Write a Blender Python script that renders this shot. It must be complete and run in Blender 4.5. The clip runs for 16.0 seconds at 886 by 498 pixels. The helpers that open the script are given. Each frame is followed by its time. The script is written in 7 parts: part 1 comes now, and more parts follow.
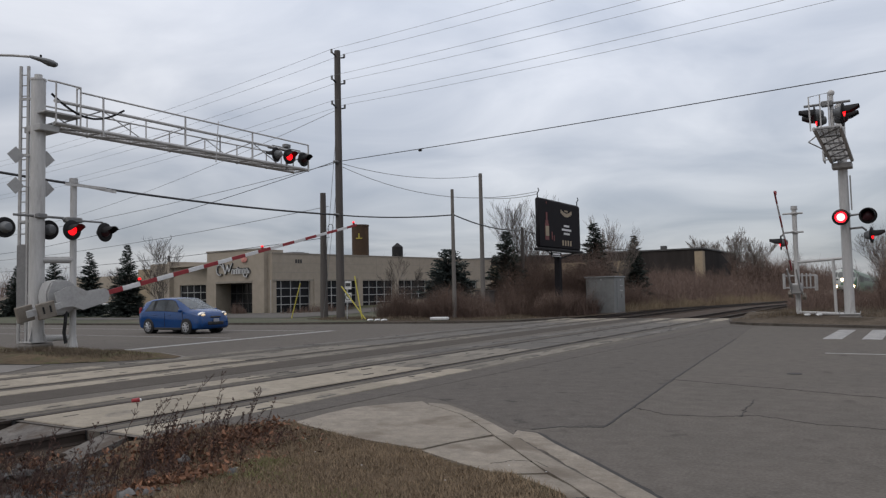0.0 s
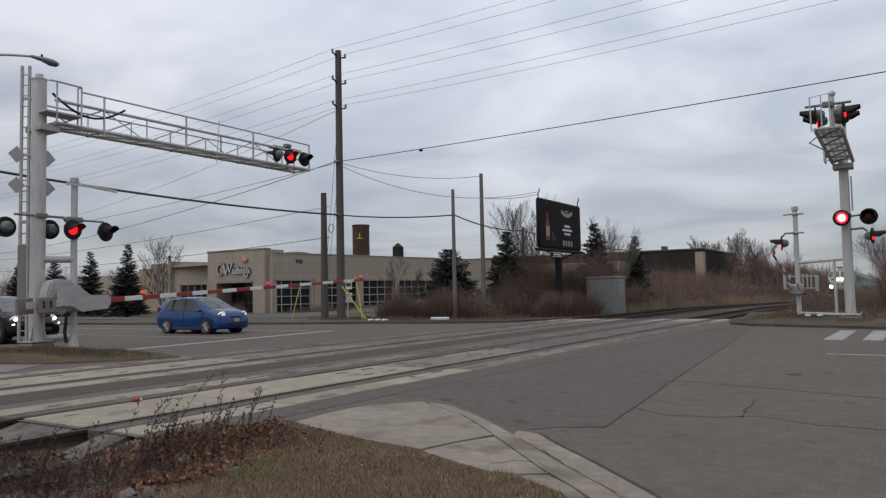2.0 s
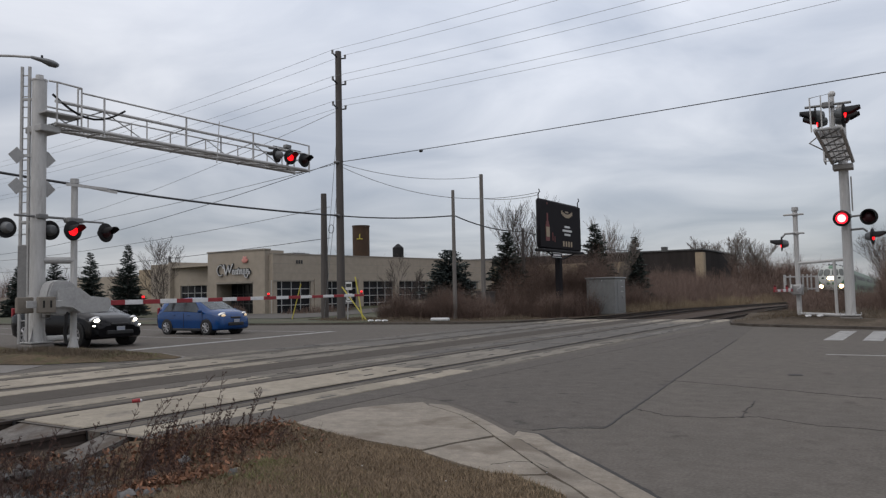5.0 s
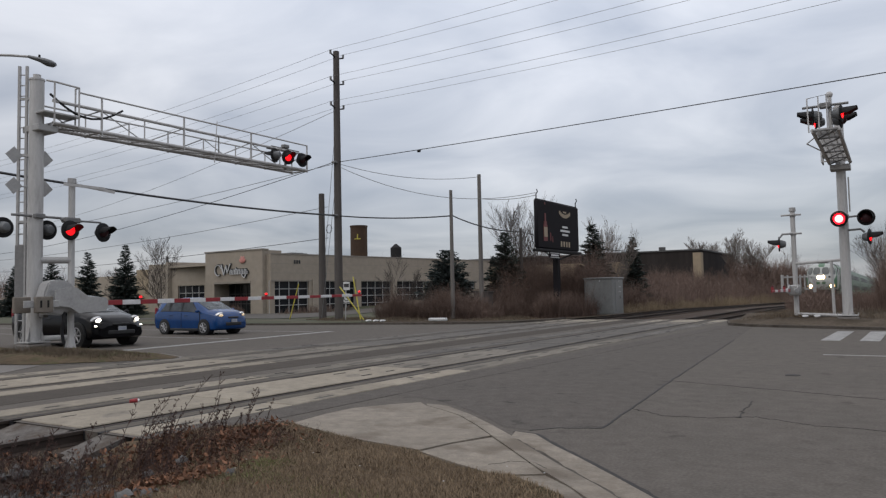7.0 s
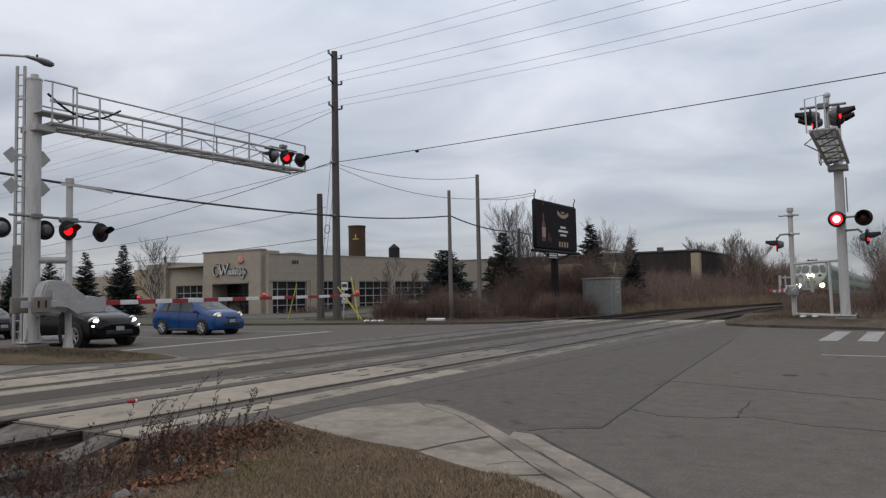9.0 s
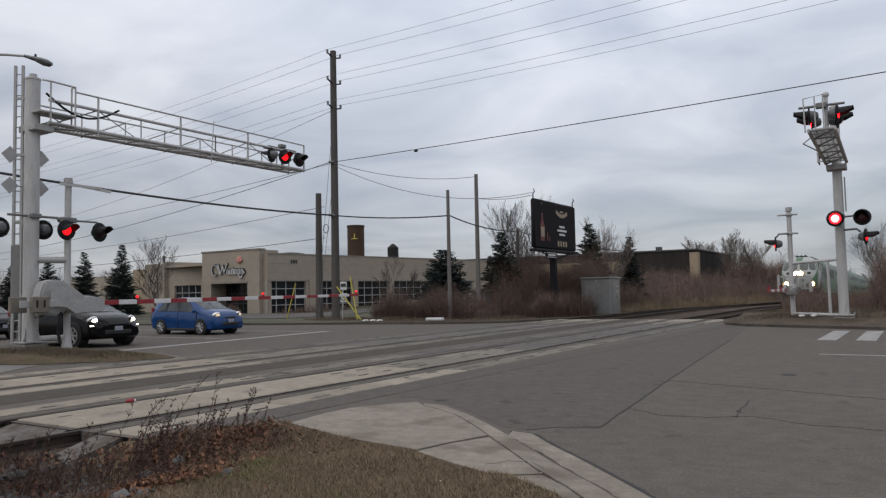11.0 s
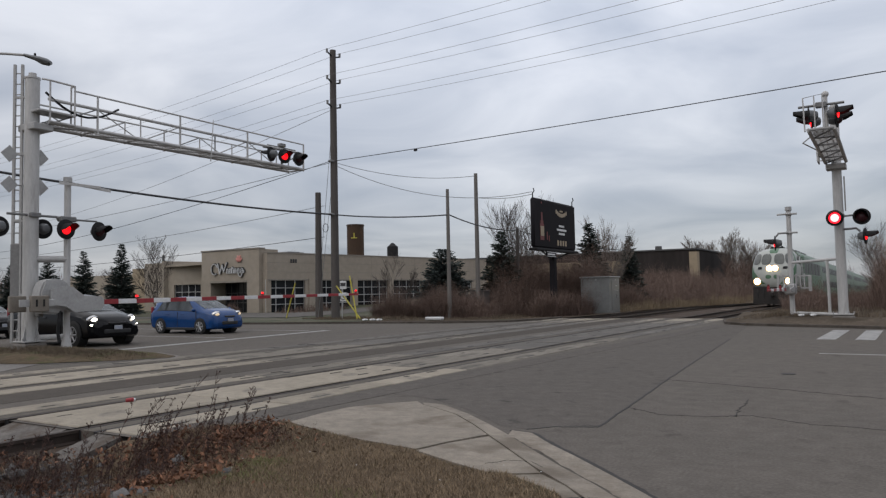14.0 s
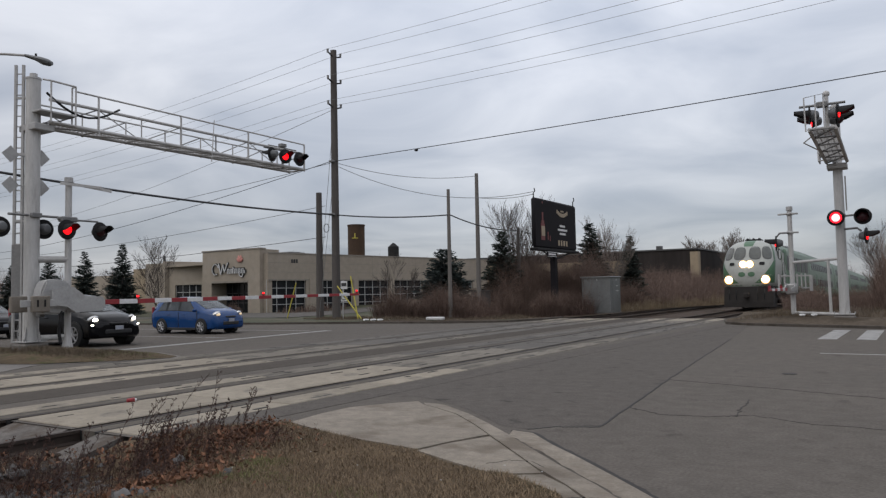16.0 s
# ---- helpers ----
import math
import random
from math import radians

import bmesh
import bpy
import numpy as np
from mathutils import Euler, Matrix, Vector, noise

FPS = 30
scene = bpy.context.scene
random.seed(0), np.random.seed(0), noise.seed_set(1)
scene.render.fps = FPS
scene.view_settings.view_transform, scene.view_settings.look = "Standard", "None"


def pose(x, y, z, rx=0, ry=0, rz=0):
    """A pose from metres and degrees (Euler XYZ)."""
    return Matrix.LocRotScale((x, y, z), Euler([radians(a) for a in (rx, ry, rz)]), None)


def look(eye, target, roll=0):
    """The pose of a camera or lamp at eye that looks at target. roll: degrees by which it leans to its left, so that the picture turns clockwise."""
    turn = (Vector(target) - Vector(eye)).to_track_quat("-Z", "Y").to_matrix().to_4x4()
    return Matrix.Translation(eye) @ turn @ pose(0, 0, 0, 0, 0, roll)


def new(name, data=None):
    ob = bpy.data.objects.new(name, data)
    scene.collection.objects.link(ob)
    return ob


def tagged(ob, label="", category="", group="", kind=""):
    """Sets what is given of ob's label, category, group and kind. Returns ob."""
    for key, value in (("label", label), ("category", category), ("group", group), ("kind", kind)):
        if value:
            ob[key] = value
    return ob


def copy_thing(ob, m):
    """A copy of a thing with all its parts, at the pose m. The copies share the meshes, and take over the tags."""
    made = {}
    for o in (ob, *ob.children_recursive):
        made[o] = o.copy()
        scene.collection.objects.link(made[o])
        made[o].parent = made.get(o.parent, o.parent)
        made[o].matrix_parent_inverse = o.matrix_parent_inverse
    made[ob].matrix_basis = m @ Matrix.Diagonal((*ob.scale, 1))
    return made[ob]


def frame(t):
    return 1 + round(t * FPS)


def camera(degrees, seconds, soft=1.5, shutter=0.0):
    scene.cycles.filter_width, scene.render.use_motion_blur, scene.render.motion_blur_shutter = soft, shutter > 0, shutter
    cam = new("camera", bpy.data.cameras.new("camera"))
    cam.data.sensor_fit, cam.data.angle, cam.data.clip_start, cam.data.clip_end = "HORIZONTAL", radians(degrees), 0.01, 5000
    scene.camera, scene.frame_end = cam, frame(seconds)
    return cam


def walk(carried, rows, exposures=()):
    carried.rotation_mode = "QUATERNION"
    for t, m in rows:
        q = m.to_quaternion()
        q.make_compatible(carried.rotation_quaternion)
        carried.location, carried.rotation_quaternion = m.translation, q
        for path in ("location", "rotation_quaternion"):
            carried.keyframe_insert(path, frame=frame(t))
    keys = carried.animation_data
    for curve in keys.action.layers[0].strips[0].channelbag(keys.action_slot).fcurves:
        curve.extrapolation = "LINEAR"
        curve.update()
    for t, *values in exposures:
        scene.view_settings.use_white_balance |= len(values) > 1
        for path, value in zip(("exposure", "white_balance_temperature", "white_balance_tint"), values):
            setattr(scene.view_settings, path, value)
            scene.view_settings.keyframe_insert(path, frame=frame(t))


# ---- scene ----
from mathutils.geometry import delaunay_2d_cdt

# ================= camera =================
EYE = (0.0, 0.0, 1.5)
TURNS = [(0.0, 32.135, 3.333, -1.217), (0.5, 32.110, 3.332, -1.215), (1.0, 32.135, 3.333, -1.205), (1.5, 32.150, 3.338, -1.168),
         (2.0, 32.180, 3.343, -1.130), (2.5, 32.195, 3.350, -1.130), (3.0, 32.228, 3.362, -1.120), (3.5, 32.220, 3.382, -1.140),
         (4.0, 32.215, 3.391, -1.146), (6.5, 32.072, 3.395, -1.140), (7.0, 32.021, 3.397, -1.120), (7.5, 31.970, 3.397, -1.122),
         (8.0, 31.940, 3.400, -1.105), (8.5, 31.920, 3.410, -1.107), (9.0, 31.880, 3.409, -1.110), (11.5, 31.788, 3.372, -1.140),
         (12.0, 31.785, 3.372, -1.130), (12.5, 31.770, 3.356, -1.128), (13.0, 31.782, 3.336, -1.120), (13.5, 31.765, 3.330, -1.133),
         (14.0, 31.765, 3.317, -1.126), (14.5, 31.768, 3.311, -1.131), (15.0, 31.800, 3.302, -1.128), (15.5, 31.805, 3.307, -1.146),
         (16.0, 31.828, 3.322, -1.157)]


def view(yaw, pitch, roll):
    y, p = radians(yaw), radians(pitch)
    way = Vector((-math.sin(y) * math.cos(p), math.cos(y) * math.cos(p), math.sin(p)))
    return look(EYE, Vector(EYE) + way, roll)


cam = camera(61.14, 16.0, soft=1.3)
walk(cam, [(t, view(*a)) for t, *a in TURNS])

# ================= world and light =================
world = bpy.data.worlds.new("overcast_sky")
scene.world = world
world.use_nodes = True
wn = world.node_tree
wn.nodes.clear()


def wnode(kind, **kw):
    n = wn.nodes.new(kind)
    for k, v in kw.items():
        n.inputs[k].default_value = v
    return n


sky = wn.nodes.new("ShaderNodeTexSky")
sky.sky_type = "NISHITA"
sky.sun_disc = False
sky.sun_elevation, sky.sun_rotation = radians(24), radians(200)
sky_bg = wnode("ShaderNodeBackground", Strength=0.015)
wn.links.new(sky.outputs[0], sky_bg.inputs["Color"])
coord = wn.nodes.new("ShaderNodeTexCoord")
sep = wn.nodes.new("ShaderNodeSeparateXYZ")
wn.links.new(coord.outputs["Generated"], sep.inputs[0])


def wmath(op, a, b=None):
    n = wn.nodes.new("ShaderNodeMath")
    n.operation = op
    for i, v in enumerate((a, b)):
        if v is None:
            continue
        if isinstance(v, (int, float)):
            n.inputs[i].default_value = v
        else:
            wn.links.new(v, n.inputs[i])
    return n.outputs[0]


up = wmath("MAXIMUM", sep.outputs[2], 0.0)
lift = wmath("ADD", up, 0.16)
comb = wn.nodes.new("ShaderNodeCombineXYZ")
wn.links.new(wmath("DIVIDE", sep.outputs[0], lift), comb.inputs[0])
wn.links.new(wmath("DIVIDE", sep.outputs[1], lift), comb.inputs[1])
cloud = wnode("ShaderNodeTexNoise", Scale=1.15, Detail=6.0, Roughness=0.5, Distortion=0.6)
wn.links.new(comb.outputs[0], cloud.inputs["Vector"])
patch = wnode("ShaderNodeTexNoise", Scale=0.6, Detail=3.0, Roughness=0.5)
wn.links.new(comb.outputs[0], patch.inputs["Vector"])
tone = wmath("ADD", wmath("MULTIPLY", cloud.outputs[0], 0.72), wmath("ADD", wmath("MULTIPLY", patch.outputs[0], 0.3), 0.065))
ramp = wn.nodes.new("ShaderNodeValToRGB")
ramp.color_ramp.elements[0].position, ramp.color_ramp.elements[0].color = 0.40, (0.325, 0.360, 0.442, 1)
ramp.color_ramp.elements[1].position, ramp.color_ramp.elements[1].color = 0.74, (0.675, 0.690, 0.750, 1)
wn.links.new(tone, ramp.inputs[0])
cloud_bg = wn.nodes.new("ShaderNodeBackground")
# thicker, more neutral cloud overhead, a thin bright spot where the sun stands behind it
tint = wn.nodes.new("ShaderNodeMix")
tint.data_type, tint.blend_type = "RGBA", "MULTIPLY"
tint.inputs[0].default_value = 1.0
over = wn.nodes.new("ShaderNodeMix")
over.data_type = "RGBA"
over.inputs[6].default_value, over.inputs[7].default_value = (1.0, 1.0, 0.985, 1), (1.045, 1.0, 0.935, 1)
wn.links.new(wmath("MINIMUM", wmath("MULTIPLY", wmath("MAXIMUM", wmath("SUBTRACT", up, 0.38), 0.0), 3.0), 1.0), over.inputs[0])
wn.links.new(ramp.outputs[0], tint.inputs[6])
wn.links.new(over.outputs[2], tint.inputs[7])
wn.links.new(tint.outputs[2], cloud_bg.inputs["Color"])
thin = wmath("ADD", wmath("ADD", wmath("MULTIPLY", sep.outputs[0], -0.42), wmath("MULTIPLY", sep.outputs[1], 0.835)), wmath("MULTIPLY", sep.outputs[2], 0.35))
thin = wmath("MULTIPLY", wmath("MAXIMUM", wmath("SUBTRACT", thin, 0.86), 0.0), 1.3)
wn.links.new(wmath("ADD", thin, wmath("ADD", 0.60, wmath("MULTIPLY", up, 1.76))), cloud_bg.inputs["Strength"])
both = wn.nodes.new("ShaderNodeAddShader")
wn.links.new(sky_bg.outputs[0], both.inputs[0])
wn.links.new(cloud_bg.outputs[0], both.inputs[1])
out = wn.nodes.new("ShaderNodeOutputWorld")
wn.links.new(both.outputs[0], out.inputs["Surface"])

sun_data = bpy.data.lights.new("sun", "SUN")
sun_data.energy, sun_data.angle, sun_data.color = 0.5, radians(40), (1.0, 0.96, 0.9)
sun = new("sun", sun_data)
sun.matrix_world = look((0, 0, 60), (20, 55, 0))
scene.view_settings.exposure = 0.0


# ================= materials =================
def stuff_mat(name, c1, c2, rough=0.8, metal=0.0, scale=6.0, fine=60.0, bump=0.15, spots=None, spot_scale=1.0, spot_at=0.6, island=0.0, spec=0.4, c3=None, stretch=(1, 1, 1), mottle=0.10):
    """Colour between c1 and c2 by a coarse and a fine noise, optional stains, fine relief."""
    m = bpy.data.materials.new(name)
    m.use_nodes = True
    nt = m.node_tree
    b = nt.nodes["Principled BSDF"]
    b.inputs["Metallic"].default_value = metal
    b.inputs["Specular IOR Level"].default_value = spec
    tc = nt.nodes.new("ShaderNodeTexCoord")
    mp = nt.nodes.new("ShaderNodeMapping")
    mp.inputs["Scale"].default_value = stretch
    nt.links.new(tc.outputs["Object"], mp.inputs[0])

    def noise_of(sc, det):
        n = nt.nodes.new("ShaderNodeTexNoise")
        n.inputs["Scale"].default_value, n.inputs["Detail"].default_value = sc, det
        n.inputs["Roughness"].default_value = 0.6
        nt.links.new(mp.outputs[0], n.inputs["Vector"])
        return n.outputs[0]

    def mixed(fac, a, c, mode="MIX"):
        n = nt.nodes.new("ShaderNodeMix")
        n.data_type, n.blend_type = "RGBA", mode
        for sock, v in ((n.inputs[0], fac), (n.inputs[6], a), (n.inputs[7], c)):
            if isinstance(v, (int, float)):
                sock.default_value = v
            elif isinstance(v, tuple):
                sock.default_value = (*v, 1)
            else:
                nt.links.new(v, sock)
        return n.outputs[2]

    def band(v, lo, hi):
        n = nt.nodes.new("ShaderNodeMapRange")
        n.inputs[1].default_value, n.inputs[2].default_value = lo, hi
        nt.links.new(v, n.inputs[0])
        return n.outputs[0]

    coarse, grain = noise_of(scale, 4.0), noise_of(fine, 3.0)
    col = mixed(band(coarse, 0.3, 0.7), c1, c2)
    col = mixed(band(grain, 0.25, 0.75), col, mixed(0.5, col, c3 if c3 else c1))
    mid = noise_of(scale * 7.3, 5.0)
    hv = nt.nodes.new("ShaderNodeHueSaturation")
    nt.links.new(band2(nt, band(mid, 0.28, 0.72), 1 - mottle, 1 + mottle), hv.inputs["Value"])
    nt.links.new(col, hv.inputs["Color"])
    col = hv.outputs[0]
    if spots:
        col = mixed(band(noise_of(spot_scale, 5.0), spot_at, spot_at + 0.12), col, spots)
    if island:
        g = nt.nodes.new("ShaderNodeNewGeometry")
        oi = nt.nodes.new("ShaderNodeObjectInfo")
        add = nt.nodes.new("ShaderNodeMath")
        add.operation = "ADD"
        nt.links.new(g.outputs["Random Per Island"], add.inputs[0])
        nt.links.new(oi.outputs["Random"], add.inputs[1])
        fr = nt.nodes.new("ShaderNodeMath")
        fr.operation = "FRACT"
        nt.links.new(add.outputs[0], fr.inputs[0])
        hs = nt.nodes.new("ShaderNodeHueSaturation")
        nt.links.new(band2(nt, fr.outputs[0], 1 - island, 1 + island), hs.inputs["Value"])
        nt.links.new(col, hs.inputs["Color"])
        col = hs.outputs[0]
    nt.links.new(col, b.inputs["Base Color"])
    rg = band2(nt, coarse, max(0.03, rough - 0.12), min(1.0, rough + 0.12))
    nt.links.new(rg, b.inputs["Roughness"])
    if bump:
        bp = nt.nodes.new("ShaderNodeBump")
        bp.inputs["Strength"].default_value, bp.inputs["Distance"].default_value = bump, 0.02
        nt.links.new(grain, bp.inputs["Height"])
        nt.links.new(bp.outputs[0], b.inputs["Normal"])
    return m


def band2(nt, v, lo, hi):
    n = nt.nodes.new("ShaderNodeMapRange")
    n.inputs[3].default_value, n.inputs[4].default_value = lo, hi
    nt.links.new(v, n.inputs[0])
    return n.outputs[0]


def glow_mat(name, colour, strength, base=(0.2, 0.02, 0.02)):
    m = bpy.data.materials.new(name)
    m.use_nodes = True
    b = m.node_tree.nodes["Principled BSDF"]
    b.inputs["Base Color"].default_value = (*base, 1)
    b.inputs["Roughness"].default_value = 0.25
    b.inputs["Emission Color"].default_value = (*colour, 1)
    b.inputs["Emission Strength"].default_value = strength
    return m


M = {}
M["asphalt"] = stuff_mat("asphalt", (0.067, 0.059, 0.051), (0.090, 0.079, 0.069), 0.9, 0, 0.6, 34, 0.5, (0.055, 0.049, 0.044), 1.7, 0.62, c3=(0.185, 0.168, 0.150), spec=0.10, mottle=0.14)
M["patch"] = stuff_mat("asphalt_patch", (0.058, 0.051, 0.044), (0.076, 0.067, 0.059), 0.9, 0, 0.4, 34, 0.4, c3=(0.10, 0.088, 0.076), spec=0.06)
M["stain"] = stuff_mat("gritty_asphalt", (0.046, 0.041, 0.036), (0.078, 0.069, 0.060), 0.95, 0, 1.6, 30, 0.5, c3=(0.15, 0.135, 0.12), spec=0.06, mottle=0.3)
M["lane"] = stuff_mat("relaid_asphalt", (0.060, 0.053, 0.047), (0.078, 0.069, 0.061), 0.9, 0, 0.7, 34, 0.5, (0.045, 0.041, 0.038), 2.2, 0.60, c3=(0.165, 0.150, 0.135), spec=0.10, mottle=0.16)
M["tar"] = stuff_mat("tar_crack", (0.028, 0.026, 0.025), (0.04, 0.037, 0.035), 0.8, 0, 2, 40, 0.1, spec=0.25)
M["paint"] = stuff_mat("road_paint", (0.22, 0.215, 0.205), (0.33, 0.325, 0.31), 0.8, 0, 2.5, 30, 0.1, (0.15, 0.148, 0.146), 3.0, 0.53)
M["panel"] = stuff_mat("crossing_concrete", (0.235, 0.206, 0.163), (0.31, 0.273, 0.216), 0.9, 0, 0.6, 40, 0.25, (0.125, 0.113, 0.10), 1.1, 0.56, c3=(0.15, 0.137, 0.12), island=0.10, spec=0.10, mottle=0.18)
M["panelmid"] = stuff_mat("scuffed_concrete", (0.155, 0.140, 0.118), (0.225, 0.203, 0.170), 0.9, 0, 0.6, 40, 0.25, (0.095, 0.087, 0.077), 0.9, 0.52, c3=(0.11, 0.1, 0.088), island=0.10, spec=0.10, mottle=0.2, stretch=(2, 0.6, 1))
M["panelworn"] = stuff_mat("blackened_concrete", (0.108, 0.100, 0.092), (0.155, 0.144, 0.131), 0.9, 0, 0.5, 40, 0.25, (0.20, 0.182, 0.155), 0.7, 0.60, c3=(0.07, 0.065, 0.06), island=0.10, spec=0.10, stretch=(3, 0.5, 1))
M["walk"] = stuff_mat("sidewalk_concrete", (0.19, 0.163, 0.130), (0.255, 0.222, 0.18), 0.92, 0, 0.9, 38, 0.5, (0.125, 0.102, 0.078), 1.3, 0.52, c3=(0.10, 0.086, 0.07), island=0.06, mottle=0.22)
M["kerb"] = stuff_mat("kerb_concrete", (0.115, 0.105, 0.095), (0.18, 0.166, 0.15), 0.9, 0, 1.0, 50, 0.25, (0.11, 0.1, 0.095), 1.2, 0.56)
M["rail"] = stuff_mat("rail_steel", (0.035, 0.027, 0.023), (0.06, 0.046, 0.038), 0.7, 0.2, 2, 30, 0.1, spec=0.2)
M["kerbdk"] = stuff_mat("dirty_kerb", (0.065, 0.056, 0.048), (0.105, 0.092, 0.08), 0.95, 0, 1.0, 40, 0.3, (0.05, 0.042, 0.034), 1.2, 0.54, spec=0.15, mottle=0.25)
M["ramp"] = stuff_mat("weathered_ramp_concrete", (0.11, 0.10, 0.092), (0.165, 0.152, 0.14), 0.95, 0, 1.4, 40, 0.4, (0.075, 0.06, 0.048), 2.2, 0.52, c3=(0.07, 0.062, 0.055), spec=0.15, mottle=0.25)
M["fill"] = stuff_mat("rail_filler", (0.085, 0.075, 0.064), (0.135, 0.12, 0.102), 0.95, 0, 1.2, 30, 0.3, spec=0.08, mottle=0.2)
M["ballast"] = stuff_mat("ballast", (0.055, 0.042, 0.034), (0.10, 0.079, 0.066), 0.95, 0, 1.5, 11, 1.0, (0.06, 0.046, 0.036), 0.8, 0.55, c3=(0.03, 0.024, 0.02), spec=0.05, mottle=0.3)
M["tie"] = stuff_mat("tie_wood", (0.035, 0.027, 0.022), (0.06, 0.047, 0.038), 0.95, 0, 3, 30, 0.4, spec=0.05)
M["grass"] = stuff_mat("dormant_grass", (0.088, 0.063, 0.041), (0.14, 0.101, 0.065), 0.95, 0, 0.9, 22, 0.9, (0.05, 0.048, 0.026), 0.7, 0.58, c3=(0.04, 0.029, 0.02), spec=0.1, mottle=0.32)
M["verge"] = stuff_mat("trampled_verge", (0.048, 0.036, 0.026), (0.08, 0.06, 0.042), 0.95, 0, 0.9, 16, 0.9, (0.042, 0.045, 0.022), 0.6, 0.56, c3=(0.03, 0.022, 0.016), spec=0.1)
M["verge_dry"] = stuff_mat("dry_verge", (0.075, 0.060, 0.045), (0.125, 0.102, 0.078), 0.95, 0, 0.9, 12, 0.9, (0.055, 0.044, 0.032), 0.6, 0.54, c3=(0.045, 0.035, 0.026), spec=0.05, mottle=0.3)
M["islandgrass"] = stuff_mat("island_turf", (0.068, 0.050, 0.031), (0.125, 0.092, 0.058), 0.95, 0, 1.1, 14, 0.9, (0.05, 0.056, 0.022), 1.3, 0.5, c3=(0.03, 0.024, 0.016), spec=0.1, mottle=0.35)
M["lot"] = stuff_mat("parking_asphalt", (0.062, 0.056, 0.049), (0.090, 0.081, 0.070), 0.9, 0, 0.2, 12, 0.2, (0.07, 0.06, 0.05), 0.3, 0.56)
M["lawn"] = stuff_mat("winter_lawn", (0.036, 0.040, 0.019), (0.062, 0.060, 0.028), 0.95, 0, 0.25, 9, 0.6, (0.085, 0.066, 0.04), 0.2, 0.56)
M["dirt"] = stuff_mat("field_soil", (0.075, 0.056, 0.038), (0.115, 0.088, 0.06), 0.95, 0, 0.12, 4, 0.6, (0.07, 0.062, 0.035), 0.06, 0.55)
M["galv"] = stuff_mat("galvanised_steel", (0.30, 0.295, 0.29), (0.42, 0.415, 0.405), 0.55, 0.2, 1.6, 20, 0.08, (0.30, 0.29, 0.28), 2.0, 0.6)
M["galvlt"] = stuff_mat("painted_aluminium", (0.37, 0.363, 0.355), (0.52, 0.512, 0.50), 0.55, 0.1, 1.2, 20, 0.08, (0.28, 0.265, 0.25), 1.4, 0.58, stretch=(2, 2, 0.4))
M["tansteel"] = stuff_mat("weathered_tan_steel", (0.15, 0.13, 0.108), (0.24, 0.212, 0.178), 0.75, 0.1, 2.5, 22, 0.15, (0.11, 0.092, 0.075), 2.2, 0.55)
M["galvdk"] = stuff_mat("weathered_steel", (0.15, 0.15, 0.15), (0.25, 0.245, 0.24), 0.6, 0.3, 2, 20, 0.1)
M["shelter"] = stuff_mat("dull_aluminium", (0.17, 0.175, 0.175), (0.25, 0.255, 0.25), 0.4, 0.4, 0.8, 14, 0.1)
M["black"] = stuff_mat("matt_black", (0.012, 0.012, 0.013), (0.025, 0.024, 0.024), 0.7, 0, 4, 40, 0.05, spec=0.2)
M["disc_back"] = stuff_mat("signal_back", (0.10, 0.105, 0.11), (0.15, 0.155, 0.16), 0.55, 0.1, 3, 30, 0.05)
M["red_on"] = glow_mat("lit_red_lens", (1.0, 0.004, 0.008), 2.2)
M["red_hot"] = glow_mat("bright_red_lens", (1.0, 0.012, 0.025), 3.0)
M["glare_core"] = glow_mat("white_glare_core", (1.0, 0.36, 0.34), 3.4)
M["lid"] = stuff_mat("blink_lid_maroon", (0.030, 0.008, 0.011), (0.045, 0.012, 0.016), 0.35, 0, 3, 30, 0.0, spec=0.3)
M["red_off"] = glow_mat("unlit_red_lens", (0.3, 0.0, 0.0), 0.03, (0.06, 0.008, 0.008))
M["white_on"] = glow_mat("lit_headlight", (1.0, 0.80, 0.50), 20.0, (0.8, 0.8, 0.8))
# emissive ring round the train lamps, standing in for their glare
M["lamp_halo"] = glow_mat("warm_lamp_halo", (1.0, 0.52, 0.16), 1.6, (0.7, 0.6, 0.4))
M["car_on"] = glow_mat("lit_car_lamp", (1.0, 0.93, 0.8), 12.0, (0.8, 0.8, 0.8))
M["car_dim"] = glow_mat("parking_lamp", (1.0, 0.72, 0.4), 0.5, (0.6, 0.55, 0.45))
M["amber"] = glow_mat("amber_lamp", (1.0, 0.35, 0.05), 0.6, (0.5, 0.15, 0.02))
M["armwhite"] = stuff_mat("arm_white", (0.55, 0.55, 0.55), (0.66, 0.66, 0.66), 0.5, 0, 3, 30, 0.03, (0.42, 0.41, 0.4), 2.5, 0.6)
M["armred"] = stuff_mat("arm_red", (0.22, 0.022, 0.028), (0.29, 0.03, 0.035), 0.5, 0, 3, 30, 0.03)
M["polewood"] = stuff_mat("pole_wood", (0.062, 0.055, 0.051), (0.105, 0.094, 0.087), 0.9, 0, 1.2, 25, 0.3, (0.05, 0.042, 0.038), 1.0, 0.58, stretch=(4, 4, 0.25))
M["polelt"] = stuff_mat("pole_weathered", (0.125, 0.115, 0.106), (0.18, 0.167, 0.155), 0.9, 0, 1.2, 25, 0.3, stretch=(4, 4, 0.25))
M["wire"] = stuff_mat("wire_black", (0.02, 0.02, 0.022), (0.035, 0.035, 0.037), 0.6, 0, 3, 20, 0)
M["wirelt"] = stuff_mat("wire_aluminium", (0.16, 0.165, 0.17), (0.22, 0.225, 0.23), 0.5, 0.4, 3, 20, 0)
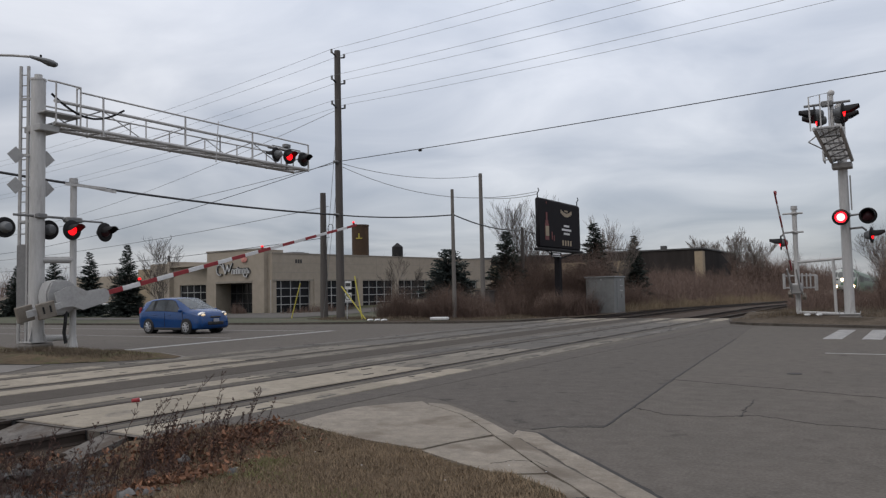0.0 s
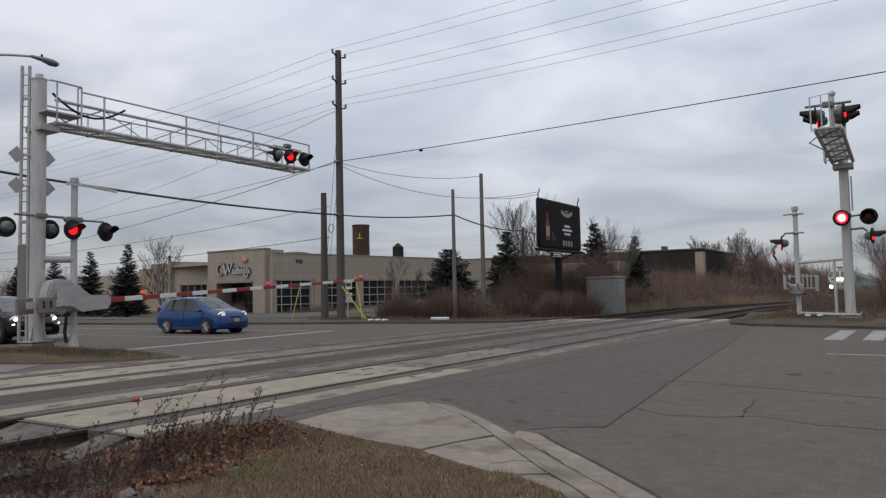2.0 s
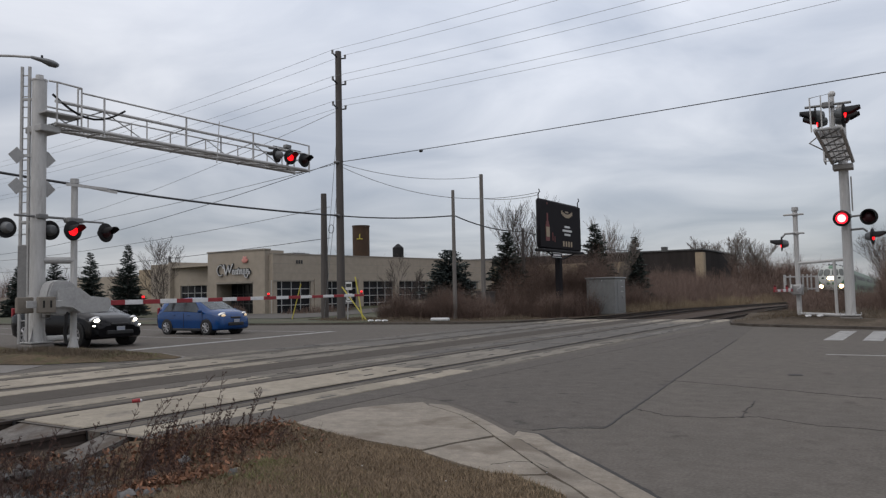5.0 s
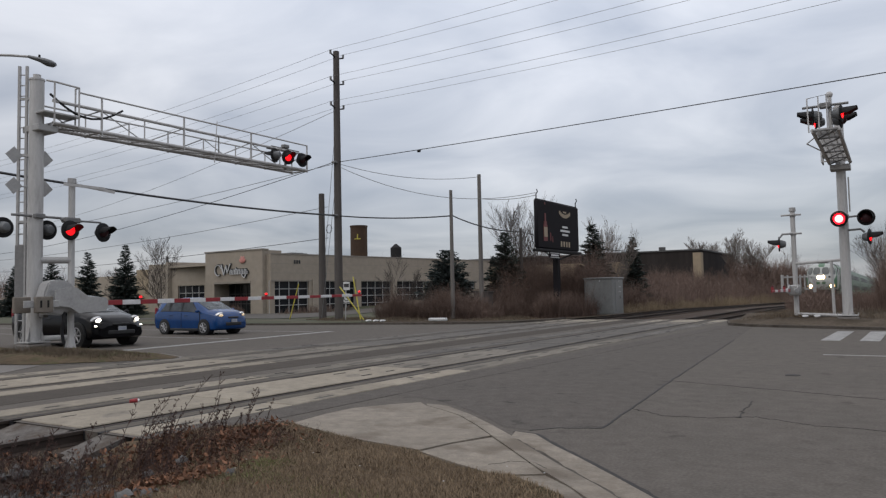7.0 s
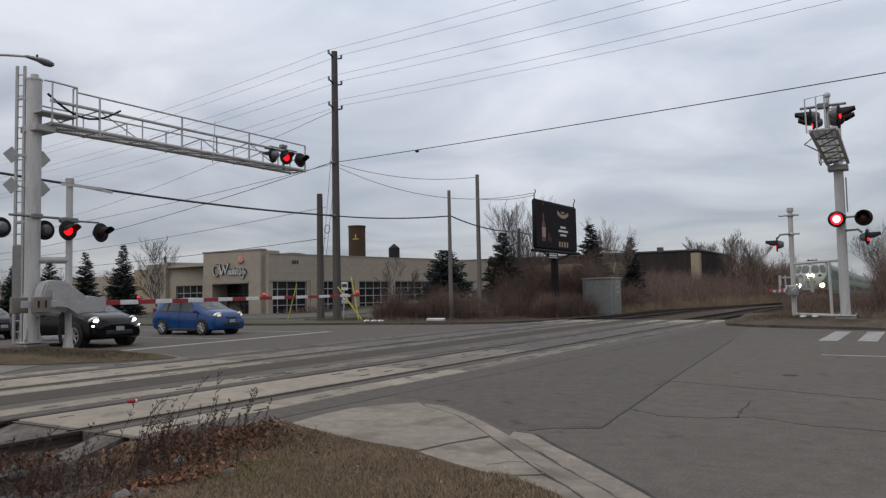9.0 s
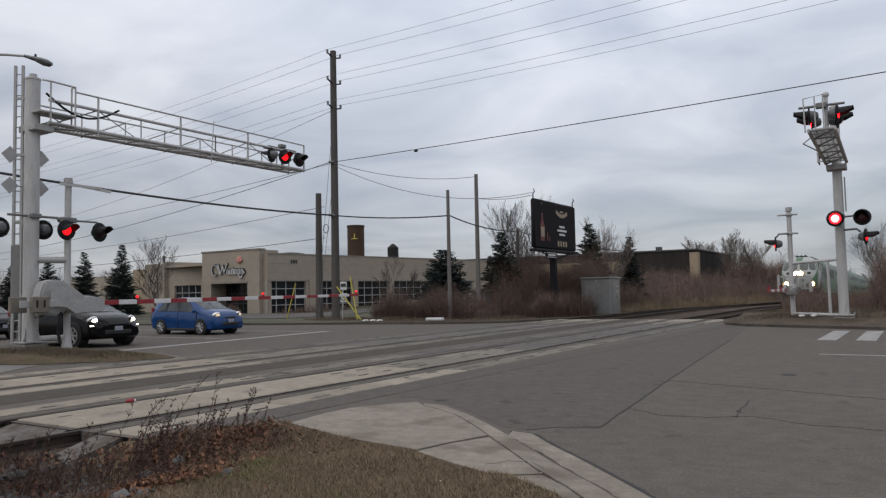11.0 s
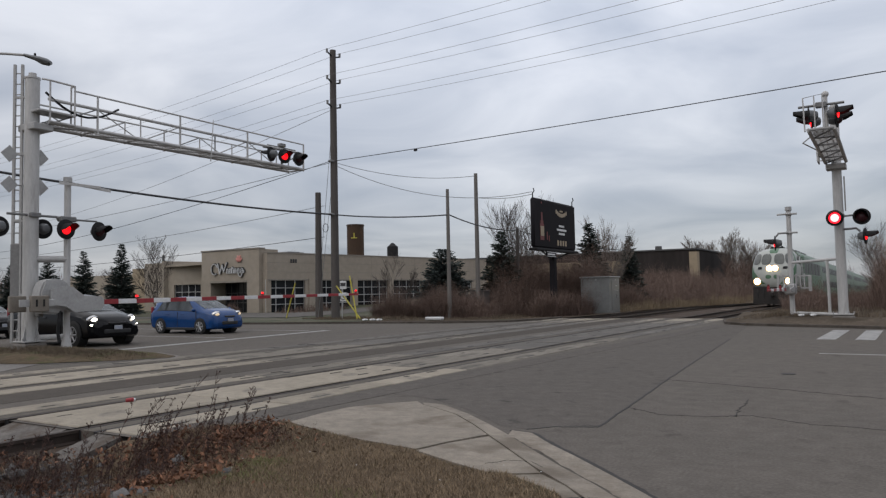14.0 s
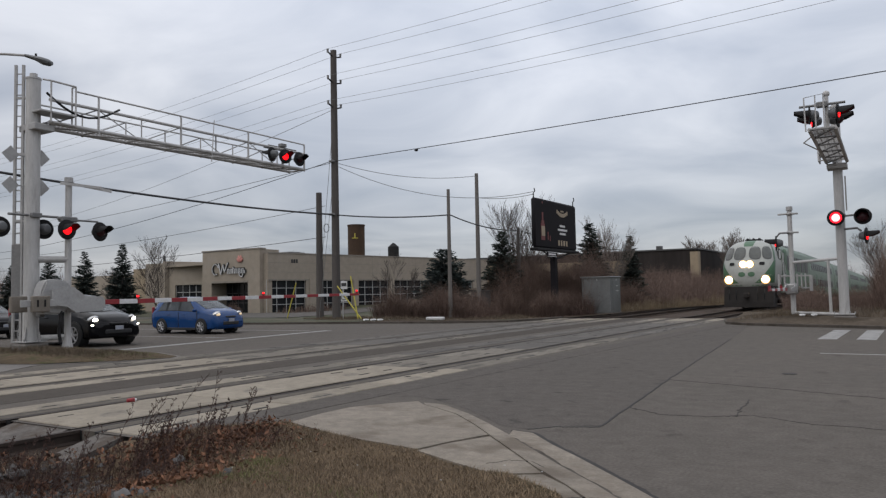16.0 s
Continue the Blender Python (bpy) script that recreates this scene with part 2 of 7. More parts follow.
M["stucco"] = stuff_mat("beige_stucco", (0.285, 0.246, 0.197), (0.325, 0.281, 0.227), 0.9, 0, 0.2, 8, 0.15, (0.31, 0.272, 0.228), 0.4, 0.58)
M["stucco2"] = stuff_mat("tan_panel", (0.28, 0.225, 0.155), (0.33, 0.265, 0.185), 0.9, 0, 0.2, 8, 0.15)
M["cap"] = stuff_mat("parapet_cap", (0.22, 0.195, 0.165), (0.27, 0.24, 0.2), 0.7, 0, 0.5, 8, 0.1)
M["brownmetal"] = stuff_mat("brown_cladding", (0.028, 0.024, 0.0225), (0.042, 0.037, 0.035), 0.8, 0.0, 0.15, 3, 0.1, stretch=(1, 1, 0.1), spec=0.08, mottle=0.2)
M["glass"] = stuff_mat("dark_window", (0.008, 0.009, 0.011), (0.022, 0.024, 0.027), 0.12, 0, 0.3, 3, 0.0, spec=0.22)
M["coachglass"] = stuff_mat("coach_window", (0.010, 0.013, 0.012), (0.025, 0.03, 0.028), 0.35, 0, 0.3, 3, 0.0, spec=0.12)
M["frame"] = stuff_mat("window_frame", (0.38, 0.38, 0.37), (0.48, 0.48, 0.47), 0.5, 0.2, 1, 10, 0)
M["framedk"] = stuff_mat("dark_frame", (0.06, 0.06, 0.06), (0.09, 0.09, 0.09), 0.5, 0.2, 1, 10, 0)
M["rust"] = stuff_mat("rusty_stack", (0.045, 0.028, 0.018), (0.075, 0.045, 0.028), 0.85, 0.2, 0.8, 8, 0.2, (0.10, 0.055, 0.03), 0.6, 0.58)
M["sign_black"] = stuff_mat("sign_charcoal", (0.03, 0.03, 0.032), (0.05, 0.05, 0.05), 0.5, 0, 1, 10, 0)
M["sign_pink"] = stuff_mat("sign_salmon", (0.50, 0.20, 0.17), (0.58, 0.26, 0.22), 0.5, 0, 1, 10, 0)
M["sign_white"] = stuff_mat("sign_white", (0.55, 0.55, 0.55), (0.65, 0.65, 0.64), 0.5, 0, 1, 10, 0)
M["sign_gold"] = stuff_mat("sign_cream", (0.30, 0.24, 0.17), (0.36, 0.29, 0.2), 0.6, 0, 1, 10, 0)
M["sign_red"] = stuff_mat("sign_dull_red", (0.13, 0.03, 0.03), (0.17, 0.045, 0.04), 0.6, 0, 1, 10, 0)
M["sign_yellow"] = stuff_mat("guard_yellow", (0.38, 0.33, 0.045), (0.47, 0.41, 0.08), 0.5, 0, 1, 10, 0)
M["board"] = stuff_mat("board_face", (0.012, 0.011, 0.013), (0.02, 0.018, 0.02), 0.8, 0, 0.6, 10, 0, spec=0.12)
M["blue"] = stuff_mat("blue_car_paint", (0.003, 0.036, 0.135), (0.004, 0.046, 0.165), 0.18, 0.0, 1, 60, 0.0, spec=0.45)
M["carblack"] = stuff_mat("black_car_paint", (0.003, 0.003, 0.004), (0.006, 0.006, 0.007), 0.14, 0.0, 1, 60, 0.0, spec=0.14)
# patchy pale base stands in for sky reflected in the side windows
M["sideglass"] = stuff_mat("sky_pale_side_glass", (0.10, 0.108, 0.11), (0.24, 0.25, 0.25), 0.12, 0.4, 2.2, 3, 0.0, spec=0.6)
M["cargrey"] = stuff_mat("grey_car_paint", (0.06, 0.062, 0.066), (0.08, 0.082, 0.086), 0.25, 0.4, 1, 60, 0.0, spec=0.6)
M["trim"] = stuff_mat("black_plastic", (0.015, 0.015, 0.016), (0.028, 0.028, 0.028), 0.55, 0, 4, 40, 0.05)
M["tyre"] = stuff_mat("tyre_rubber", (0.014, 0.014, 0.014), (0.026, 0.025, 0.024), 0.85, 0, 5, 40, 0.1)
M["alloy"] = stuff_mat("alloy_wheel", (0.33, 0.33, 0.34), (0.45, 0.45, 0.46), 0.35, 0.6, 3, 30, 0.0)
M["chrome"] = stuff_mat("bright_trim", (0.5, 0.5, 0.5), (0.6, 0.6, 0.6), 0.25, 0.8, 3, 30, 0.0)
M["plate"] = stuff_mat("plate_white", (0.30, 0.31, 0.33), (0.38, 0.39, 0.41), 0.5, 0, 3, 30, 0.0)
M["platebar"] = stuff_mat("plate_bar", (0.25, 0.27, 0.33), (0.3, 0.32, 0.38), 0.5, 0, 3, 30, 0.0)
# windscreen base lightened to imitate the reflected sky
M["carglass"] = stuff_mat("car_glass", (0.16, 0.18, 0.19), (0.26, 0.28, 0.29), 0.06, 0.45, 1.2, 3, 0.0, spec=0.9)
M["loco_white"] = stuff_mat("train_white", (0.30, 0.31, 0.285), (0.38, 0.39, 0.36), 0.45, 0, 0.8, 12, 0.03, (0.36, 0.37, 0.34), 0.9, 0.58)
M["loco_green"] = stuff_mat("train_green", (0.05, 0.115, 0.06), (0.07, 0.15, 0.08), 0.45, 0, 0.8, 12, 0.03, (0.05, 0.09, 0.05), 0.9, 0.6)
M["loco_pale"] = stuff_mat("train_pale_green", (0.12, 0.165, 0.12), (0.17, 0.22, 0.165), 0.5, 0, 0.8, 12, 0.03, (0.14, 0.18, 0.14), 0.9, 0.58)
M["loco_dark"] = stuff_mat("undercarriage", (0.018, 0.016, 0.015), (0.035, 0.03, 0.027), 0.85, 0.1, 1, 15, 0.2)
M["train_roof"] = stuff_mat("train_roof", (0.10, 0.105, 0.105), (0.16, 0.165, 0.165), 0.5, 0.2, 0.6, 10, 0.05)
M["twig"] = stuff_mat("bare_twigs", (0.10, 0.066, 0.053), (0.18, 0.126, 0.10), 0.95, 0, 0.2, 5, 0, island=0.35)
M["twigpale"] = stuff_mat("pale_bark", (0.12, 0.098, 0.084), (0.18, 0.152, 0.13), 0.95, 0, 0.5, 8, 0, island=0.25)
M["twiggrey"] = stuff_mat("grey_bark", (0.05, 0.041, 0.036), (0.09, 0.074, 0.064), 0.95, 0, 0.5, 8, 0, island=0.25)
M["reed"] = stuff_mat("dry_reed", (0.17, 0.128, 0.082), (0.25, 0.192, 0.125), 0.95, 0, 0.3, 8, 0, island=0.35)
M["dullgrass"] = stuff_mat("dull_dry_grass", (0.085, 0.064, 0.044), (0.15, 0.115, 0.078), 0.95, 0, 0.3, 8, 0, island=0.4)
M["cabglass"] = stuff_mat("cab_glass", (0.07, 0.075, 0.07), (0.12, 0.125, 0.115), 0.15, 0, 0.8, 5, 0.0, spec=0.4)
M["needle"] = stuff_mat("spruce_needles", (0.028, 0.037, 0.032), (0.054, 0.067, 0.057), 0.9, 0, 0.6, 8, 0, island=0.4)
M["needleblue"] = stuff_mat("blue_spruce_needles", (0.034, 0.045, 0.042), (0.06, 0.075, 0.07), 0.9, 0, 0.6, 8, 0, island=0.4)
M["deadleaf"] = stuff_mat("dead_leaves", (0.075, 0.036, 0.022), (0.19, 0.094, 0.053), 0.95, 0, 0.8, 12, 0, island=0.65)
M["weed"] = stuff_mat("dry_weed", (0.042, 0.024, 0.021), (0.085, 0.051, 0.040), 0.95, 0, 0.8, 12, 0, island=0.4)
M["blade"] = stuff_mat("grass_blades", (0.135, 0.098, 0.062), (0.225, 0.165, 0.105), 0.95, 0, 0.7, 12, 0, island=0.5, spots=(0.085, 0.092, 0.04), spot_scale=0.8, spot_at=0.56)
M["green"] = stuff_mat("green_blades", (0.105, 0.125, 0.038), (0.165, 0.18, 0.06), 0.9, 0, 0.8, 12, 0, island=0.4)
M["stone"] = stuff_mat("grey_stone", (0.065, 0.063, 0.062), (0.15, 0.145, 0.14), 0.9, 0, 2, 25, 0.4, island=0.35)
M["litter"] = stuff_mat("white_litter", (0.46, 0.46, 0.46), (0.58, 0.58, 0.57), 0.7, 0, 2, 25, 0.1)
M["lampgrey"] = stuff_mat("lamp_grey", (0.11, 0.115, 0.12), (0.16, 0.165, 0.17), 0.5, 0.2, 2, 20, 0.05)


# ================= mesh helpers =================
def box(bm, c, s, rz=0.0, ry=0.0, rx=0.0, bevel=0.0):
    m = pose(*c, rx, ry, rz) @ Matrix.Diagonal((*s, 1))
    r = bmesh.ops.create_cube(bm, size=1.0, matrix=m)
    if bevel:
        es = {e for v in r["verts"] for e in v.link_edges}
        bmesh.ops.bevel(bm, geom=list(es), offset=bevel, segments=1, affect="EDGES")


def rod(bm, a, b, r0, r1=None, seg=8, caps=True):
    a, b = Vector(a), Vector(b)
    d = b - a
    m = Matrix.Translation((a + b) / 2) @ d.to_track_quat("Z", "Y").to_matrix().to_4x4()
    bmesh.ops.create_cone(bm, cap_ends=caps, segments=seg, radius1=r0, radius2=r0 if r1 is None else r1, depth=d.length, matrix=m)


def tube(bm, pts, r, seg=6):
    """One bent tube along the points."""
    pts = [Vector(q) for q in pts]
    rings = []
    for i, q in enumerate(pts):
        d = (pts[min(i + 1, len(pts) - 1)] - pts[max(i - 1, 0)]).normalized()
        u = d.cross(Vector((0, 0, 1)) if abs(d.z) < .9 else Vector((1, 0, 0))).normalized()
        w = d.cross(u)
        rings.append([tuple(q + (u * math.cos(a) + w * math.sin(a)) * r) for a in np.linspace(0, 2 * math.pi, seg + 1)[:-1]])
    loft(bm, rings)


def loft(bm, rings, close=True, cap=True):
    vs = [[bm.verts.new(p) for p in ring] for ring in rings]
    n = len(vs[0])
    fs = []
    for a, b in zip(vs, vs[1:]):
        for i in range(n if close else n - 1):
            j = (i + 1) % n
            fs.append(bm.faces.new((a[i], a[j], b[j], b[i])))
    if cap:
        fs.append(bm.faces.new(vs[0][::-1]))
        fs.append(bm.faces.new(vs[-1]))
    return fs


def finish(name, bm, material, smooth=False, recalc=True):
    if recalc:
        bmesh.ops.recalc_face_normals(bm, faces=bm.faces)
    me = bpy.data.meshes.new(name)
    bm.to_mesh(me)
    bm.free()
    for m in (material if isinstance(material, (list, tuple)) else [material]):
        me.materials.append(m)
    if smooth:
        me.polygons.foreach_set("use_smooth", [True] * len(me.polygons))
        me.set_sharp_from_angle(angle=radians(38))
    return me


def part(name, bm, material, parent, label="", smooth=False, at=None):
    ob = new(name, finish(name, bm, material, smooth))
    ob.parent = parent
    if at is not None:
        ob.matrix_basis = at
    if label:
        tagged(ob, label)
    return ob


def thing(name, label, category, m=None, group="", kind=""):
    ob = new(name)
    ob.empty_display_size = 0.2
    if m is not None:
        ob.matrix_basis = m
    return tagged(ob, label, category, group, kind)


def solo(name, bm, material, label, category="", group="", kind="", smooth=False, m=None):
    ob = new(name, finish(name, bm, material, smooth))
    if m is not None:
        ob.matrix_basis = m
    return tagged(ob, label, category, group, kind)


def pydata(name, verts, faces, material):
    me = bpy.data.meshes.new(name)
    me.from_pydata(verts, [], faces)
    me.materials.append(material)
    return me


def inside(poly, x, y):
    hit = False
    for (x0, y0), (x1, y1) in zip(poly, poly[1:] + poly[:1]):
        if (y0 > y) != (y1 > y) and x < (x1 - x0) * (y - y0) / (y1 - y0) + x0:
            hit = not hit
    return hit


def dense(poly, step):
    res = []
    for a, b in zip(poly, poly[1:] + poly[:1]):
        n = max(1, int(math.dist(a, b) / step))
        res += [(a[0] + (b[0] - a[0]) * i / n, a[1] + (b[1] - a[1]) * i / n) for i in range(n)]
    return res


def fill(poly, step, height):
    """A sheet inside a plan outline, with inner points on a grid, lifted by height(x, y)."""
    edge = dense(poly, step)
    xs, ys = [q[0] for q in poly], [q[1] for q in poly]
    pts = list(edge)
    rnd = random.Random(5)
    y = min(ys)
    while y < max(ys):
        x = min(xs)
        while x < max(xs):
            qx, qy = x + rnd.uniform(-.25, .25) * step, y + rnd.uniform(-.25, .25) * step
            if inside(poly, qx, qy):
                pts.append((qx, qy))
            x += step
        y += step
    vo, _, fo, *_ = delaunay_2d_cdt([Vector(q) for q in pts], [], [list(range(len(edge)))], 1, 1e-4)
    bm = bmesh.new()
    vs = [bm.verts.new((v.x, v.y, height(v.x, v.y))) for v in vo]
    for f in fo:
        bm.faces.new([vs[i] for i in f])
    for f in bm.faces:
        if f.normal.z < 0:
            f.normal_flip()
    return bm


def strip(bm, line, offset0, offset1, z0, z1, flat=False):
    """A long prism along a plan line, between two sideways offsets."""
    rings = []
    for i, q in enumerate(line):
        a, b = line[max(0, i - 1)], line[min(len(line) - 1, i + 1)]
        d = Vector((b[0] - a[0], b[1] - a[1])).normalized()
        n = Vector((-d.y, d.x))
        base = q[2] if len(q) > 2 else 0.0
        p0, p1 = Vector(q[:2]) + n * offset0, Vector(q[:2]) + n * offset1
        rings.append([(p0.x, p0.y, base + z0), (p1.x, p1.y, base + z0), (p1.x, p1.y, base + z1), (p0.x, p0.y, base + z1)])
    loft(bm, rings)


def ease(a, b, x):
    t = min(1, max(0, (x - a) / (b - a)))
    return t * t * (3 - 2 * t)


def fall(y):
    """The line drops gently away beyond the crossing."""
    return 0.0 if y < 58 else max(-2.2, -0.011 * (y - 58))


# ================= ground, road, tracks =================
TRACK = -9.02
TRACK2 = -14.12


def lie(x, y):
    """Height of the open land."""
    z = -0.10
    if x < -6:
        z -= 0.32 * ease(34, 48, y) * ease(-14, -22, x)
        z += 3.3 * ease(-17.5, -31, x) * ease(62, 112, y)
    if x > -18:
        z += fall(y) * ease(-18, -16.5, x)
    return z


def axis(fine0, fine1, step, far0, far1):
    v = list(np.arange(fine0, fine1 + step / 2, step))
    s, a = step, fine1
    while a < far1:
        s *= 1.25
        a += s
        v.append(a)
    s, a = step, fine0
    while a > far0:
        s *= 1.25
        a -= s
        v.insert(0, a)
    return v


gx, gy = axis(-40, -4, 2.0, -2500, 2500), axis(30, 150, 4.0, -1500, 3500)
gv = [(x, y, lie(x, y) - 0.06 - 0.6 * ease(35, 31, y) * ease(-22, -18, x)) for y in gy for x in gx]
gn = len(gx)
gf = [(j * gn + i, j * gn + i + 1, (j + 1) * gn + i + 1, (j + 1) * gn + i) for j in range(len(gy) - 1) for i in range(gn - 1)]
ground = tagged(new("ground", pydata("ground", gv, gf, M["dirt"])), "brown winter field soil and dead grass", "ground", kind="structure")
ground.data.polygons.foreach_set("use_smooth", [True] * len(gf))

FAR_KERB = [(-130, 24.0), (-80, 25.2), (-50, 26.6), (-38.6, 27.3), (-28.6, 28.9), (-24, 30.2), (-19.0, 31.0), (-16.6, 32.6), (-15.9, 35.2), (-15.8, 37.5)]
RIGHT_KERB = [(-7.0, 37.5), (-7.0, 34.6), (-6.4, 31.8), (-5.4, 30.7), (-3.9, 30.05), (-1.0, 28.9), (4, 27.4), (16, 24.5), (70, 14)]
KERB_OUT = [(-5.62, 8.46), (-5.28, 8.50), (-4.69, 8.0), (-4.09, 7.42), (-3.63, 6.98), (-3.23, 6.55), (-2.52, 5.83), (-2.09, 5.45), (-1.77, 5.14), (-1.04, 4.43), (1.2, 2.2), (3.5, -2), (4.5, -30)]
SLAB_TOP = [(-6.10, 6.44), (-6.14, 7.0), (-6.1, 7.68), (-5.95, 8.16)]
ISLAND = [(-40, 10.5), (-24, 12.9), (-20.5, 13.45), (-17.6, 13.35), (-15.9, 12.7), (-15.65, 12.3), (-16.3, 11.2), (-17.4, 9.95), (-19.5, 9.2), (-40, 7)]
road_plan = FAR_KERB + RIGHT_KERB + [(70, -30)] + KERB_OUT[::-1] + SLAB_TOP[::-1] + [(-6.6, 6.1), (-7.1, 5.2), (-16.0, 5.2), (-16.4, 8.0), (-20, 7.6), (-130, 2)]
bm = fill(road_plan, 4.0, lambda x, y: 0.0)
road = solo("road", bm, M["asphalt"], "worn grey asphalt road with tar seams", "road", kind="structure")

# darker re-laid asphalt along the tracks and the tar seams
bm = bmesh.new()
strip(bm, [(-7.06, 5.5), (-6.98, 9.0), (-6.85, 14), (-6.6, 22), (-6.35, 31)], -0.32, 0.3, -0.05, 0.006)
part("asphalt_patch", bm, M["lane"], road, "asphalt strip beside the rails")
bm = bmesh.new()
strip(bm, [(-11.95, 5.3), (-11.95, 37)], -0.62, 0.62, -0.05, 0.005)
part("asphalt_patch", bm, M["patch"], road, "darker asphalt strip between the tracks")


def wiggle(line, n, amp, seed):
    rnd = random.Random(seed)
    res = []
    for a, b in zip(line, line[1:]):
        for i in range(n):
            t = i / n
            res.append((a[0] + (b[0] - a[0]) * t + rnd.uniform(-amp, amp), a[1] + (b[1] - a[1]) * t + rnd.uniform(-amp, amp)))
    return res + [line[-1]]


for k, (line, w) in enumerate([([(-3.60, 7.45), (-3.40, 7.72), (-2.95, 7.90), (-3.15, 9.76), (-3.48, 12.85), (-3.86, 16.7), (-4.46, 22.91)], 0.015),
                               ([(-3.10, 9.38), (-2.58, 9.01), (-2.07, 9.07), (-1.63, 9.36), (-0.95, 9.03), (0.6, 9.0)], 0.003),
                               ([(-1.79, 9.2), (-1.84, 9.92), (-1.88, 10.64)], 0.006),
                               ([(-3.45, 12.47), (-2.59, 12.18), (-1.59, 11.87), (-0.4, 11.45), (1.5, 11.2)], 0.003)]):
    bm = bmesh.new()
    strip(bm, wiggle(line, 14, 0.012 if k == 0 else 0.03, k), -w, w, -0.03, 0.004)
    part("tar_seam", bm, M["tar"], road, "black tar seam in the asphalt")
bm = bmesh.new()
bmesh.ops.create_cone(bm, cap_ends=True, segments=14, radius1=0.13, radius2=0.12, depth=0.03, matrix=pose(-1.81, 14.0, -0.008))
part("valve_cover", bm, M["tar"], road, "small iron valve cover")

# re-laid lane between the tracks and the long seam
bm = bmesh.new()
lane = [(-6.72, 9.25), (-5.75, 8.95), (-5.22, 8.64), (-4.50, 8.06), (-3.95, 7.52), (-3.60, 7.45), (-3.40, 7.72), (-2.95, 7.90), (-3.15, 9.76), (-3.48, 12.85), (-3.86, 16.7), (-4.46, 22.91), (-5.2, 30.0), (-6.3, 30.6), (-6.6, 20.0)]
lane_face = bm.faces.new([bm.verts.new((x, y, .0025)) for x, y in lane])
if lane_face.normal.z < 0:
    lane_face.normal_flip()
part("asphalt_patch", bm, M["lane"], road, "slightly darker re-laid asphalt lane")

# painted lines
for line, w in [([(-19.9, 13.9), (-20.9, 24.4)], 0.19), ([(-1.75, 18.42), (4, 18.3)], 0.06), ([(-40, 19.0), (-26, 19.2), (-21.4, 19.25)], 0.05), ([(-90, 22.6), (-40, 23.4), (-21.6, 24.0)], 0.06)]:
    bm = bmesh.new()
    strip(bm, line, -w, w, -0.03, 0.005)
    part("painted_line", bm, M["paint"], road, "faded white painted line")
for i in range(5):
    x = -2.02 + i * 0.95
    bm = bmesh.new()
    strip(bm, [(x, 23.2), (x + 0.06, 28.0)], -0.24, 0.24, -0.03, 0.005)
    part("crosswalk_bar", bm, M["paint"], road, "white crosswalk bar")

# kerbs
for name, line, o in [("kerb_far", FAR_KERB, (0.0, 0.18)), ("kerb_side", RIGHT_KERB, (0.0, 0.18))]:
    bm = bmesh.new()
    strip(bm, line, o[0], o[1], -0.1, 0.095)
    solo(name, bm, M["kerbdk"], "dirty grey concrete kerb along the road", "kerb", kind="structure")
bm = bmesh.new()
strip(bm, ISLAND + [ISLAND[0]], 0.0, 0.12, -0.1, 0.014)
solo("kerb_island", bm, M["kerb"], "low worn concrete kerb round the signal island", "kerb", kind="structure")


# verges
def verge_far_z(x, y):
    z = 0.10 + (lie(x, y) + 0.06 - 0.06) * ease(30, 42, y) + 0.03 * noise.noise(Vector((x * .4, y * .4, 0)))
    return z


far_back = [(-16.9, 38), (-17.2, 62), (-19, 74), (-60, 74), (-130, 74)]
lawn_edge = FAR_KERB[:6]
bm = fill([(q[0], q[1] + 0.05) for q in lawn_edge] + [(-24, 58), (-24, 74), (-130, 74)], 3.0, verge_far_z)
solo("verge_lawn", bm, M["lawn"], "patchy green and brown winter lawn", "lawn", kind="structure", smooth=True)
bm = fill([(-24, 30.25), (-19.0, 31.05), (-16.7, 32.65), (-16.0, 35.2), (-15.9, 37.5), (-16.3, 62), (-17, 74), (-24, 74)], 1.6, verge_far_z)
solo("verge_brush", bm, M["verge"], "brown grass and leaf litter under the brush", "verge", kind="structure", smooth=True)


lot_plan = [(-57.5, 33), (-52, 31.5), (-46, 32.0), (-42, 42), (-46, 58.5), (-52, 72), (-53.5, 72), (-59, 58.5), (-72, 57.5), (-72, 54), (-58, 52)]
bm = fill(lot_plan, 3.0, lambda x, y: verge_far_z(x, y) + .035)
solo("parking_lot", bm, M["lot"], "worn grey asphalt parking lot by the building", "parking lot", kind="structure", smooth=True)


def verge_right_z(x, y):
    k = min(math.dist((x, y), q) for q in dense(RIGHT_KERB[:8], 0.8))
    return 0.08 + 0.28 * ease(0.3, 2.4, k) * (1 - ease(36, 46, y)) + (lie(x, y) + 0.1 - 0.08) * ease(38, 50, y) + 0.02 * noise.noise(Vector((x, y, 0)))


bm = fill(RIGHT_KERB + [(70, 95), (-6.6, 95)], 1.7, verge_right_z)
solo("verge_side", bm, M["verge_dry"], "brown dead grass verge beside the tracks", "verge", kind="structure", smooth=True)


def verge_near_z(x, y):
    d = 0.05 - 0.32 * ease(-4.6, -6.4, x) * ease(5.6, 4.2, y)
    return d + 0.025 * noise.noise(Vector((x * 1.3, y * 1.3, 0)))


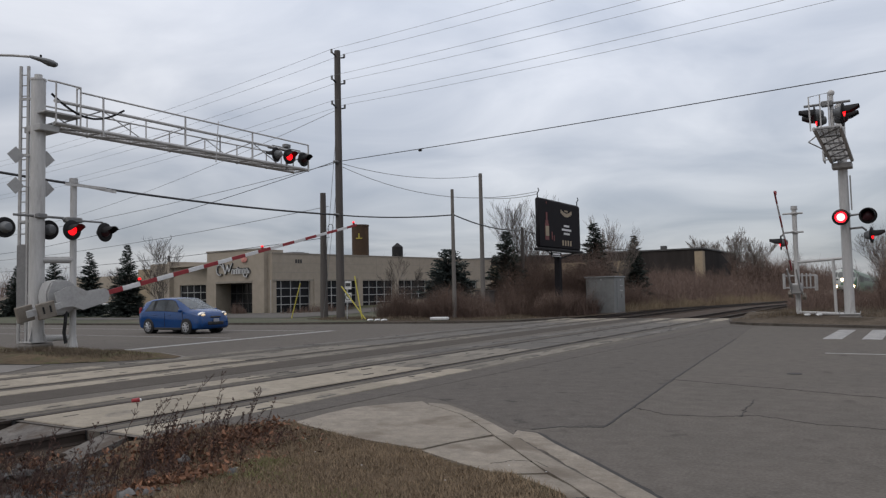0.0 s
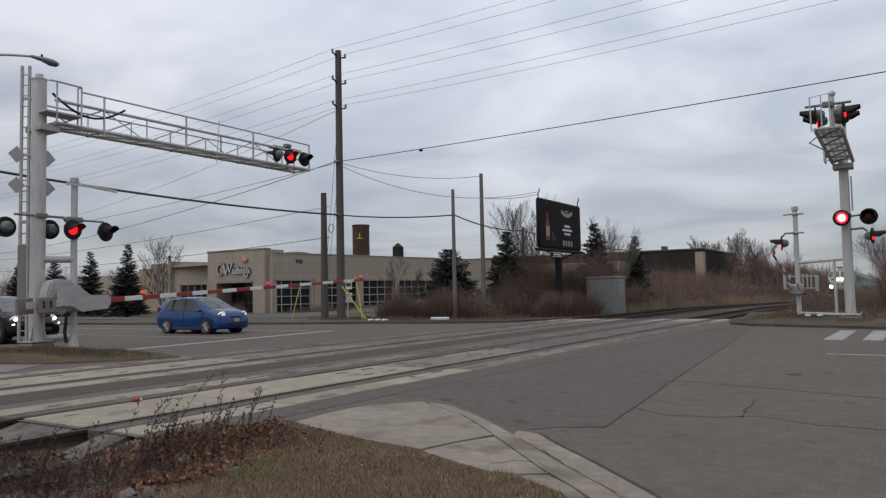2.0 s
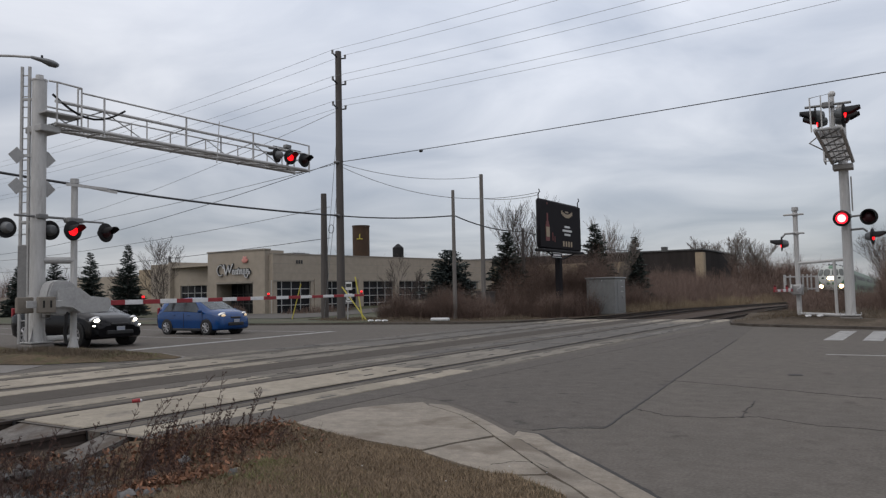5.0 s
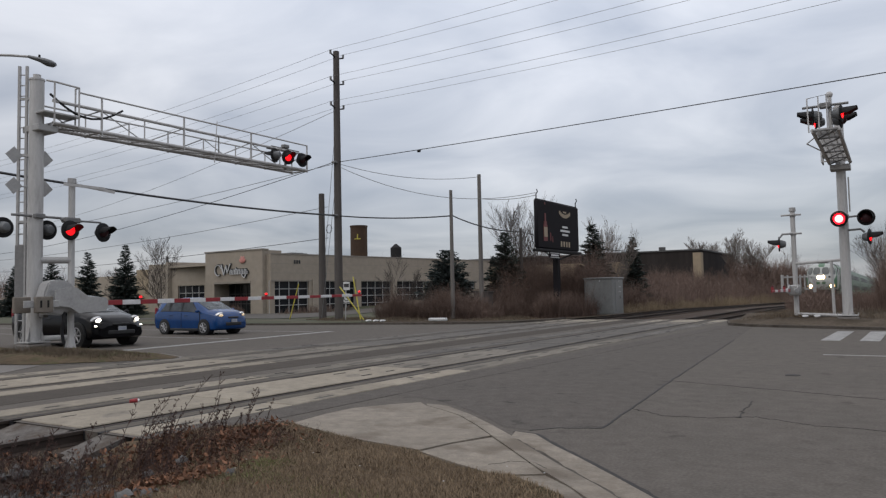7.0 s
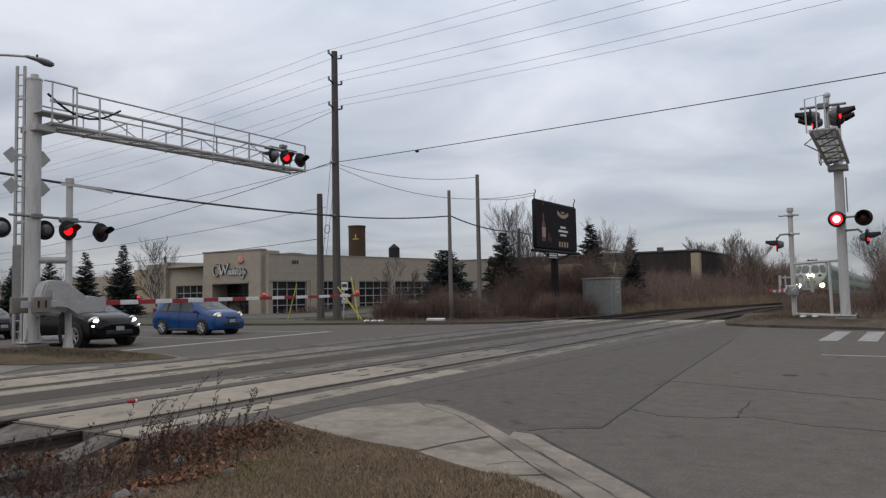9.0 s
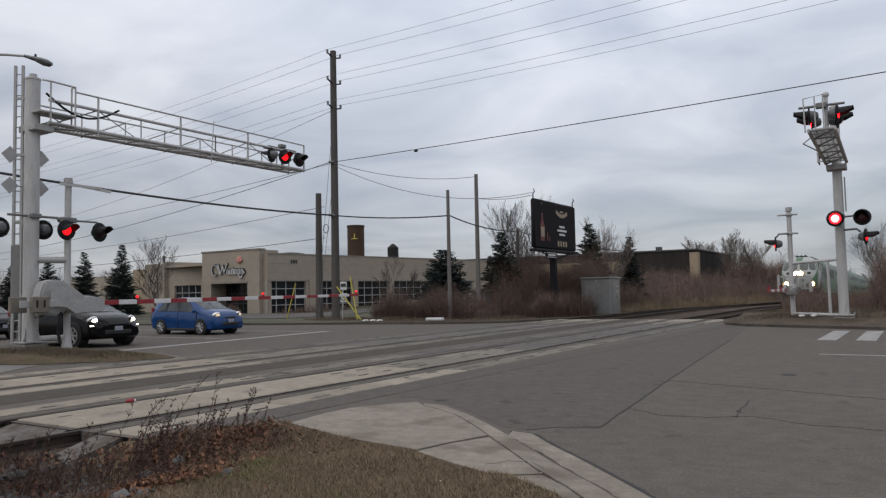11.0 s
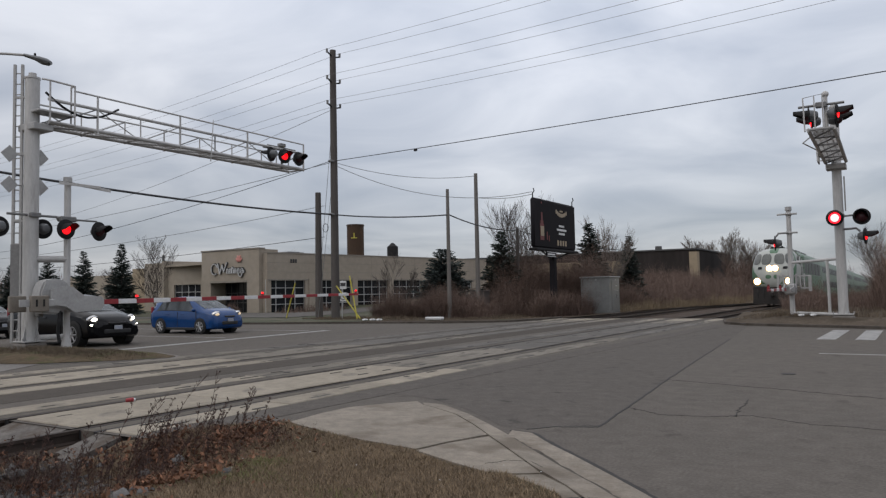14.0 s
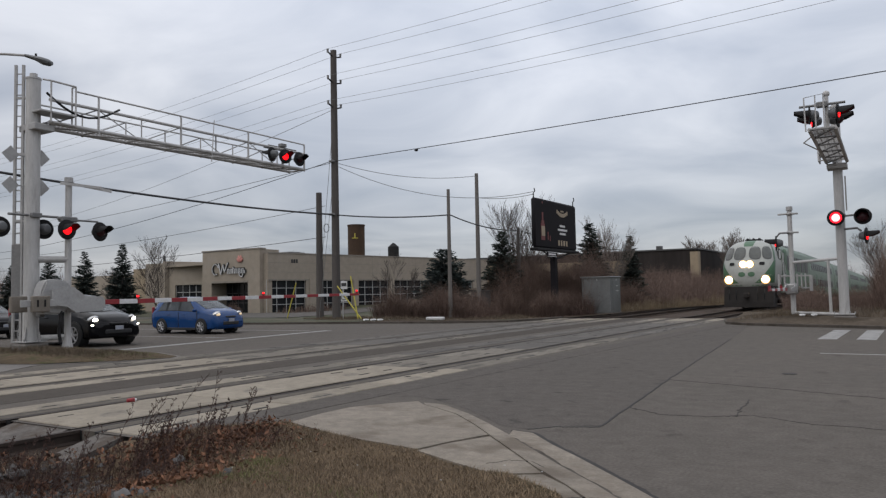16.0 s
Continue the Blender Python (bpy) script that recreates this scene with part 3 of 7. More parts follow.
near_plan = [(-6.14, 6.44), (-5.14, 6.08), (-4.68, 5.97), (-3.96, 5.85), (-3.91, 5.79), (-3.37, 5.53), (-2.96, 5.36), (-2.79, 5.38), (-2.21, 5.05), (-1.95, 4.72), (-1.4, 3.9), (0.4, 1.5), (1.0, 1.95), (3.3, -2.1), (4.4, -30), (-7.3, -30), (-7.3, 5.12), (-7.02, 5.24), (-6.75, 5.9)]
bm = fill(near_plan, 0.35, verge_near_z)
solo("verge_near", bm, M["grass"], "dormant brown grass with dead leaves", "verge", kind="structure", smooth=True)


def island_z(x, y):
    k = min(math.dist((x, y), q) for q in dense(ISLAND[1:9], 0.5))
    return 0.025 + 0.11 * ease(0.1, 1.1, k) + 0.05 * ease(0.1, 0.6, k) * noise.noise(Vector((x * 1.5, y * 1.5, 0)))


bm = fill(ISLAND, 0.6, island_z)
solo("verge_island", bm, M["islandgrass"], "small island of trampled olive-brown grass", "verge", kind="structure", smooth=True)
bm = bmesh.new()
loft(bm, [[(-30, 7.2, -.05), (-17.3, 9.9, -.05), (-16.4, 8.6, -.05), (-17.5, 7.0, -.05)], [(-30, 7.2, 0.012), (-17.3, 9.9, 0.012), (-16.4, 8.6, 0.012), (-17.5, 7.0, 0.012)]])
solo("pavement_island", bm, M["kerb"], "grey concrete apron beside the signal island", "pavement", kind="structure")

# ballast beds on both sides of the road
for name, ys in (("ballast_far", list(np.arange(37.45, 70, 4)) + list(np.arange(70, 420, 10))), ("ballast_near", list(np.arange(-60, 5.3, 5.02)))):
    bm = bmesh.new()
    rings = []
    for y in ys:
        z = fall(y)
        rings.append([(-16.6, y, z - 0.5), (-15.9, y, z - 0.16), (TRACK2, y, z - 0.13), (-11.5, y, z - 0.16), (TRACK, y, z - 0.13), (-7.4, y, z - 0.16), (-6.6, y, z - 0.5)])
    loft(bm, rings, close=False, cap=False)
    solo(name, bm, M["ballast"], "dirty brown stone ballast under the rails", "ballast", kind="structure", smooth=True)


def track(name, x0, label):
    th = thing(name, label, "railway track", kind="structure")
    ys = [-60, 0, 37.4] + list(np.arange(58, 420, 12))
    for s in (-0.79, 0.79):
        bm = bmesh.new()
        rings = []
        for y in ys:
            z = fall(y)
            x = x0 + s
            rings.append([(x - .065, y, z - .15), (x + .065, y, z - .15), (x + .065, y, z - .135), (x + .012, y, z - .115), (x + .012, y, z - .04), (x + .036, y, z - .03),
                          (x + .036, y, z + .006), (x - .036, y, z + .006), (x - .036, y, z - .03), (x - .012, y, z - .04), (x - .012, y, z - .115), (x - .065, y, z - .135)])
        loft(bm, rings)
        part("rail", bm, M["rail"], th, "dark steel rail")
    bm = bmesh.new()
    box(bm, (0, 0, 0), (2.6, 0.22, 0.16), bevel=0.015)
    tie = finish("tie", bm, M["tie"])
    y = 37.9
    while y < 130:
        o = new("tie", tie)
        o.parent = th
        o.matrix_basis = pose(x0, y, fall(y) - 0.20 + 0.006 * math.sin(y * 9), 0, 0, 0.6 * math.sin(y * 5))
        y += 0.62
    y = 4.6
    while y > -14:
        o = new("tie", tie)
        o.parent = th
        o.matrix_basis = pose(x0, y, -0.20, 0, 0, 0.6 * math.sin(y * 5))
        y -= 0.62
    # crossing panels between and beside the rails
    rnd = random.Random(int(-x0))
    meshes = {}
    for a, b, nm in ((-1.70, -1.16, "side_panel"), (-0.65, 0.65, "centre_panel"), (1.18, 1.72, "side_panel")):
        bm = bmesh.new()
        box(bm, (0, 0, -0.10), (b - a, 2.42, 0.215), bevel=0.012)
        me = finish(nm, bm, M["panel"])
        worn = me.copy()
        worn.materials.clear()
        worn.materials.append(M["panelworn"])
        scuffed = me.copy()
        scuffed.materials.clear()
        scuffed.materials.append(M["panelmid"])
        clean, grubby = {-1.70: (2, 4), -0.65: (3, 5), 1.18: (3, 7)}[a]
        for i in range(13):
            o = new(nm, me if i < clean or i > 11 else (scuffed if i < grubby or i == 11 else worn))
            o.parent = th
            o.matrix_basis = pose(x0 + (a + b) / 2, 6.50 + i * 2.44, rnd.uniform(0.003, 0.011), 0, 0, rnd.uniform(-.15, .15))
        # scuffs and lifting slots
        bm = bmesh.new()
        for i in range(26):
            y = 6.0 + i * 1.22 + rnd.uniform(-.3, .3)
            for q in (0.25, 0.75):
                if rnd.random() < 0.62:
                    box(bm, (x0 + a + (b - a) * q + rnd.uniform(-.05, .05), y, 0.0155), (rnd.uniform(.03, .06), rnd.uniform(.12, .45), 0.006))
        part("slot", bm, M["tar"], th, "dark lifting slots and scuffs in the panels")
    for s in (-1, 1):
        # flush black strip takes the place of the dark, shaded flangeway gap
        bm = bmesh.new()
        box(bm, (x0 + s * 0.702, 21.1, -0.045), (0.098, 31.8, 0.09))
        part("flangeway", bm, M["black"], th, "flush black strip for the shaded flangeway gap")
        bm = bmesh.new()
        box(bm, (x0 + s * 0.985, 21.1, -0.05), (0.23, 31.8, 0.112))
        part("rail_filler", bm, M["fill"], th, "grey rail filler strip")
        # two more black strips, coloured as the shade in the open gaps
        for gap, wide in ((.848, .042), (1.13, .058)):
            bm = bmesh.new()
            box(bm, (x0 + s * gap, 21.1, -0.05), (wide, 31.8, 0.108))
            part("groove", bm, M["black"], th, "black strip for the shaded gap beside the rail")
    # sloped concrete end ramps
    for a, b in ((-1.62, -1.13), (-0.60, 0.60), (1.13, 1.62)):
        bm = bmesh.new()
        pr = [(5.27, 0.005), (5.27, -0.2), (4.05, -0.34), (4.05, -0.30)]
        loft(bm, [[(x0 + a + .03, y, z) for y, z in pr], [(x0 + b - .03, y, z) for y, z in pr]])
        part("end_ramp", bm, M["ramp"], th, "grey concrete end ramp of the crossing")
    return th


track("track_near", TRACK, "rusty railway track through a concrete panel crossing")
track("track_second", TRACK2, "second railway track through a concrete panel crossing")

# corner pavement
pave = thing("pavement_corner", "cracked beige concrete pavement at the corner", "pavement", kind="structure")
slabs = [[(-6.10, 6.44), (-6.19, 7.1), (-6.21, 7.65), (-6.18, 8.05), (-6.06, 8.46), (-5.86, 8.71), (-5.62, 8.48), (-5.28, 8.27), (-4.7, 7.79), (-4.13, 7.21), (-3.71, 6.77), (-3.88, 6.27), (-3.97, 5.86), (-4.68, 5.98), (-5.14, 6.09)],
         [(-3.92, 5.80), (-3.84, 6.21), (-3.65, 6.69), (-3.31, 6.34), (-2.67, 5.66), (-2.56, 5.54), (-2.79, 5.39), (-2.96, 5.37), (-3.37, 5.54)],
         [(-2.76, 5.34), (-2.53, 5.50), (-2.23, 5.25), (-1.95, 4.94), (-1.16, 4.14), (1.0, 1.95), (0.4, 1.5), (-1.4, 3.9), (-1.95, 4.72), (-2.21, 5.05)]]
for s in slabs:
    bm = bmesh.new()
    f = bm.faces.new([bm.verts.new((x, y, 0.055 - 0.05 * ease(7.4, 8.5, y))) for x, y in s])
    r = bmesh.ops.extrude_face_region(bm, geom=[f])
    for v in r["geom"]:
        if isinstance(v, bmesh.types.BMVert):
            v.co.z -= 0.12
    part("slab", bm, M["walk"], pave)
kerb_in = [(-5.58, 8.46), (-5.28, 8.27), (-4.7, 7.79), (-4.13, 7.21), (-3.65, 6.7), (-3.31, 6.34), (-2.67, 5.66), (-2.23, 5.25), (-1.87, 4.87), (-1.16, 4.17), (1.05, 2.0), (3.3, -2.1)]
kerb_o = [(-5.80, 8.75), (-5.36, 8.60), (-4.62, 7.95), (-4.02, 7.37), (-3.52, 6.88), (-3.16, 6.50), (-2.50, 5.83), (-2.07, 5.43), (-1.72, 5.06), (-1.0, 4.35), (1.2, 2.2), (3.5, -2)]
for i in range(len(kerb_in) - 1):
    bm = bmesh.new()
    a, b, c, d = kerb_in[i], kerb_in[i + 1], kerb_o[i + 1], kerb_o[i]
    za, zb = (0.058 - 0.05 * ease(7.4, 8.5, q[1]) for q in (a, b))
    sh = 0.016
    q0, q1 = Vector(a), Vector(b)
    n = (Vector(d) - q0).normalized() * sh
    loft(bm, [[(a[0] + n.x, a[1] + n.y, -.1), (a[0] + n.x, a[1] + n.y, za), (d[0], d[1], za - .012), (d[0] + n.x, d[1] + n.y, -.1)],
              [(b[0] + n.x, b[1] + n.y, -.1), (b[0] + n.x, b[1] + n.y, zb), (c[0], c[1], zb - .012), (c[0] + n.x, c[1] + n.y, -.1)]])
    part("kerbstone", bm, M["walk"], pave)
for k, line in enumerate(([(-3.10, 5.62), (-2.98, 5.82), (-2.80, 5.86), (-2.62, 5.72)], [(-2.1, 4.95), (-1.98, 5.04), (-1.80, 5.02)])):
    bm = bmesh.new()
    strip(bm, [(x, y, .055 - .05 * ease(7.4, 8.5, y)) for x, y in wiggle(line, 7, .014, 60 + k)], -.0035, .0035, -.02, .002)
    part("crack", bm, M["tar"], pave, "thin dark crack in the concrete")
gut_o = [(-3.70, 7.31), (-3.44, 7.26), (-3.03, 6.81), (-2.61, 6.41), (-2.04, 5.83), (-1.62, 5.39), (-0.86, 4.6), (1.4, 2.4)]
gut_i = [(-3.60, 7.0), (-3.40, 6.79), (-3.08, 6.46), (-2.48, 5.86), (-2.03, 5.43), (-1.70, 5.08), (-0.96, 4.37), (1.24, 2.2)]
bm = bmesh.new()
loft(bm, [[(i[0], i[1], -.06), (i[0], i[1], 0.006), (o[0], o[1], 0.009), (o[0], o[1], -.06)] for i, o in zip(gut_i, gut_o)])
part("gutter", bm, M["walk"], pave, "worn concrete gutter pan")
bm = bmesh.new()
strip(bm, wiggle([(-3.72, 7.33), (-3.43, 7.29), (-3.02, 6.84), (-2.6, 6.44), (-2.03, 5.86), (-1.6, 5.41), (-0.84, 4.62)], 5, 0.012, 9), -0.034, 0.026, -0.03, 0.005)
part("tar_seam", bm, M["tar"], road, "black tar seam in the asphalt")
bm = bmesh.new()
strip(bm, wiggle([(-3.62, 7.02), (-3.5, 6.9), (-3.2, 6.6), (-3.0, 6.42), (-2.5, 5.91), (-2.06, 5.47), (-1.73, 5.12)], 5, 0.016, 3), -0.035, 0.03, -0.02, 0.011)
part("dirt_streak", bm, M["stain"], pave, "brown dirt caught against the kerb")


# ================= crossing signals =================
LIDS = []  # added lid that blanks each flashing lamp, with its turn: 0 or 1


def disc_rings(rows, n=24):
    return [[(x, rr * math.cos(a), rr * math.sin(a)) for a in np.linspace(0, 2 * math.pi, n + 1)[:-1]] for x, rr in rows]


def flasher(parent, at, facing, lens, hood=True, name="flasher", r=0.30, turn=None):
    """A round black background with a hooded lens; facing: degrees of the way it shines in the plan. turn: 0 or 1, which half of the flash it has; None for steady."""
    m = pose(*at, 0, 0, facing)
    hot = lens is M["red_hot"]
    # the brightest lamps are drawn larger, to stand in for their bloom
    k = 1.35 if hot else 1.0
    bm = bmesh.new()
    loft(bm, disc_rings(((-0.02, r * .93), (0.0, r), (0.012, r), (0.018, r * .97))))
    d = part(name, bm, M["black"], parent, "round black signal background", smooth=True, at=m)
    bm = bmesh.new()
    loft(bm, disc_rings(((-0.26, .05), (-0.24, .11 * k), (-0.12, .160 * k), (-0.021, .172 * k)), 20))
    part("lamp_housing", bm, M["disc_back"], d, "grey lamp housing", smooth=True)
    bm = bmesh.new()
    loft(bm, disc_rings(((0.019, .15 * k), (0.035, .14 * k), (0.05, .09 * k), (0.056, .02)), 20))
    if hot:
        # emissive core, larger than a real one, imitates the blown-out glare
        b2 = bmesh.new()
        bmesh.ops.create_uvsphere(b2, u_segments=14, v_segments=8, radius=.145, matrix=pose(.03, 0, 0) @ Matrix.Diagonal((.6, 1, 1, 1)))
        part("bulb", b2, M["glare_core"], d, "oversized white-hot core for the lens glare", smooth=True)
    part("lens", bm, lens, d, "glowing red lens" if lens is not M["red_off"] else "dark unlit red lens", smooth=True)
    # added lid hides the always-lit lens, standing in for the lamp going dark
    if turn is not None:
        bm = bmesh.new()
        R = .157 * k
        an = np.linspace(radians(90), radians(.3), 8)
        loft(bm, disc_rings([(R * math.cos(a), R * math.sin(a)) for a in an] + [((R - .004) * math.cos(a), (R - .004) * math.sin(a)) for a in an[::-1]], 20))
        lid = part("shutter_lid", bm, M["lid"], d, "dark maroon lid added to blank the lens between flashes", smooth=True, at=pose(.012, 0, 0))
        LIDS.append((lid, turn))
    if hood:
        bm = bmesh.new()
        rings = []
        rr = .172 * k
        for x, cut in ((0.016, 0.0), (0.20, 0.15), (0.42, 0.9)):
            lo, hi = radians(-15) + cut * .8, radians(195) - cut * .8
            an = [lo + (hi - lo) * i / 18 for i in range(19)]
            rings.append([(x, rr * math.cos(a), rr * math.sin(a)) for a in an] + [(x, (rr - .008) * math.cos(a), (rr - .008) * math.sin(a)) for a in an[::-1]])
        loft(bm, rings)
        part("hood", bm, M["black"], d, "long black lamp hood", smooth=True)
    return d


def crossbuck(parent, at, facing):
    m = pose(*at, 0, 0, facing)
    for k, rx in enumerate((45, -45)):
        bm = bmesh.new()
        box(bm, (0.012 * k, 0, 0), (0.01, 1.2, 0.22), rx=rx, bevel=0.003)
        part("crossbuck_board", bm, M["galv"], parent, "grey back of a crossbuck board", at=m)


def cantilever(name, at, along, length, base_z, top_z, deck_z, label, radius=.22, w=.42, turn=0.0, flip=1, rails=True):
    """Mast with a trussed signal walkway; along: +1 or -1, the way of the walkway in y."""
    th = thing(name, label, "crossing signal", pose(*at, base_z, 0, 0, turn))
    H, D, s = top_z - base_z, deck_z - base_z, along
    bm = bmesh.new()
    rod(bm, (0, 0, 0.02), (0, 0, H), radius, radius * .93, 20)
    part("mast", bm, M["galvlt"], th, "pale weathered metal mast", smooth=True)
    bm = bmesh.new()
    rod(bm, (0, 0, H), (0, 0, H + .05), radius, radius, 20)
    rod(bm, (0, 0, H + .05), (0, 0, H + .18), 0.11, 0.11, 14)
    part("mast_cap", bm, M["galvlt"], th, smooth=True)
    bm = bmesh.new()
    box(bm, (0, 0, -0.15), (.72, .72, 0.28), bevel=0.05)
    part("foundation", bm, M["kerb"], th, "concrete foundation block")
    bm = bmesh.new()
    box(bm, (0, 0, 0.035), (0.66, 0.66, 0.04), bevel=0.008)
    for a in range(6):
        an = a * math.pi / 3
        rod(bm, (.34 * math.cos(an), .34 * math.sin(an), 0.03), (.34 * math.cos(an), .34 * math.sin(an), 0.14), .02, .02, 6)
    part("base_plate", bm, M["galv"], th)
    for a in range(4 if radius > .2 else 0):
        an = a * math.pi / 2 + .5
        bm = bmesh.new()
        c, sn = math.cos(an), math.sin(an)
        pr = [(radius * .9, .05), (.33, .05), (.31, .14), (radius * .93, .52)]
        loft(bm, [[(c * q - sn * o, sn * q + c * o, z) for q, z in pr] for o in (-.012, .012)])
        part("gusset", bm, M["galv"], th, "triangular base gusset")
    bm = bmesh.new()
    box(bm, (0, s * 0.12, D - .10), (2 * w, 0.62, 0.20), bevel=0.02)
    part("mast_bracket", bm, M["galv"], th, "clamp that carries the walkway")
    # walkway: two bottom tubes, cross members, grating
    y0, y1 = s * 0.25, s * length
    for x in (-w, w):
        bm = bmesh.new()
        rod(bm, (x, y0, D + .07), (x, y1, D + .07), .062, .058, 12)
        part("deck_chord", bm, M["galvlt"], th, smooth=True)
        bm = bmesh.new()
        near = 1.25 if x * flip > 0 else .7
        if not rails:
            bm.free()
            continue
        rod(bm, (x, y0, D + .76), (x, y1, D + .74), 0.042 * near, 0.038 * near, 8)
        part("top_chord", bm, M["galvlt"], th, smooth=True)
    bm = bmesh.new()
    for k in range(int(abs(y1 - y0) / .13)):
        box(bm, (0, y0 + s * (.08 + k * .13), D + .115), (2 * w - .1, .022, .03))
    for x in (-w * .5, 0, w * .5):
        box(bm, (x, (y0 + y1) / 2, D + .118), (.02, abs(y1 - y0) - .1, .03))
    part("grating", bm, M["galvlt"], th, "steel walkway grating")
    n = int(length / 1.45)
    for i in range(n):
        a, b = y0 + (y1 - y0) * i / n, y0 + (y1 - y0) * (i + 1) / n
        bm = bmesh.new()
        rod(bm, (-w, a, D + .05), (w, b, D + .05), .028, .028, 6)
        rod(bm, (-w, b, D + .06), (w, b, D + .06), .03, .03, 6)
        part("deck_brace", bm, M["galv"] if rails else M["galvdk"], th)
        for x in (-w, w) if rails else ():
            bm = bmesh.new()
            if (i + (x > 0)) % 2 == 0 and i % 4 > 1:
                rod(bm, (x, b, D), (x, b, D + .75), .026, .026, 6)
            elif (i + (x > 0)) % 2:
                rod(bm, (x, a, D), (x, b, D + .75), .02, .02, 6)
            else:
                rod(bm, (x, a, D + .75), (x, b, D), .02, .02, 6)
            part("diagonal", bm, M["galv"] if i % 3 else M["galvdk"], th)
            bm = bmesh.new()
            rod(bm, (x, b, D), (x, b, D + .75), .024, .024, 6)
            part("upright", bm, M["galvlt"], th)
        if i % 2 == 0 and rails:
            bm = bmesh.new()
            box(bm, (w + .03, b, D + .57), (.055, .05, 1.16), bevel=.006)
            part("rail_post", bm, M["galvlt"], th)
    if rails:
        bm = bmesh.new()
        rod(bm, (w + .03, y0 + s * .8, D + 1.17), (w + .03, y1, D + 1.13), .03, .03, 8)
        part("handrail", bm, M["galvlt"], th, smooth=True)
    # entry platform
    bm = bmesh.new()
    box(bm, (flip * .28, s * 0.45, D + .36), (.62, 1.15, .06), bevel=.01)
    part("platform", bm, M["galv"], th, "step-on platform")
    bm = bmesh.new()
    e = flip * .56
    for q in ((e, 0.22), (e, 1.0), (e * .65, 1.0)):
        rod(bm, (q[0], s * q[1], D + .05), (q[0], s * q[1], D + 1.28), .03, .03, 6)
    tube(bm, [(e * .8, s * .02, D + 1.32), (e, s * .22, D + 1.30), (e, s * 1.0, D + 1.28), (e * .65, s * 1.0, D + 1.28)], .03)
    tube(bm, [(e, s * .22, D + .06), (e, s * 1.0, D + .06), (e * .65, s * 1.0, D + .06)], .026)
    part("platform_rail", bm, M["galvlt"], th)
    return th


LEFT = (-22.03, 12.40)
lm = cantilever("cantilever_signal", LEFT, 1, 11.35, 0.27, 8.12, 6.75, "pale metal cantilever crossing signal with trussed walkway")
bm = bmesh.new()
rod(bm, (.47, 6.35, 6.2), (.50, 6.45, 7.75), .022, .015, 6)
part("aerial", bm, M["galvlt"], lm, "thin upright rod on the walkway")
bm = bmesh.new()
box(bm, (.16, .26, 1.35), (.34, .22, .55), rz=32, bevel=.02)
part("junction_box", bm, M["galv"], lm, "grey junction box on the mast")
# ladder
bm = bmesh.new()
box(bm, (-0.44, -.28, 4.15), (.07, .07, 8.3), rz=32)
part("ladder_stile", bm, M["galv"], lm)
bm = bmesh.new()
box(bm, (-0.25, -.16, 4.15), (.07, .07, 8.3), rz=32)
part("ladder_stile", bm, M["galv"], lm)
for k in range(25):
    bm = bmesh.new()
    rod(bm, (-0.44, -0.28, .35 + k * .32), (-0.25, -0.16, .35 + k * .32), .018, .018, 6)
    part("ladder_rung", bm, M["galv"], lm)
for z in (1.4, 3.6, 5.6, 7.3):
    bm = bmesh.new()
    box(bm, (-0.27, -.17, z), (.42, .07, .07), rz=32)
    part("ladder_bracket", bm, M["galv"], lm)
# flat guard on the lower ladder
bm = bmesh.new()
box(bm, (-0.36, -.26, 1.9), (.26, .03, 2.0), rz=32, bevel=.006)
part("ladder_guard", bm, M["galvdk"], lm, "locked ladder guard plate")
# cable sagging beside the walkway
bm = bmesh.new()
tube(bm, [(.44, .15 + i * .27, 8.10 - .27 - .95 + .42 * (1 - i / 9) ** 2 - .3 * math.sin(math.pi * i / 9) + .38 * (i / 9) ** 2 + .12) for i in range(10)], .035)
part("cable", bm, M["black"], lm, "sagging black cable")
# signs seen from behind, edge on to the road
for z in (4.62, 5.52):
    for yy in (-0.62, 0.30):
        bm = bmesh.new()
        box(bm, (-.05, yy, z), (.012, .36, .36), rx=45, bevel=.004)
        part("sign_plate", bm, M["galv"], lm, "small grey diamond plate")
    bm = bmesh.new()
    rod(bm, (-.07, -.65, z), (-.07, .35, z), .022, .022, 6)
    part("sign_arm", bm, M["galv"], lm)
# overhead flashers at the tip
tip = 11.05
bm = bmesh.new()
tube(bm, [(0.0, tip - 1.6, 7.28), (0.0, tip - .1, 7.30)], .035)
rod(bm, (0.3, tip - .85, 6.45), (0.3, tip - .85, 7.45), .045, .045, 8)
rod(bm, (0.3, tip - 1.65, 7.32), (0.3, tip - .05, 7.32), .03, .03, 8)
box(bm, (0.3, tip - .85, 7.42), (.22, .3, .14), bevel=.02)
part("lamp_bracket", bm, M["galvdk"], lm)
flasher(lm, (0.48, tip - 1.62, 6.93), 190, M["red_off"])
flasher(lm, (0.55, tip - 0.95, 6.93), -14, M["red_on"], turn=0)
flasher(lm, (0.55, tip - 0.12, 6.93), -4, M["red_on"], turn=1)
# mast flashers, both ways
bm = bmesh.new()
tube(bm, [(0.1, -.75, 3.75), (0.1, .75, 3.75)], .04)
box(bm, (0.05, 0, 3.75), (.5, .3, .14), bevel=.02)
part("lamp_bracket", bm, M["galvdk"], lm)
flasher(lm, (-0.1, -0.88, 3.38), 176, M["red_off"], hood=False)
flasher(lm, (-0.1, 0.42, 3.38), 176, M["red_off"], hood=False)
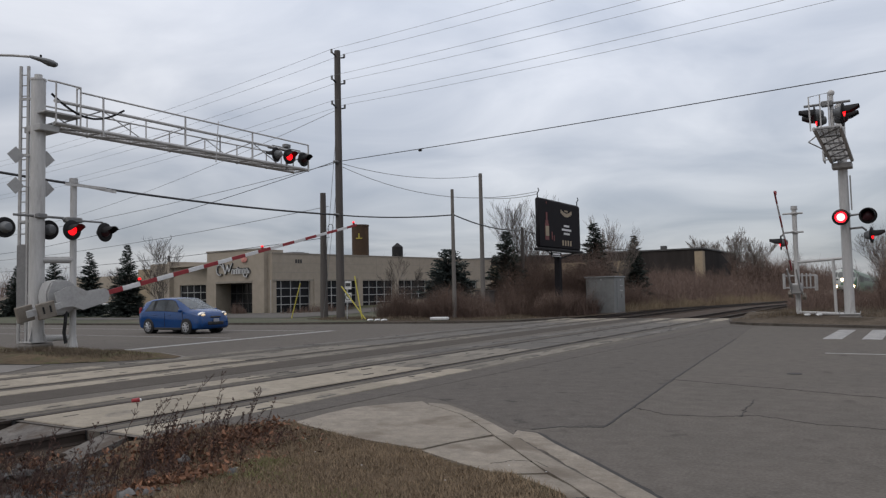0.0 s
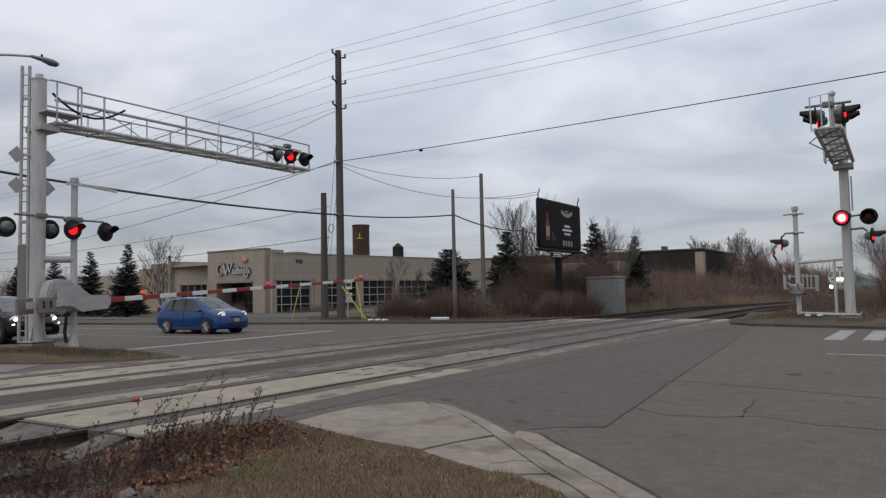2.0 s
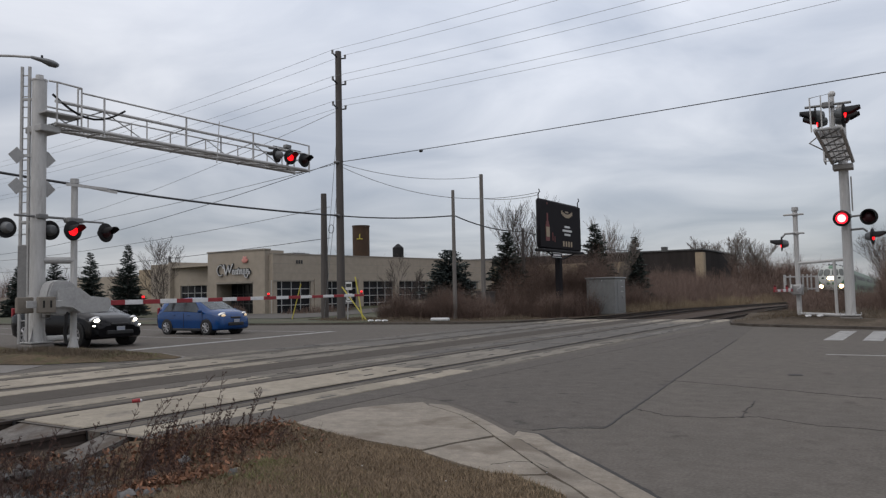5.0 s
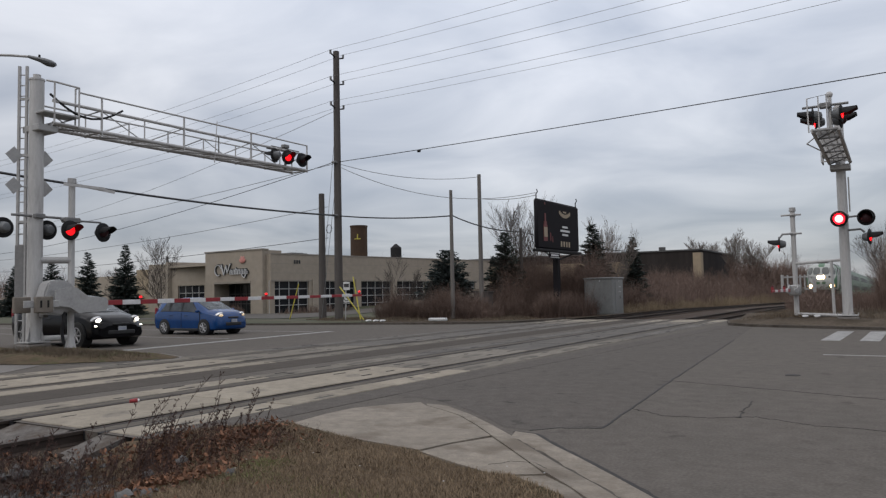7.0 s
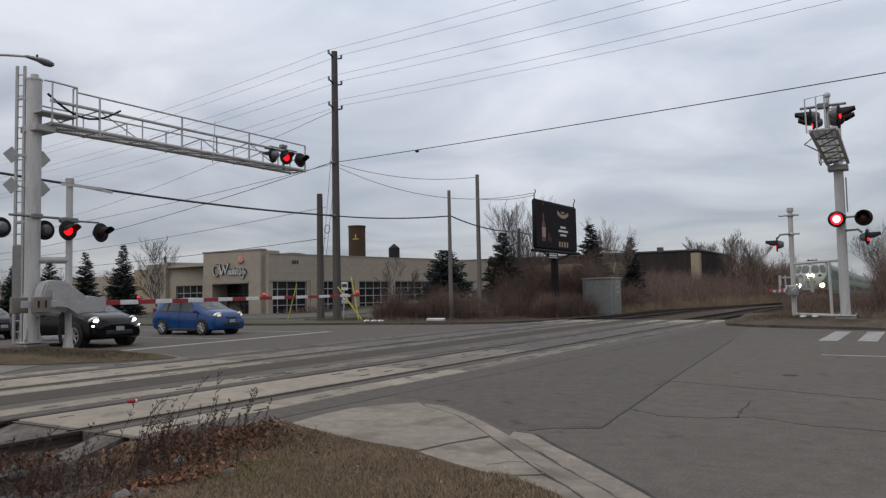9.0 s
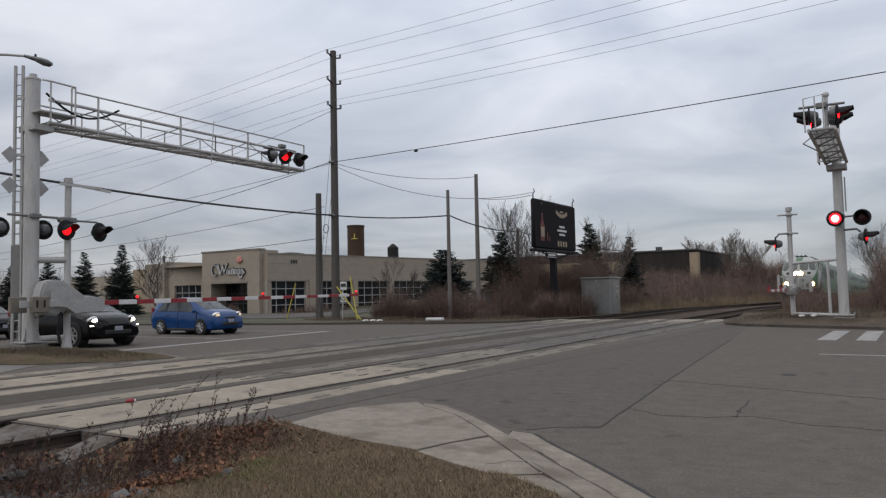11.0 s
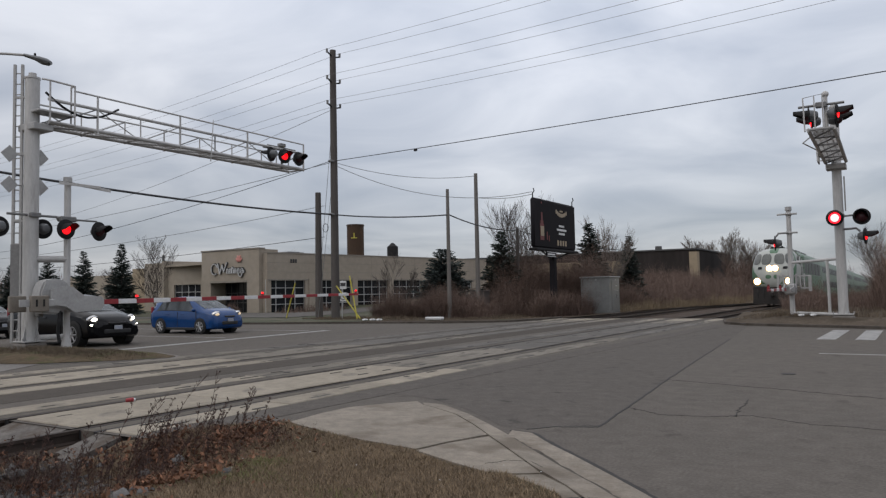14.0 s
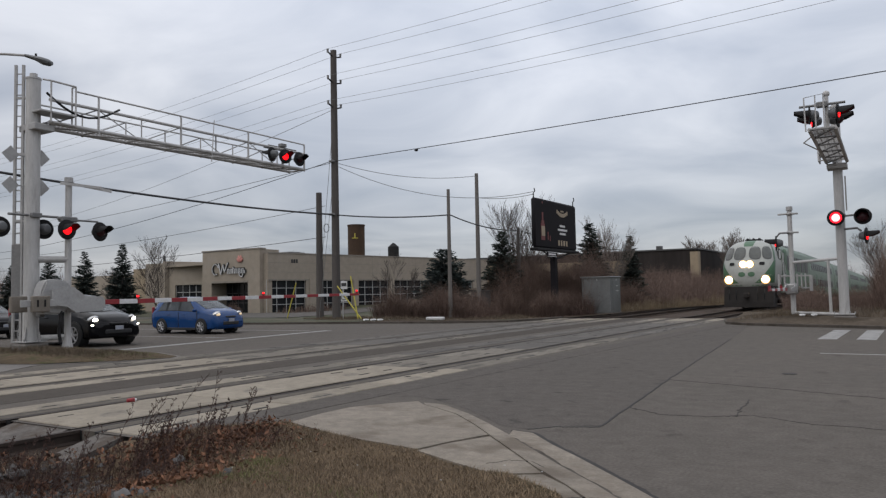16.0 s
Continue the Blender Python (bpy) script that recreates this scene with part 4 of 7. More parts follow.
# side post with its own pair, tied to the mast
post = thing("signal_post", "pale metal signal post with paired red flashers", "crossing signal", pose(-21.48, 13.2, 0.30))
bm = bmesh.new()
rod(bm, (0, 0, 0), (0, 0, 4.75), .095, .095, 14)
part("post", bm, M["galvlt"], post, smooth=True)
bm = bmesh.new()
rod(bm, (0, 0, 4.75), (0, 0, 4.9), .13, .12, 14)
part("post_cap", bm, M["galv"], post, smooth=True)
bm = bmesh.new()
rod(bm, (0, 0, 2.42), (-0.45, -.72, 2.42), .10, .10, 12)
part("tie_tube", bm, M["galv"], post, smooth=True)
bm = bmesh.new()
rod(bm, (0.0, 0.12, 0.10), (-0.45, -.72, 0.10), .085, .085, 12)
part("foot", bm, M["galvlt"], post)
bm = bmesh.new()
rod(bm, (0, 0, -.26), (0, 0, .10), .17, .10, 14)
part("flared_foot", bm, M["galvlt"], post, "flared metal foot")
for q, ln in (((0.55, -0.12, 4.66), 1.15), ((0.62, .35, 4.62), .9)):
    bm = bmesh.new()
    box(bm, (q[0] * .5, q[1] + .35, q[2]), (.03, ln, .085), rz=-24, rx=-4 - 5 * (ln < 1), bevel=.004)
    part("crossbuck_board", bm, M["galvlt"], post, "crossbuck board seen nearly edge on")
bm = bmesh.new()
tube(bm, [(0.02, -.35, 3.62), (0.02, .95, 3.62)], .032)
box(bm, (0.05, -.05, 3.62), (.26, .5, .16), bevel=.03)
part("lamp_bracket", bm, M["galvdk"], post)
flasher(post, (0.22, -0.18, 3.30), 4, M["red_on"], turn=0)
flasher(post, (0.18, 0.92, 3.30), 10, M["red_on"], turn=1)

# gate mechanism and arm
gate = thing("crossing_gate", "grey crossing gate machine with red and white arm", "crossing gate", pose(-21.45, 12.75, 0.27))
bm = bmesh.new()
loft(bm, [[(x, y, z) for y, z in ((-.46, .85), (.05, .80), (.42, 1.02), (.50, 1.45), (.30, 1.78), (-.05, 1.86), (-.38, 1.80), (-.52, 1.45))] for x in (-.24, .24)])
bmesh.ops.bevel(bm, geom=list(bm.edges), offset=.05, segments=2, affect="EDGES")
part("machine_housing", bm, M["galv"], gate, "rounded grey gate machine housing", smooth=True)
bm = bmesh.new()
box(bm, (-.3, -.25, .95), (.3, .16, .4), bevel=.02)
part("machine_bracket", bm, M["galvdk"], gate)
bm = bmesh.new()
tube(bm, [(0.2, .1, .9), (.3, .02, .6), (.27, .0, .3), (.3, .04, -.02)], .05, 8)
part("hose", bm, M["black"], gate, "black cable hose to the ground")
PIVOT = (0.30, 0.05, 1.14)
ARM = 12.9


def arm_parts(parent, length, side, lamps, hot, slim=1.0):
    """The arm on its pivot; it runs along +y of its carrier."""
    carrier = new("gate_arm")
    carrier.empty_display_size = 0.2
    carrier.parent = parent
    for x in (-.16, .16) if side else (0.1,):
        bm = bmesh.new()
        pr = [(-.35, .40), (.05, .50), (.28, .47), (.64, .20), (1.17, .17), (1.25, .07), (1.25, -.10), (1.15, -.25), (.34, -.28), (.08, -.10), (-.35, -.04)]
        loft(bm, [[(x + o, y * slim if y < 1.2 else y, z * slim) for y, z in pr] for o in (-.02, .02)])
        part("arm_plate", bm, M["galv"], carrier, "steel arm bracket")
    for x in (-.2, .2):
        bm = bmesh.new()
        box(bm, (x, -.75 * slim, 0.02), (.05, 1.0 * slim, .20 * slim), bevel=.01)
        part("counterweight_arm", bm, M["galv"], carrier)
    bm = bmesh.new()
    box(bm, (0.24, -.72 * slim, 0.0), (.14, .50 * slim, .46 * slim), bevel=.02)
    part("counterweight", bm, M["tansteel"], carrier, "slotted counterweight block")
    bm = bmesh.new()
    box(bm, (-.24, -1.1 * slim, 0.0), (.14, .46 * slim, .46 * slim), bevel=.02)
    part("counterweight", bm, M["tansteel"], carrier, "slotted counterweight block")
    for yy in (-.82, -.62):
        bm = bmesh.new()
        box(bm, (0.314, yy * slim, 0.02), (.012, .05 * slim, .2 * slim))
        part("slot", bm, M["black"], carrier)
    n = int((length - 1.2) / 0.60)
    seg = (length - 1.2) / n
    for i in range(n):
        bm = bmesh.new()
        k = 1 - .35 * i / n
        box(bm, (0, 1.2 + seg * (i + .5), 0), (.05, seg, .15 * k * max(slim, .75)), bevel=.008)
        red = i % 2 == 0
        part("arm_stripe", bm, M["armred"] if red else M["armwhite"], carrier, "red stripe" if red else "white stripe")
    for y, on in lamps:
        bm = bmesh.new()
        rod(bm, (0, y, .05), (0, y, .13), .045, .05, 10)
        lamp = part("arm_lamp", bm, M["armred"], carrier, "small red arm lamp")
        bm = bmesh.new()
        rod(bm, (0, y, .13), (0, y, .19), .046, .038, 12)
        part("lens", bm, M["red_on"] if on else M["red_off"], lamp)
    return carrier


arm_left = arm_parts(gate, ARM, True, ((2.45, True), (7.6, True), (12.75, True)), False)

# opposite signal
RIGHT = (-2.12, 31.75)
rm = cantilever("cantilever_signal", RIGHT, -1, 7.3, 0.36, 8.2, 6.02, "pale metal cantilever crossing signal seen along its walkway", .175, .34, 1.1, -1, rails=False)
bm = bmesh.new()
tube(bm, [(-.62, -6.9, 6.52), (.62, -6.9, 6.52)], .04)
box(bm, (0, -6.9, 6.52), (.3, .2, .16), bevel=.02)
part("lamp_bracket", bm, M["galvdk"], rm)
bm = bmesh.new()
rod(bm, (.12, -6.8, 5.7), (.12, -6.8, 6.8), .06, .06, 10)
bmesh.ops.create_uvsphere(bm, u_segments=12, v_segments=8, radius=.1, matrix=pose(.12, -6.8, 6.85))
part("lamp_mast", bm, M["galvlt"], rm, smooth=True)
for dx, f in ((-.34, 188), (.42, -8)):
    flasher(rm, (dx, -6.95, 6.22), f, M["red_on"], r=.26, turn=0 if f < 0 else 1)
    flasher(rm, (dx * .9, -6.4, 6.14), f, M["red_on"], r=.26, turn=1 if f < 0 else 0)
bm = bmesh.new()
tube(bm, [(-.1, -.3, 3.66), (.85, -.3, 3.72), (.75, -.3, 3.66)], .04)
box(bm, (0.05, -.26, 3.70), (.3, .2, .16), bevel=.02)
part("lamp_bracket", bm, M["galvdk"], rm)
flasher(rm, (-.12, -.42, 3.62), -88, M["red_hot"], turn=0)
flasher(rm, (.76, -.42, 3.62), -92, M["red_hot"], turn=1)
bm = bmesh.new()
tube(bm, [(.15, -.1, 3.2), (.55, -.1, 3.22), (.68, -.12, 3.1)], .045)
part("lamp_bracket", bm, M["galvdk"], rm)
flasher(rm, (.84, -.15, 2.92), -12, M["red_on"], turn=0)
bm = bmesh.new()
box(bm, (.235, -0.02, 4.55), (.05, .10, 1.3), bevel=.01)
part("sign_plate", bm, M["galv"], rm, "grey plate seen edge on")

bm = bmesh.new()
tube(bm, [(-.44, -7.2, 5.7), (-.46, -7.22, 6.72), (.06, -7.22, 6.78), (.06, -7.2, 5.7)], .024)
tube(bm, [(-.16, -7.21, 5.72), (-.16, -7.22, 6.75)], .02)
part("end_rail", bm, M["galvlt"], rm, "upright rail frame at the walkway end")
bm = bmesh.new()
tube(bm, [(-.36, -6.3, 5.7), (-.62, -5.9, 5.6), (-.36, -4.2, 5.62)], .02)
part("side_brace", bm, M["galvlt"], rm, "thin outrigger brace")

post2 = thing("signal_post", "pale metal post with crossarms and a red flasher", "crossing signal", pose(-3.98, 32.8, 0.36))
bm = bmesh.new()
rod(bm, (0, 0, 0), (0, 0, 4.15), .095, .09, 14)
part("post", bm, M["galvlt"], post2, smooth=True)
bm = bmesh.new()
rod(bm, (0, 0, 4.15), (0, 0, 4.3), .13, .12, 12)
part("post_cap", bm, M["galv"], post2, smooth=True)
for z, k in ((4.0, .42), (3.25, .42)):
    bm = bmesh.new()
    tube(bm, [(-k, -.05, z), (0, -.12, z), (k * .75, -.05, z)], .04)
    box(bm, (0, 0, z), (.22, .26, .12), bevel=.02)
    part("crossarm", bm, M["galv"], post2)
bm = bmesh.new()
tube(bm, [(0, -.12, 3.25), (-.38, -.1, 3.24), (-.5, -.12, 3.1)], .04)
part("lamp_bracket", bm, M["galvdk"], post2)
flasher(post2, (-.52, -.12, 2.85), 192, M["red_on"], turn=0)
# tubular frame between post and mast
bm = bmesh.new()
tube(bm, [(0, 0, 2.05), (1.75, -.9, 2.12)], .06, 10)
tube(bm, [(-.05, 0, .06), (1.75, -.9, .02)], .06, 10)
tube(bm, [(1.36, -.7, 2.1), (1.38, -.71, .03)], .055, 10)
part("tie_frame", bm, M["galvlt"], post2, "tubular frame between post and mast")
bm = bmesh.new()
for x, w in ((-.5, .10), (-.3, .05), (.16, .07), (.32, .05), (.46, .05), (.66, .12)):
    box(bm, (x, .12, 1.30 - (.08 if w > .1 else 0)), (w, .12, .62), bevel=.012)
for z in (1.04, 1.52):
    box(bm, (.08, .12, z), (1.2, .08, .06), bevel=.012)
part("machine_frame", bm, M["galv"], post2, "open frame of the gate machine")
gate2 = thing("crossing_gate", "grey crossing gate with striped arm across the road", "crossing gate", pose(-3.98, 32.45, 0.36))
bm = bmesh.new()
box(bm, (0, .05, 1.0), (.42, .36, .42), bevel=.05)
part("machine_housing", bm, M["galv"], gate2, "rounded grey gate machine housing", smooth=True)
PIVOT2 = (0.0, -0.2, 1.0)
arm_right = arm_parts(gate2, 5.5, True, ((2.6, False), (5.3, False)), False, .45)

# street lamp head on a long arm
sl = thing("street_lamp", "grey cobra-head street lamp on a curved arm", "street lamp", pose(-30.3, 11.2, 0.02))
bm = bmesh.new()
rod(bm, (0, 0, 0), (0, 0, 9.6), .12, .08, 12)
part("pole", bm, M["galv"], sl, smooth=True)
bm = bmesh.new()
pts = [(0, 0, 9.5), (.6, .35, 9.75), (1.8, 1.0, 9.98), (3.2, 1.95, 10.06), (4.15, 2.6, 10.02), (4.75, 3.0, 9.96)]
tube(bm, pts, .045, 8)
part("arm", bm, M["galv"], sl, smooth=True)
bm = bmesh.new()
d = Vector((.84, .54, -.30)).normalized()
rings = []
for k, (t, w, h) in enumerate(((0, .07, .07), (.12, .10, .08), (.35, .15, .10), (.62, .20, .13), (.85, .17, .12), (.97, .08, .06))):
    c = Vector((4.65, 2.94, 9.97)) + d * t
    sdir = Vector((-.54, .84, 0))
    rings.append([tuple(c + sdir * w * math.cos(a) + Vector((0, 0, 1)) * (h * math.sin(a) * (1.2 if math.sin(a) < 0 and k > 2 else .8))) for a in np.linspace(0, 2 * math.pi, 15)[:-1]])
loft(bm, rings)
head = part("lamp_head", bm, M["lampgrey"], sl, "grey cobra-head lamp", smooth=True)
bm = bmesh.new()
c = Vector((4.65, 2.94, 9.97)) + d * .38
rod(bm, c + Vector((0, 0, .08)), c + Vector((0, 0, .17)), .04, .035, 10)
part("photocell", bm, M["black"], head)


# ================= buildings =================
def window(parent, m, w, h, cols, rows, deep=0.18, frame_mat="frame"):
    """Window wall: dark panes in a pale frame; origin at the lower left, x to the right, -y outward."""
    bm = bmesh.new()
    t = 0.07
    ring = [[(x, y, z) for x, z in ((-e, -e), (w + e, -e), (w + e, h + e), (-e, h + e))] for e, y in ((.04, -.06), (.04, .06), (-.04, .06), (-.04, -.06), (.04, -.06))]
    loft(bm, ring, cap=False)
    bmesh.ops.remove_doubles(bm, verts=bm.verts, dist=1e-5)
    win = part("window", bm, M[frame_mat], parent, "pale framed window grid with dark panes", at=m)
    bm = bmesh.new()
    box(bm, (0, 0, h / 2), (t, .10, h))
    up_bar = finish("mullion", bm, M[frame_mat])
    bm = bmesh.new()
    box(bm, (w / 2, 0, 0), (w, .092, t))
    cross_bar = finish("transom", bm, M[frame_mat])
    for i in range(1, cols):
        o = new("mullion", up_bar)
        o.parent, o.matrix_basis = win, pose(i * w / cols, 0, 0)
    for j in range(1, rows):
        o = new("transom", cross_bar)
        o.parent, o.matrix_basis = win, pose(0, 0, j * h / rows)
    cw, rh = w / cols, h / rows
    bm = bmesh.new()
    box(bm, (0, 0.02, 0), (cw - t, .02, rh - t))
    me = finish("pane", bm, M["glass"])
    for i in range(cols):
        for j in range(rows):
            o = new("pane", me)
            o.parent = win
            o.matrix_basis = pose((i + .5) * cw, 0, (j + .5) * rh)
    return win


def wall_box(bm, x0, x1, y0, y1, z0, z1):
    box(bm, ((x0 + x1) / 2, (y0 + y1) / 2, (z0 + z1) / 2), (x1 - x0, y1 - y0, z1 - z0))


GB = -0.42
office = thing("office_building", "long single-storey beige stucco building with dark windows", "building", pose(-60, 60, GB))
# long side wall, from the corner along its own x axis
SIDE = pose(0, 0, 0, 0, 0, 81.4)
HW, HT = 6.65, 7.15
LEN = 40.0
bays = [(0.03, 5.3, 4, 4, 3.75), (7.4, 5.2, 4, 4, 3.75), (13.5, 5.4, 4, 4, 3.75), (19.9, 5.4, 4, 4, 3.75), (26.2, 4.6, 3, 4, 3.75), (31.8, 4.6, 3, 4, 3.75)]
bm = bmesh.new()
wall_box(bm, 0, LEN, 0, .5, 3.75, HW)
prev = 0
for x, w, *_ in bays:
    wall_box(bm, prev, x, 0, .5, 0, 3.75)
    prev = x + w
wall_box(bm, prev, LEN, 0, .5, 0, 3.75)
wall_box(bm, 0, LEN, .5, 22, HW - .8, HW - .55)
wall_box(bm, LEN - .5, LEN, .5, 22, 0, HW)
wall_box(bm, -.2, LEN, 21.5, 22, 0, HW)
side = part("wall", bm, M["stucco"], office, "beige stucco wall", at=SIDE)
for z in (4.55, 5.6):
    bm = bmesh.new()
    wall_box(bm, 0, LEN, -.012, .02, z, z + .04)
    part("reveal_joint", bm, M["cap"], side)
for x in np.linspace(8, 32, 4):
    bm = bmesh.new()
    wall_box(bm, x - .02, x + .02, -.010, .02, 3.8, HW)
    part("reveal_joint", bm, M["cap"], side)
bm = bmesh.new()
wall_box(bm, 0, LEN + .05, -.06, .56, HW, HW + .12)
part("parapet_cap", bm, M["cap"], side)
bm = bmesh.new()
wall_box(bm, 0, LEN, -.05, 0.02, 3.62, 3.80)
part("lintel", bm, M["cap"], side)
for x, w, c, r, h in bays:
    window(office, SIDE @ pose(x, .28, .05), w, h - .1, c, r)
    # plain black sheet behind the whole window opening
    bm = bmesh.new()
    wall_box(bm, x - .05, x + w + .05, .9, 1.0, 0, 3.75)
    part("blind", bm, M["black"], side)
for x in (6.2, 13.05, 19.4, 25.75, 31.3):
    bm = bmesh.new()
    wall_box(bm, x - .4, x + .4, -.14, 0, 0, 3.9)
    part("pier", bm, M["stucco"], side)
# entrance block facing the road
bm = bmesh.new()
wall_box(bm, -8.5, -2.6, -.5, 2.5, 3.55, HT)
ent = part("entrance_header", bm, M["stucco"], office, "tall beige entrance front")
for x0, x1, y1 in ((-10.0, -8.5, 2.5), (-2.6, -.75, .2)):
    bm = bmesh.new()
    wall_box(bm, x0, x1, -.5, y1, 0, HT)
    part("entrance_pier", bm, M["stucco"], office, "beige entrance pier")
bm = bmesh.new()
wall_box(bm, -2.6, -.78, .2, 2.5, 0, HT)
part("entrance_side", bm, M["stucco"], office)
bm = bmesh.new()
wall_box(bm, -.75, .02, .06, .6, 0, HW)
part("entrance_return", bm, M["stucco"], office)
bm = bmesh.new()
wall_box(bm, -8.5, -2.6, 1.9, 2.5, 0, 3.55)
part("entrance_back", bm, M["stucco"], office)
bm = bmesh.new()
wall_box(bm, -10.1, -.67, -.58, .4, HT, HT + .14)
part("parapet_cap", bm, M["cap"], ent)
bm = bmesh.new()
wall_box(bm, -8.52, -2.58, -.56, -.49, 3.5, 3.72)
part("lintel", bm, M["cap"], ent)
window(office, pose(-8.4, 1.75, .05), 5.7, 3.4, 6, 3, frame_mat="framedk")
for x in (-4.6, -3.4):
    bm = bmesh.new()
    for a, b, c, d in ((0, .12, 0, 2.3), (.98, 1.1, 0, 2.3), (0, 1.1, 2.2, 2.35), (0, 1.1, 0, .2)):
        wall_box(bm, x + a, x + b, 1.5, 1.62, c, d)
    dr = part("door", bm, M["frame"], ent, "pale framed glass entrance door")
    bm = bmesh.new()
    wall_box(bm, x + .12, x + .98, 1.54, 1.58, .2, 2.2)
    part("pane", bm, M["glass"], dr)
# left wing, set back
bm = bmesh.new()
wall_box(bm, -21.5, -10.2, 3.6, 4.1, 3.55, 6.15)
wall_box(bm, -21.5, -20.0, 3.6, 4.1, 0, 3.55)
wall_box(bm, -15.0, -10.2, 3.6, 4.1, 0, 3.55)
wall_box(bm, -20.0, -15.0, 3.6, 4.1, 0, .7)
wall_box(bm, -21.5, -10.2, 4.1, 20, 5.4, 5.6)
wall_box(bm, -21.5, -21, 4.1, 20, 0, 6.15)
wing = part("wing", bm, M["stucco"], office, "lower beige side wing")
bm = bmesh.new()
wall_box(bm, -21.6, -10.2, 3.53, 4.17, 6.15, 6.28)
part("parapet_cap", bm, M["cap"], wing)
window(office, pose(-20.0, 3.85, .7), 5.0, 2.85, 4, 3)
bm = bmesh.new()
wall_box(bm, -28.5, -22.0, 5.5, 18, 0, 6.6)
part("wing", bm, M["stucco"], office, "stepped beige side wing")
bm = bmesh.new()
wall_box(bm, -36.0, -29, 9, 22, 0, 6.2)
part("wing", bm, M["stucco2"], office, "tan side wing")
bm = bmesh.new()
wall_box(bm, -58.0, -36.5, 12, 26, 0, 5.6)
part("wing", bm, M["stucco"], office, "far beige side wing")
bm = bmesh.new()
wall_box(bm, -24.6, -24.3, 5.3, 5.5, 0, 7.6)
part("vent_pipe", bm, M["framedk"], office)
# the sign: a swash in dark letters with a salmon flower, drawn as plain shapes
sg = pose(-7.9, -.62, 4.25) @ Matrix.Scale(.84, 4)


def swash(pts, w):
    for a, b in zip(pts, pts[1:]):
        d = math.dist(a, b)
        an = math.degrees(math.atan2(b[1] - a[1], b[0] - a[0]))
        box(bm, ((a[0] + b[0]) / 2 + shift, depth, (a[1] + b[1]) / 2 + shift), (d + w * .6, .12, w * slim), ry=-an)


def strokes():
    swash([(0.35 + .62 * math.cos(a), 1.0 + .72 * math.sin(a)) for a in np.linspace(.4, 5.2, 14)], .13)
    swash([(1.0, 1.75), (1.45, .35), (1.9, 1.6), (2.15, .6), (2.75, 1.8)], .15)
    for i, x in enumerate((2.75, 3.3, 3.75, 4.25, 4.85, 5.45)):
        swash([(x, .42), (x + .03, 1.0 + .18 * (i == 2)), (x + .3, 1.0), (x + .32, .42)], .13)
    swash([(4.9, .5), (5.1, .05), (5.5, -.1), (5.7, .3)], .12)
    swash([(5.7, .75), (6.0, .75), (6.0, .42)], .12)


bm = bmesh.new()
shift, depth, slim = -.05, -.08, .75
strokes()
part("sign_face", bm, M["sign_white"], office, "white faces of the sign strokes", at=sg)
shift, depth, slim = .03, 0.0, 1.2
bm = bmesh.new()
strokes()
part("sign_lettering", bm, M["sign_black"], office, "dark script-like sign strokes on the wall", at=sg)
bm = bmesh.new()
for a, ln in ((-42, .52), (-14, .64), (14, .64), (42, .52)):
    c, sn = math.cos(radians(90 - a)), math.sin(radians(90 - a))
    bmesh.ops.create_uvsphere(bm, u_segments=10, v_segments=6, radius=1.0, matrix=pose(4.95 + c * ln * .9, 0.0, 1.75 + sn * ln * .9, 0, a, 0) @ Matrix.Diagonal((.19, .1, ln * .72, 1)))
part("sign_flower", bm, M["sign_pink"], office, "salmon flower emblem on the sign", smooth=True, at=sg)
bm = bmesh.new()
for i in range(3):
    box(bm, (3.3 + i * .34, -.04, 5.85), (.24, .06, .42), bevel=.04)
part("number_bar", bm, M["sign_black"], side, "three dark bars on the wall")
# roof plant
for nm, (x, y), r, h, mt, lb in (("roof_stack", (-62.9, 79.3), 1.14, 5.1, "rust", "wide rusty brown roof stack with yellow mark"), ("roof_vent", (-63.4, 88.5), .8, 2.6, "black", "small dark domed roof vent")):
    th = thing(nm, lb, "roof vent", pose(x, y, GB + HW - .56))
    bm = bmesh.new()
    rod(bm, (0, 0, 0), (0, 0, h), r, r, 24)
    part("shell", bm, M[mt], th, smooth=True)
    bm = bmesh.new()
    if nm == "roof_stack":
        rod(bm, (0, 0, h - .15), (0, 0, h + .05), r * 1.05, r * 1.05, 24)
    else:
        rod(bm, (0, 0, h), (0, 0, h + .55), r * .95, r * .18, 18)
    part("rim", bm, M[mt], th, smooth=True)
    bm = bmesh.new()
    if nm == "roof_stack":
        box(bm, (.55, -r * .86, 3.3), (.8, .12, .1), rz=30)
        box(bm, (.55, -r * .86, 3.65), (.13, .12, .6), rz=30)
        part("mark", bm, M["sign_yellow"], th, "yellow painted mark")
    else:
        for a in range(8):
            an = a * math.pi / 4
            box(bm, (.72 * math.cos(an), .72 * math.sin(an), .7), (.1, .1, 1.3), rz=math.degrees(an))
        part("rib", bm, M["rust"], th)
for x, y, sx, sy in ((-62.5, 66, 3.0, 2.4), (-64, 92, 5.0, 3.0), (-68, 76, 3, 3)):
    th = thing("roof_unit", "low dark roof ventilation unit", "roof unit", pose(x, y, GB + HW - .56, 0, 0, -8))
    bm = bmesh.new()
    box(bm, (0, 0, .45), (sx, sy, .9), bevel=.06)
    part("casing", bm, M["framedk"], th)
    bm = bmesh.new()
    box(bm, (0, 0, .93), (sx * .7, sy * .7, .12), bevel=.03)
    part("lid", bm, M["galvdk"], th)

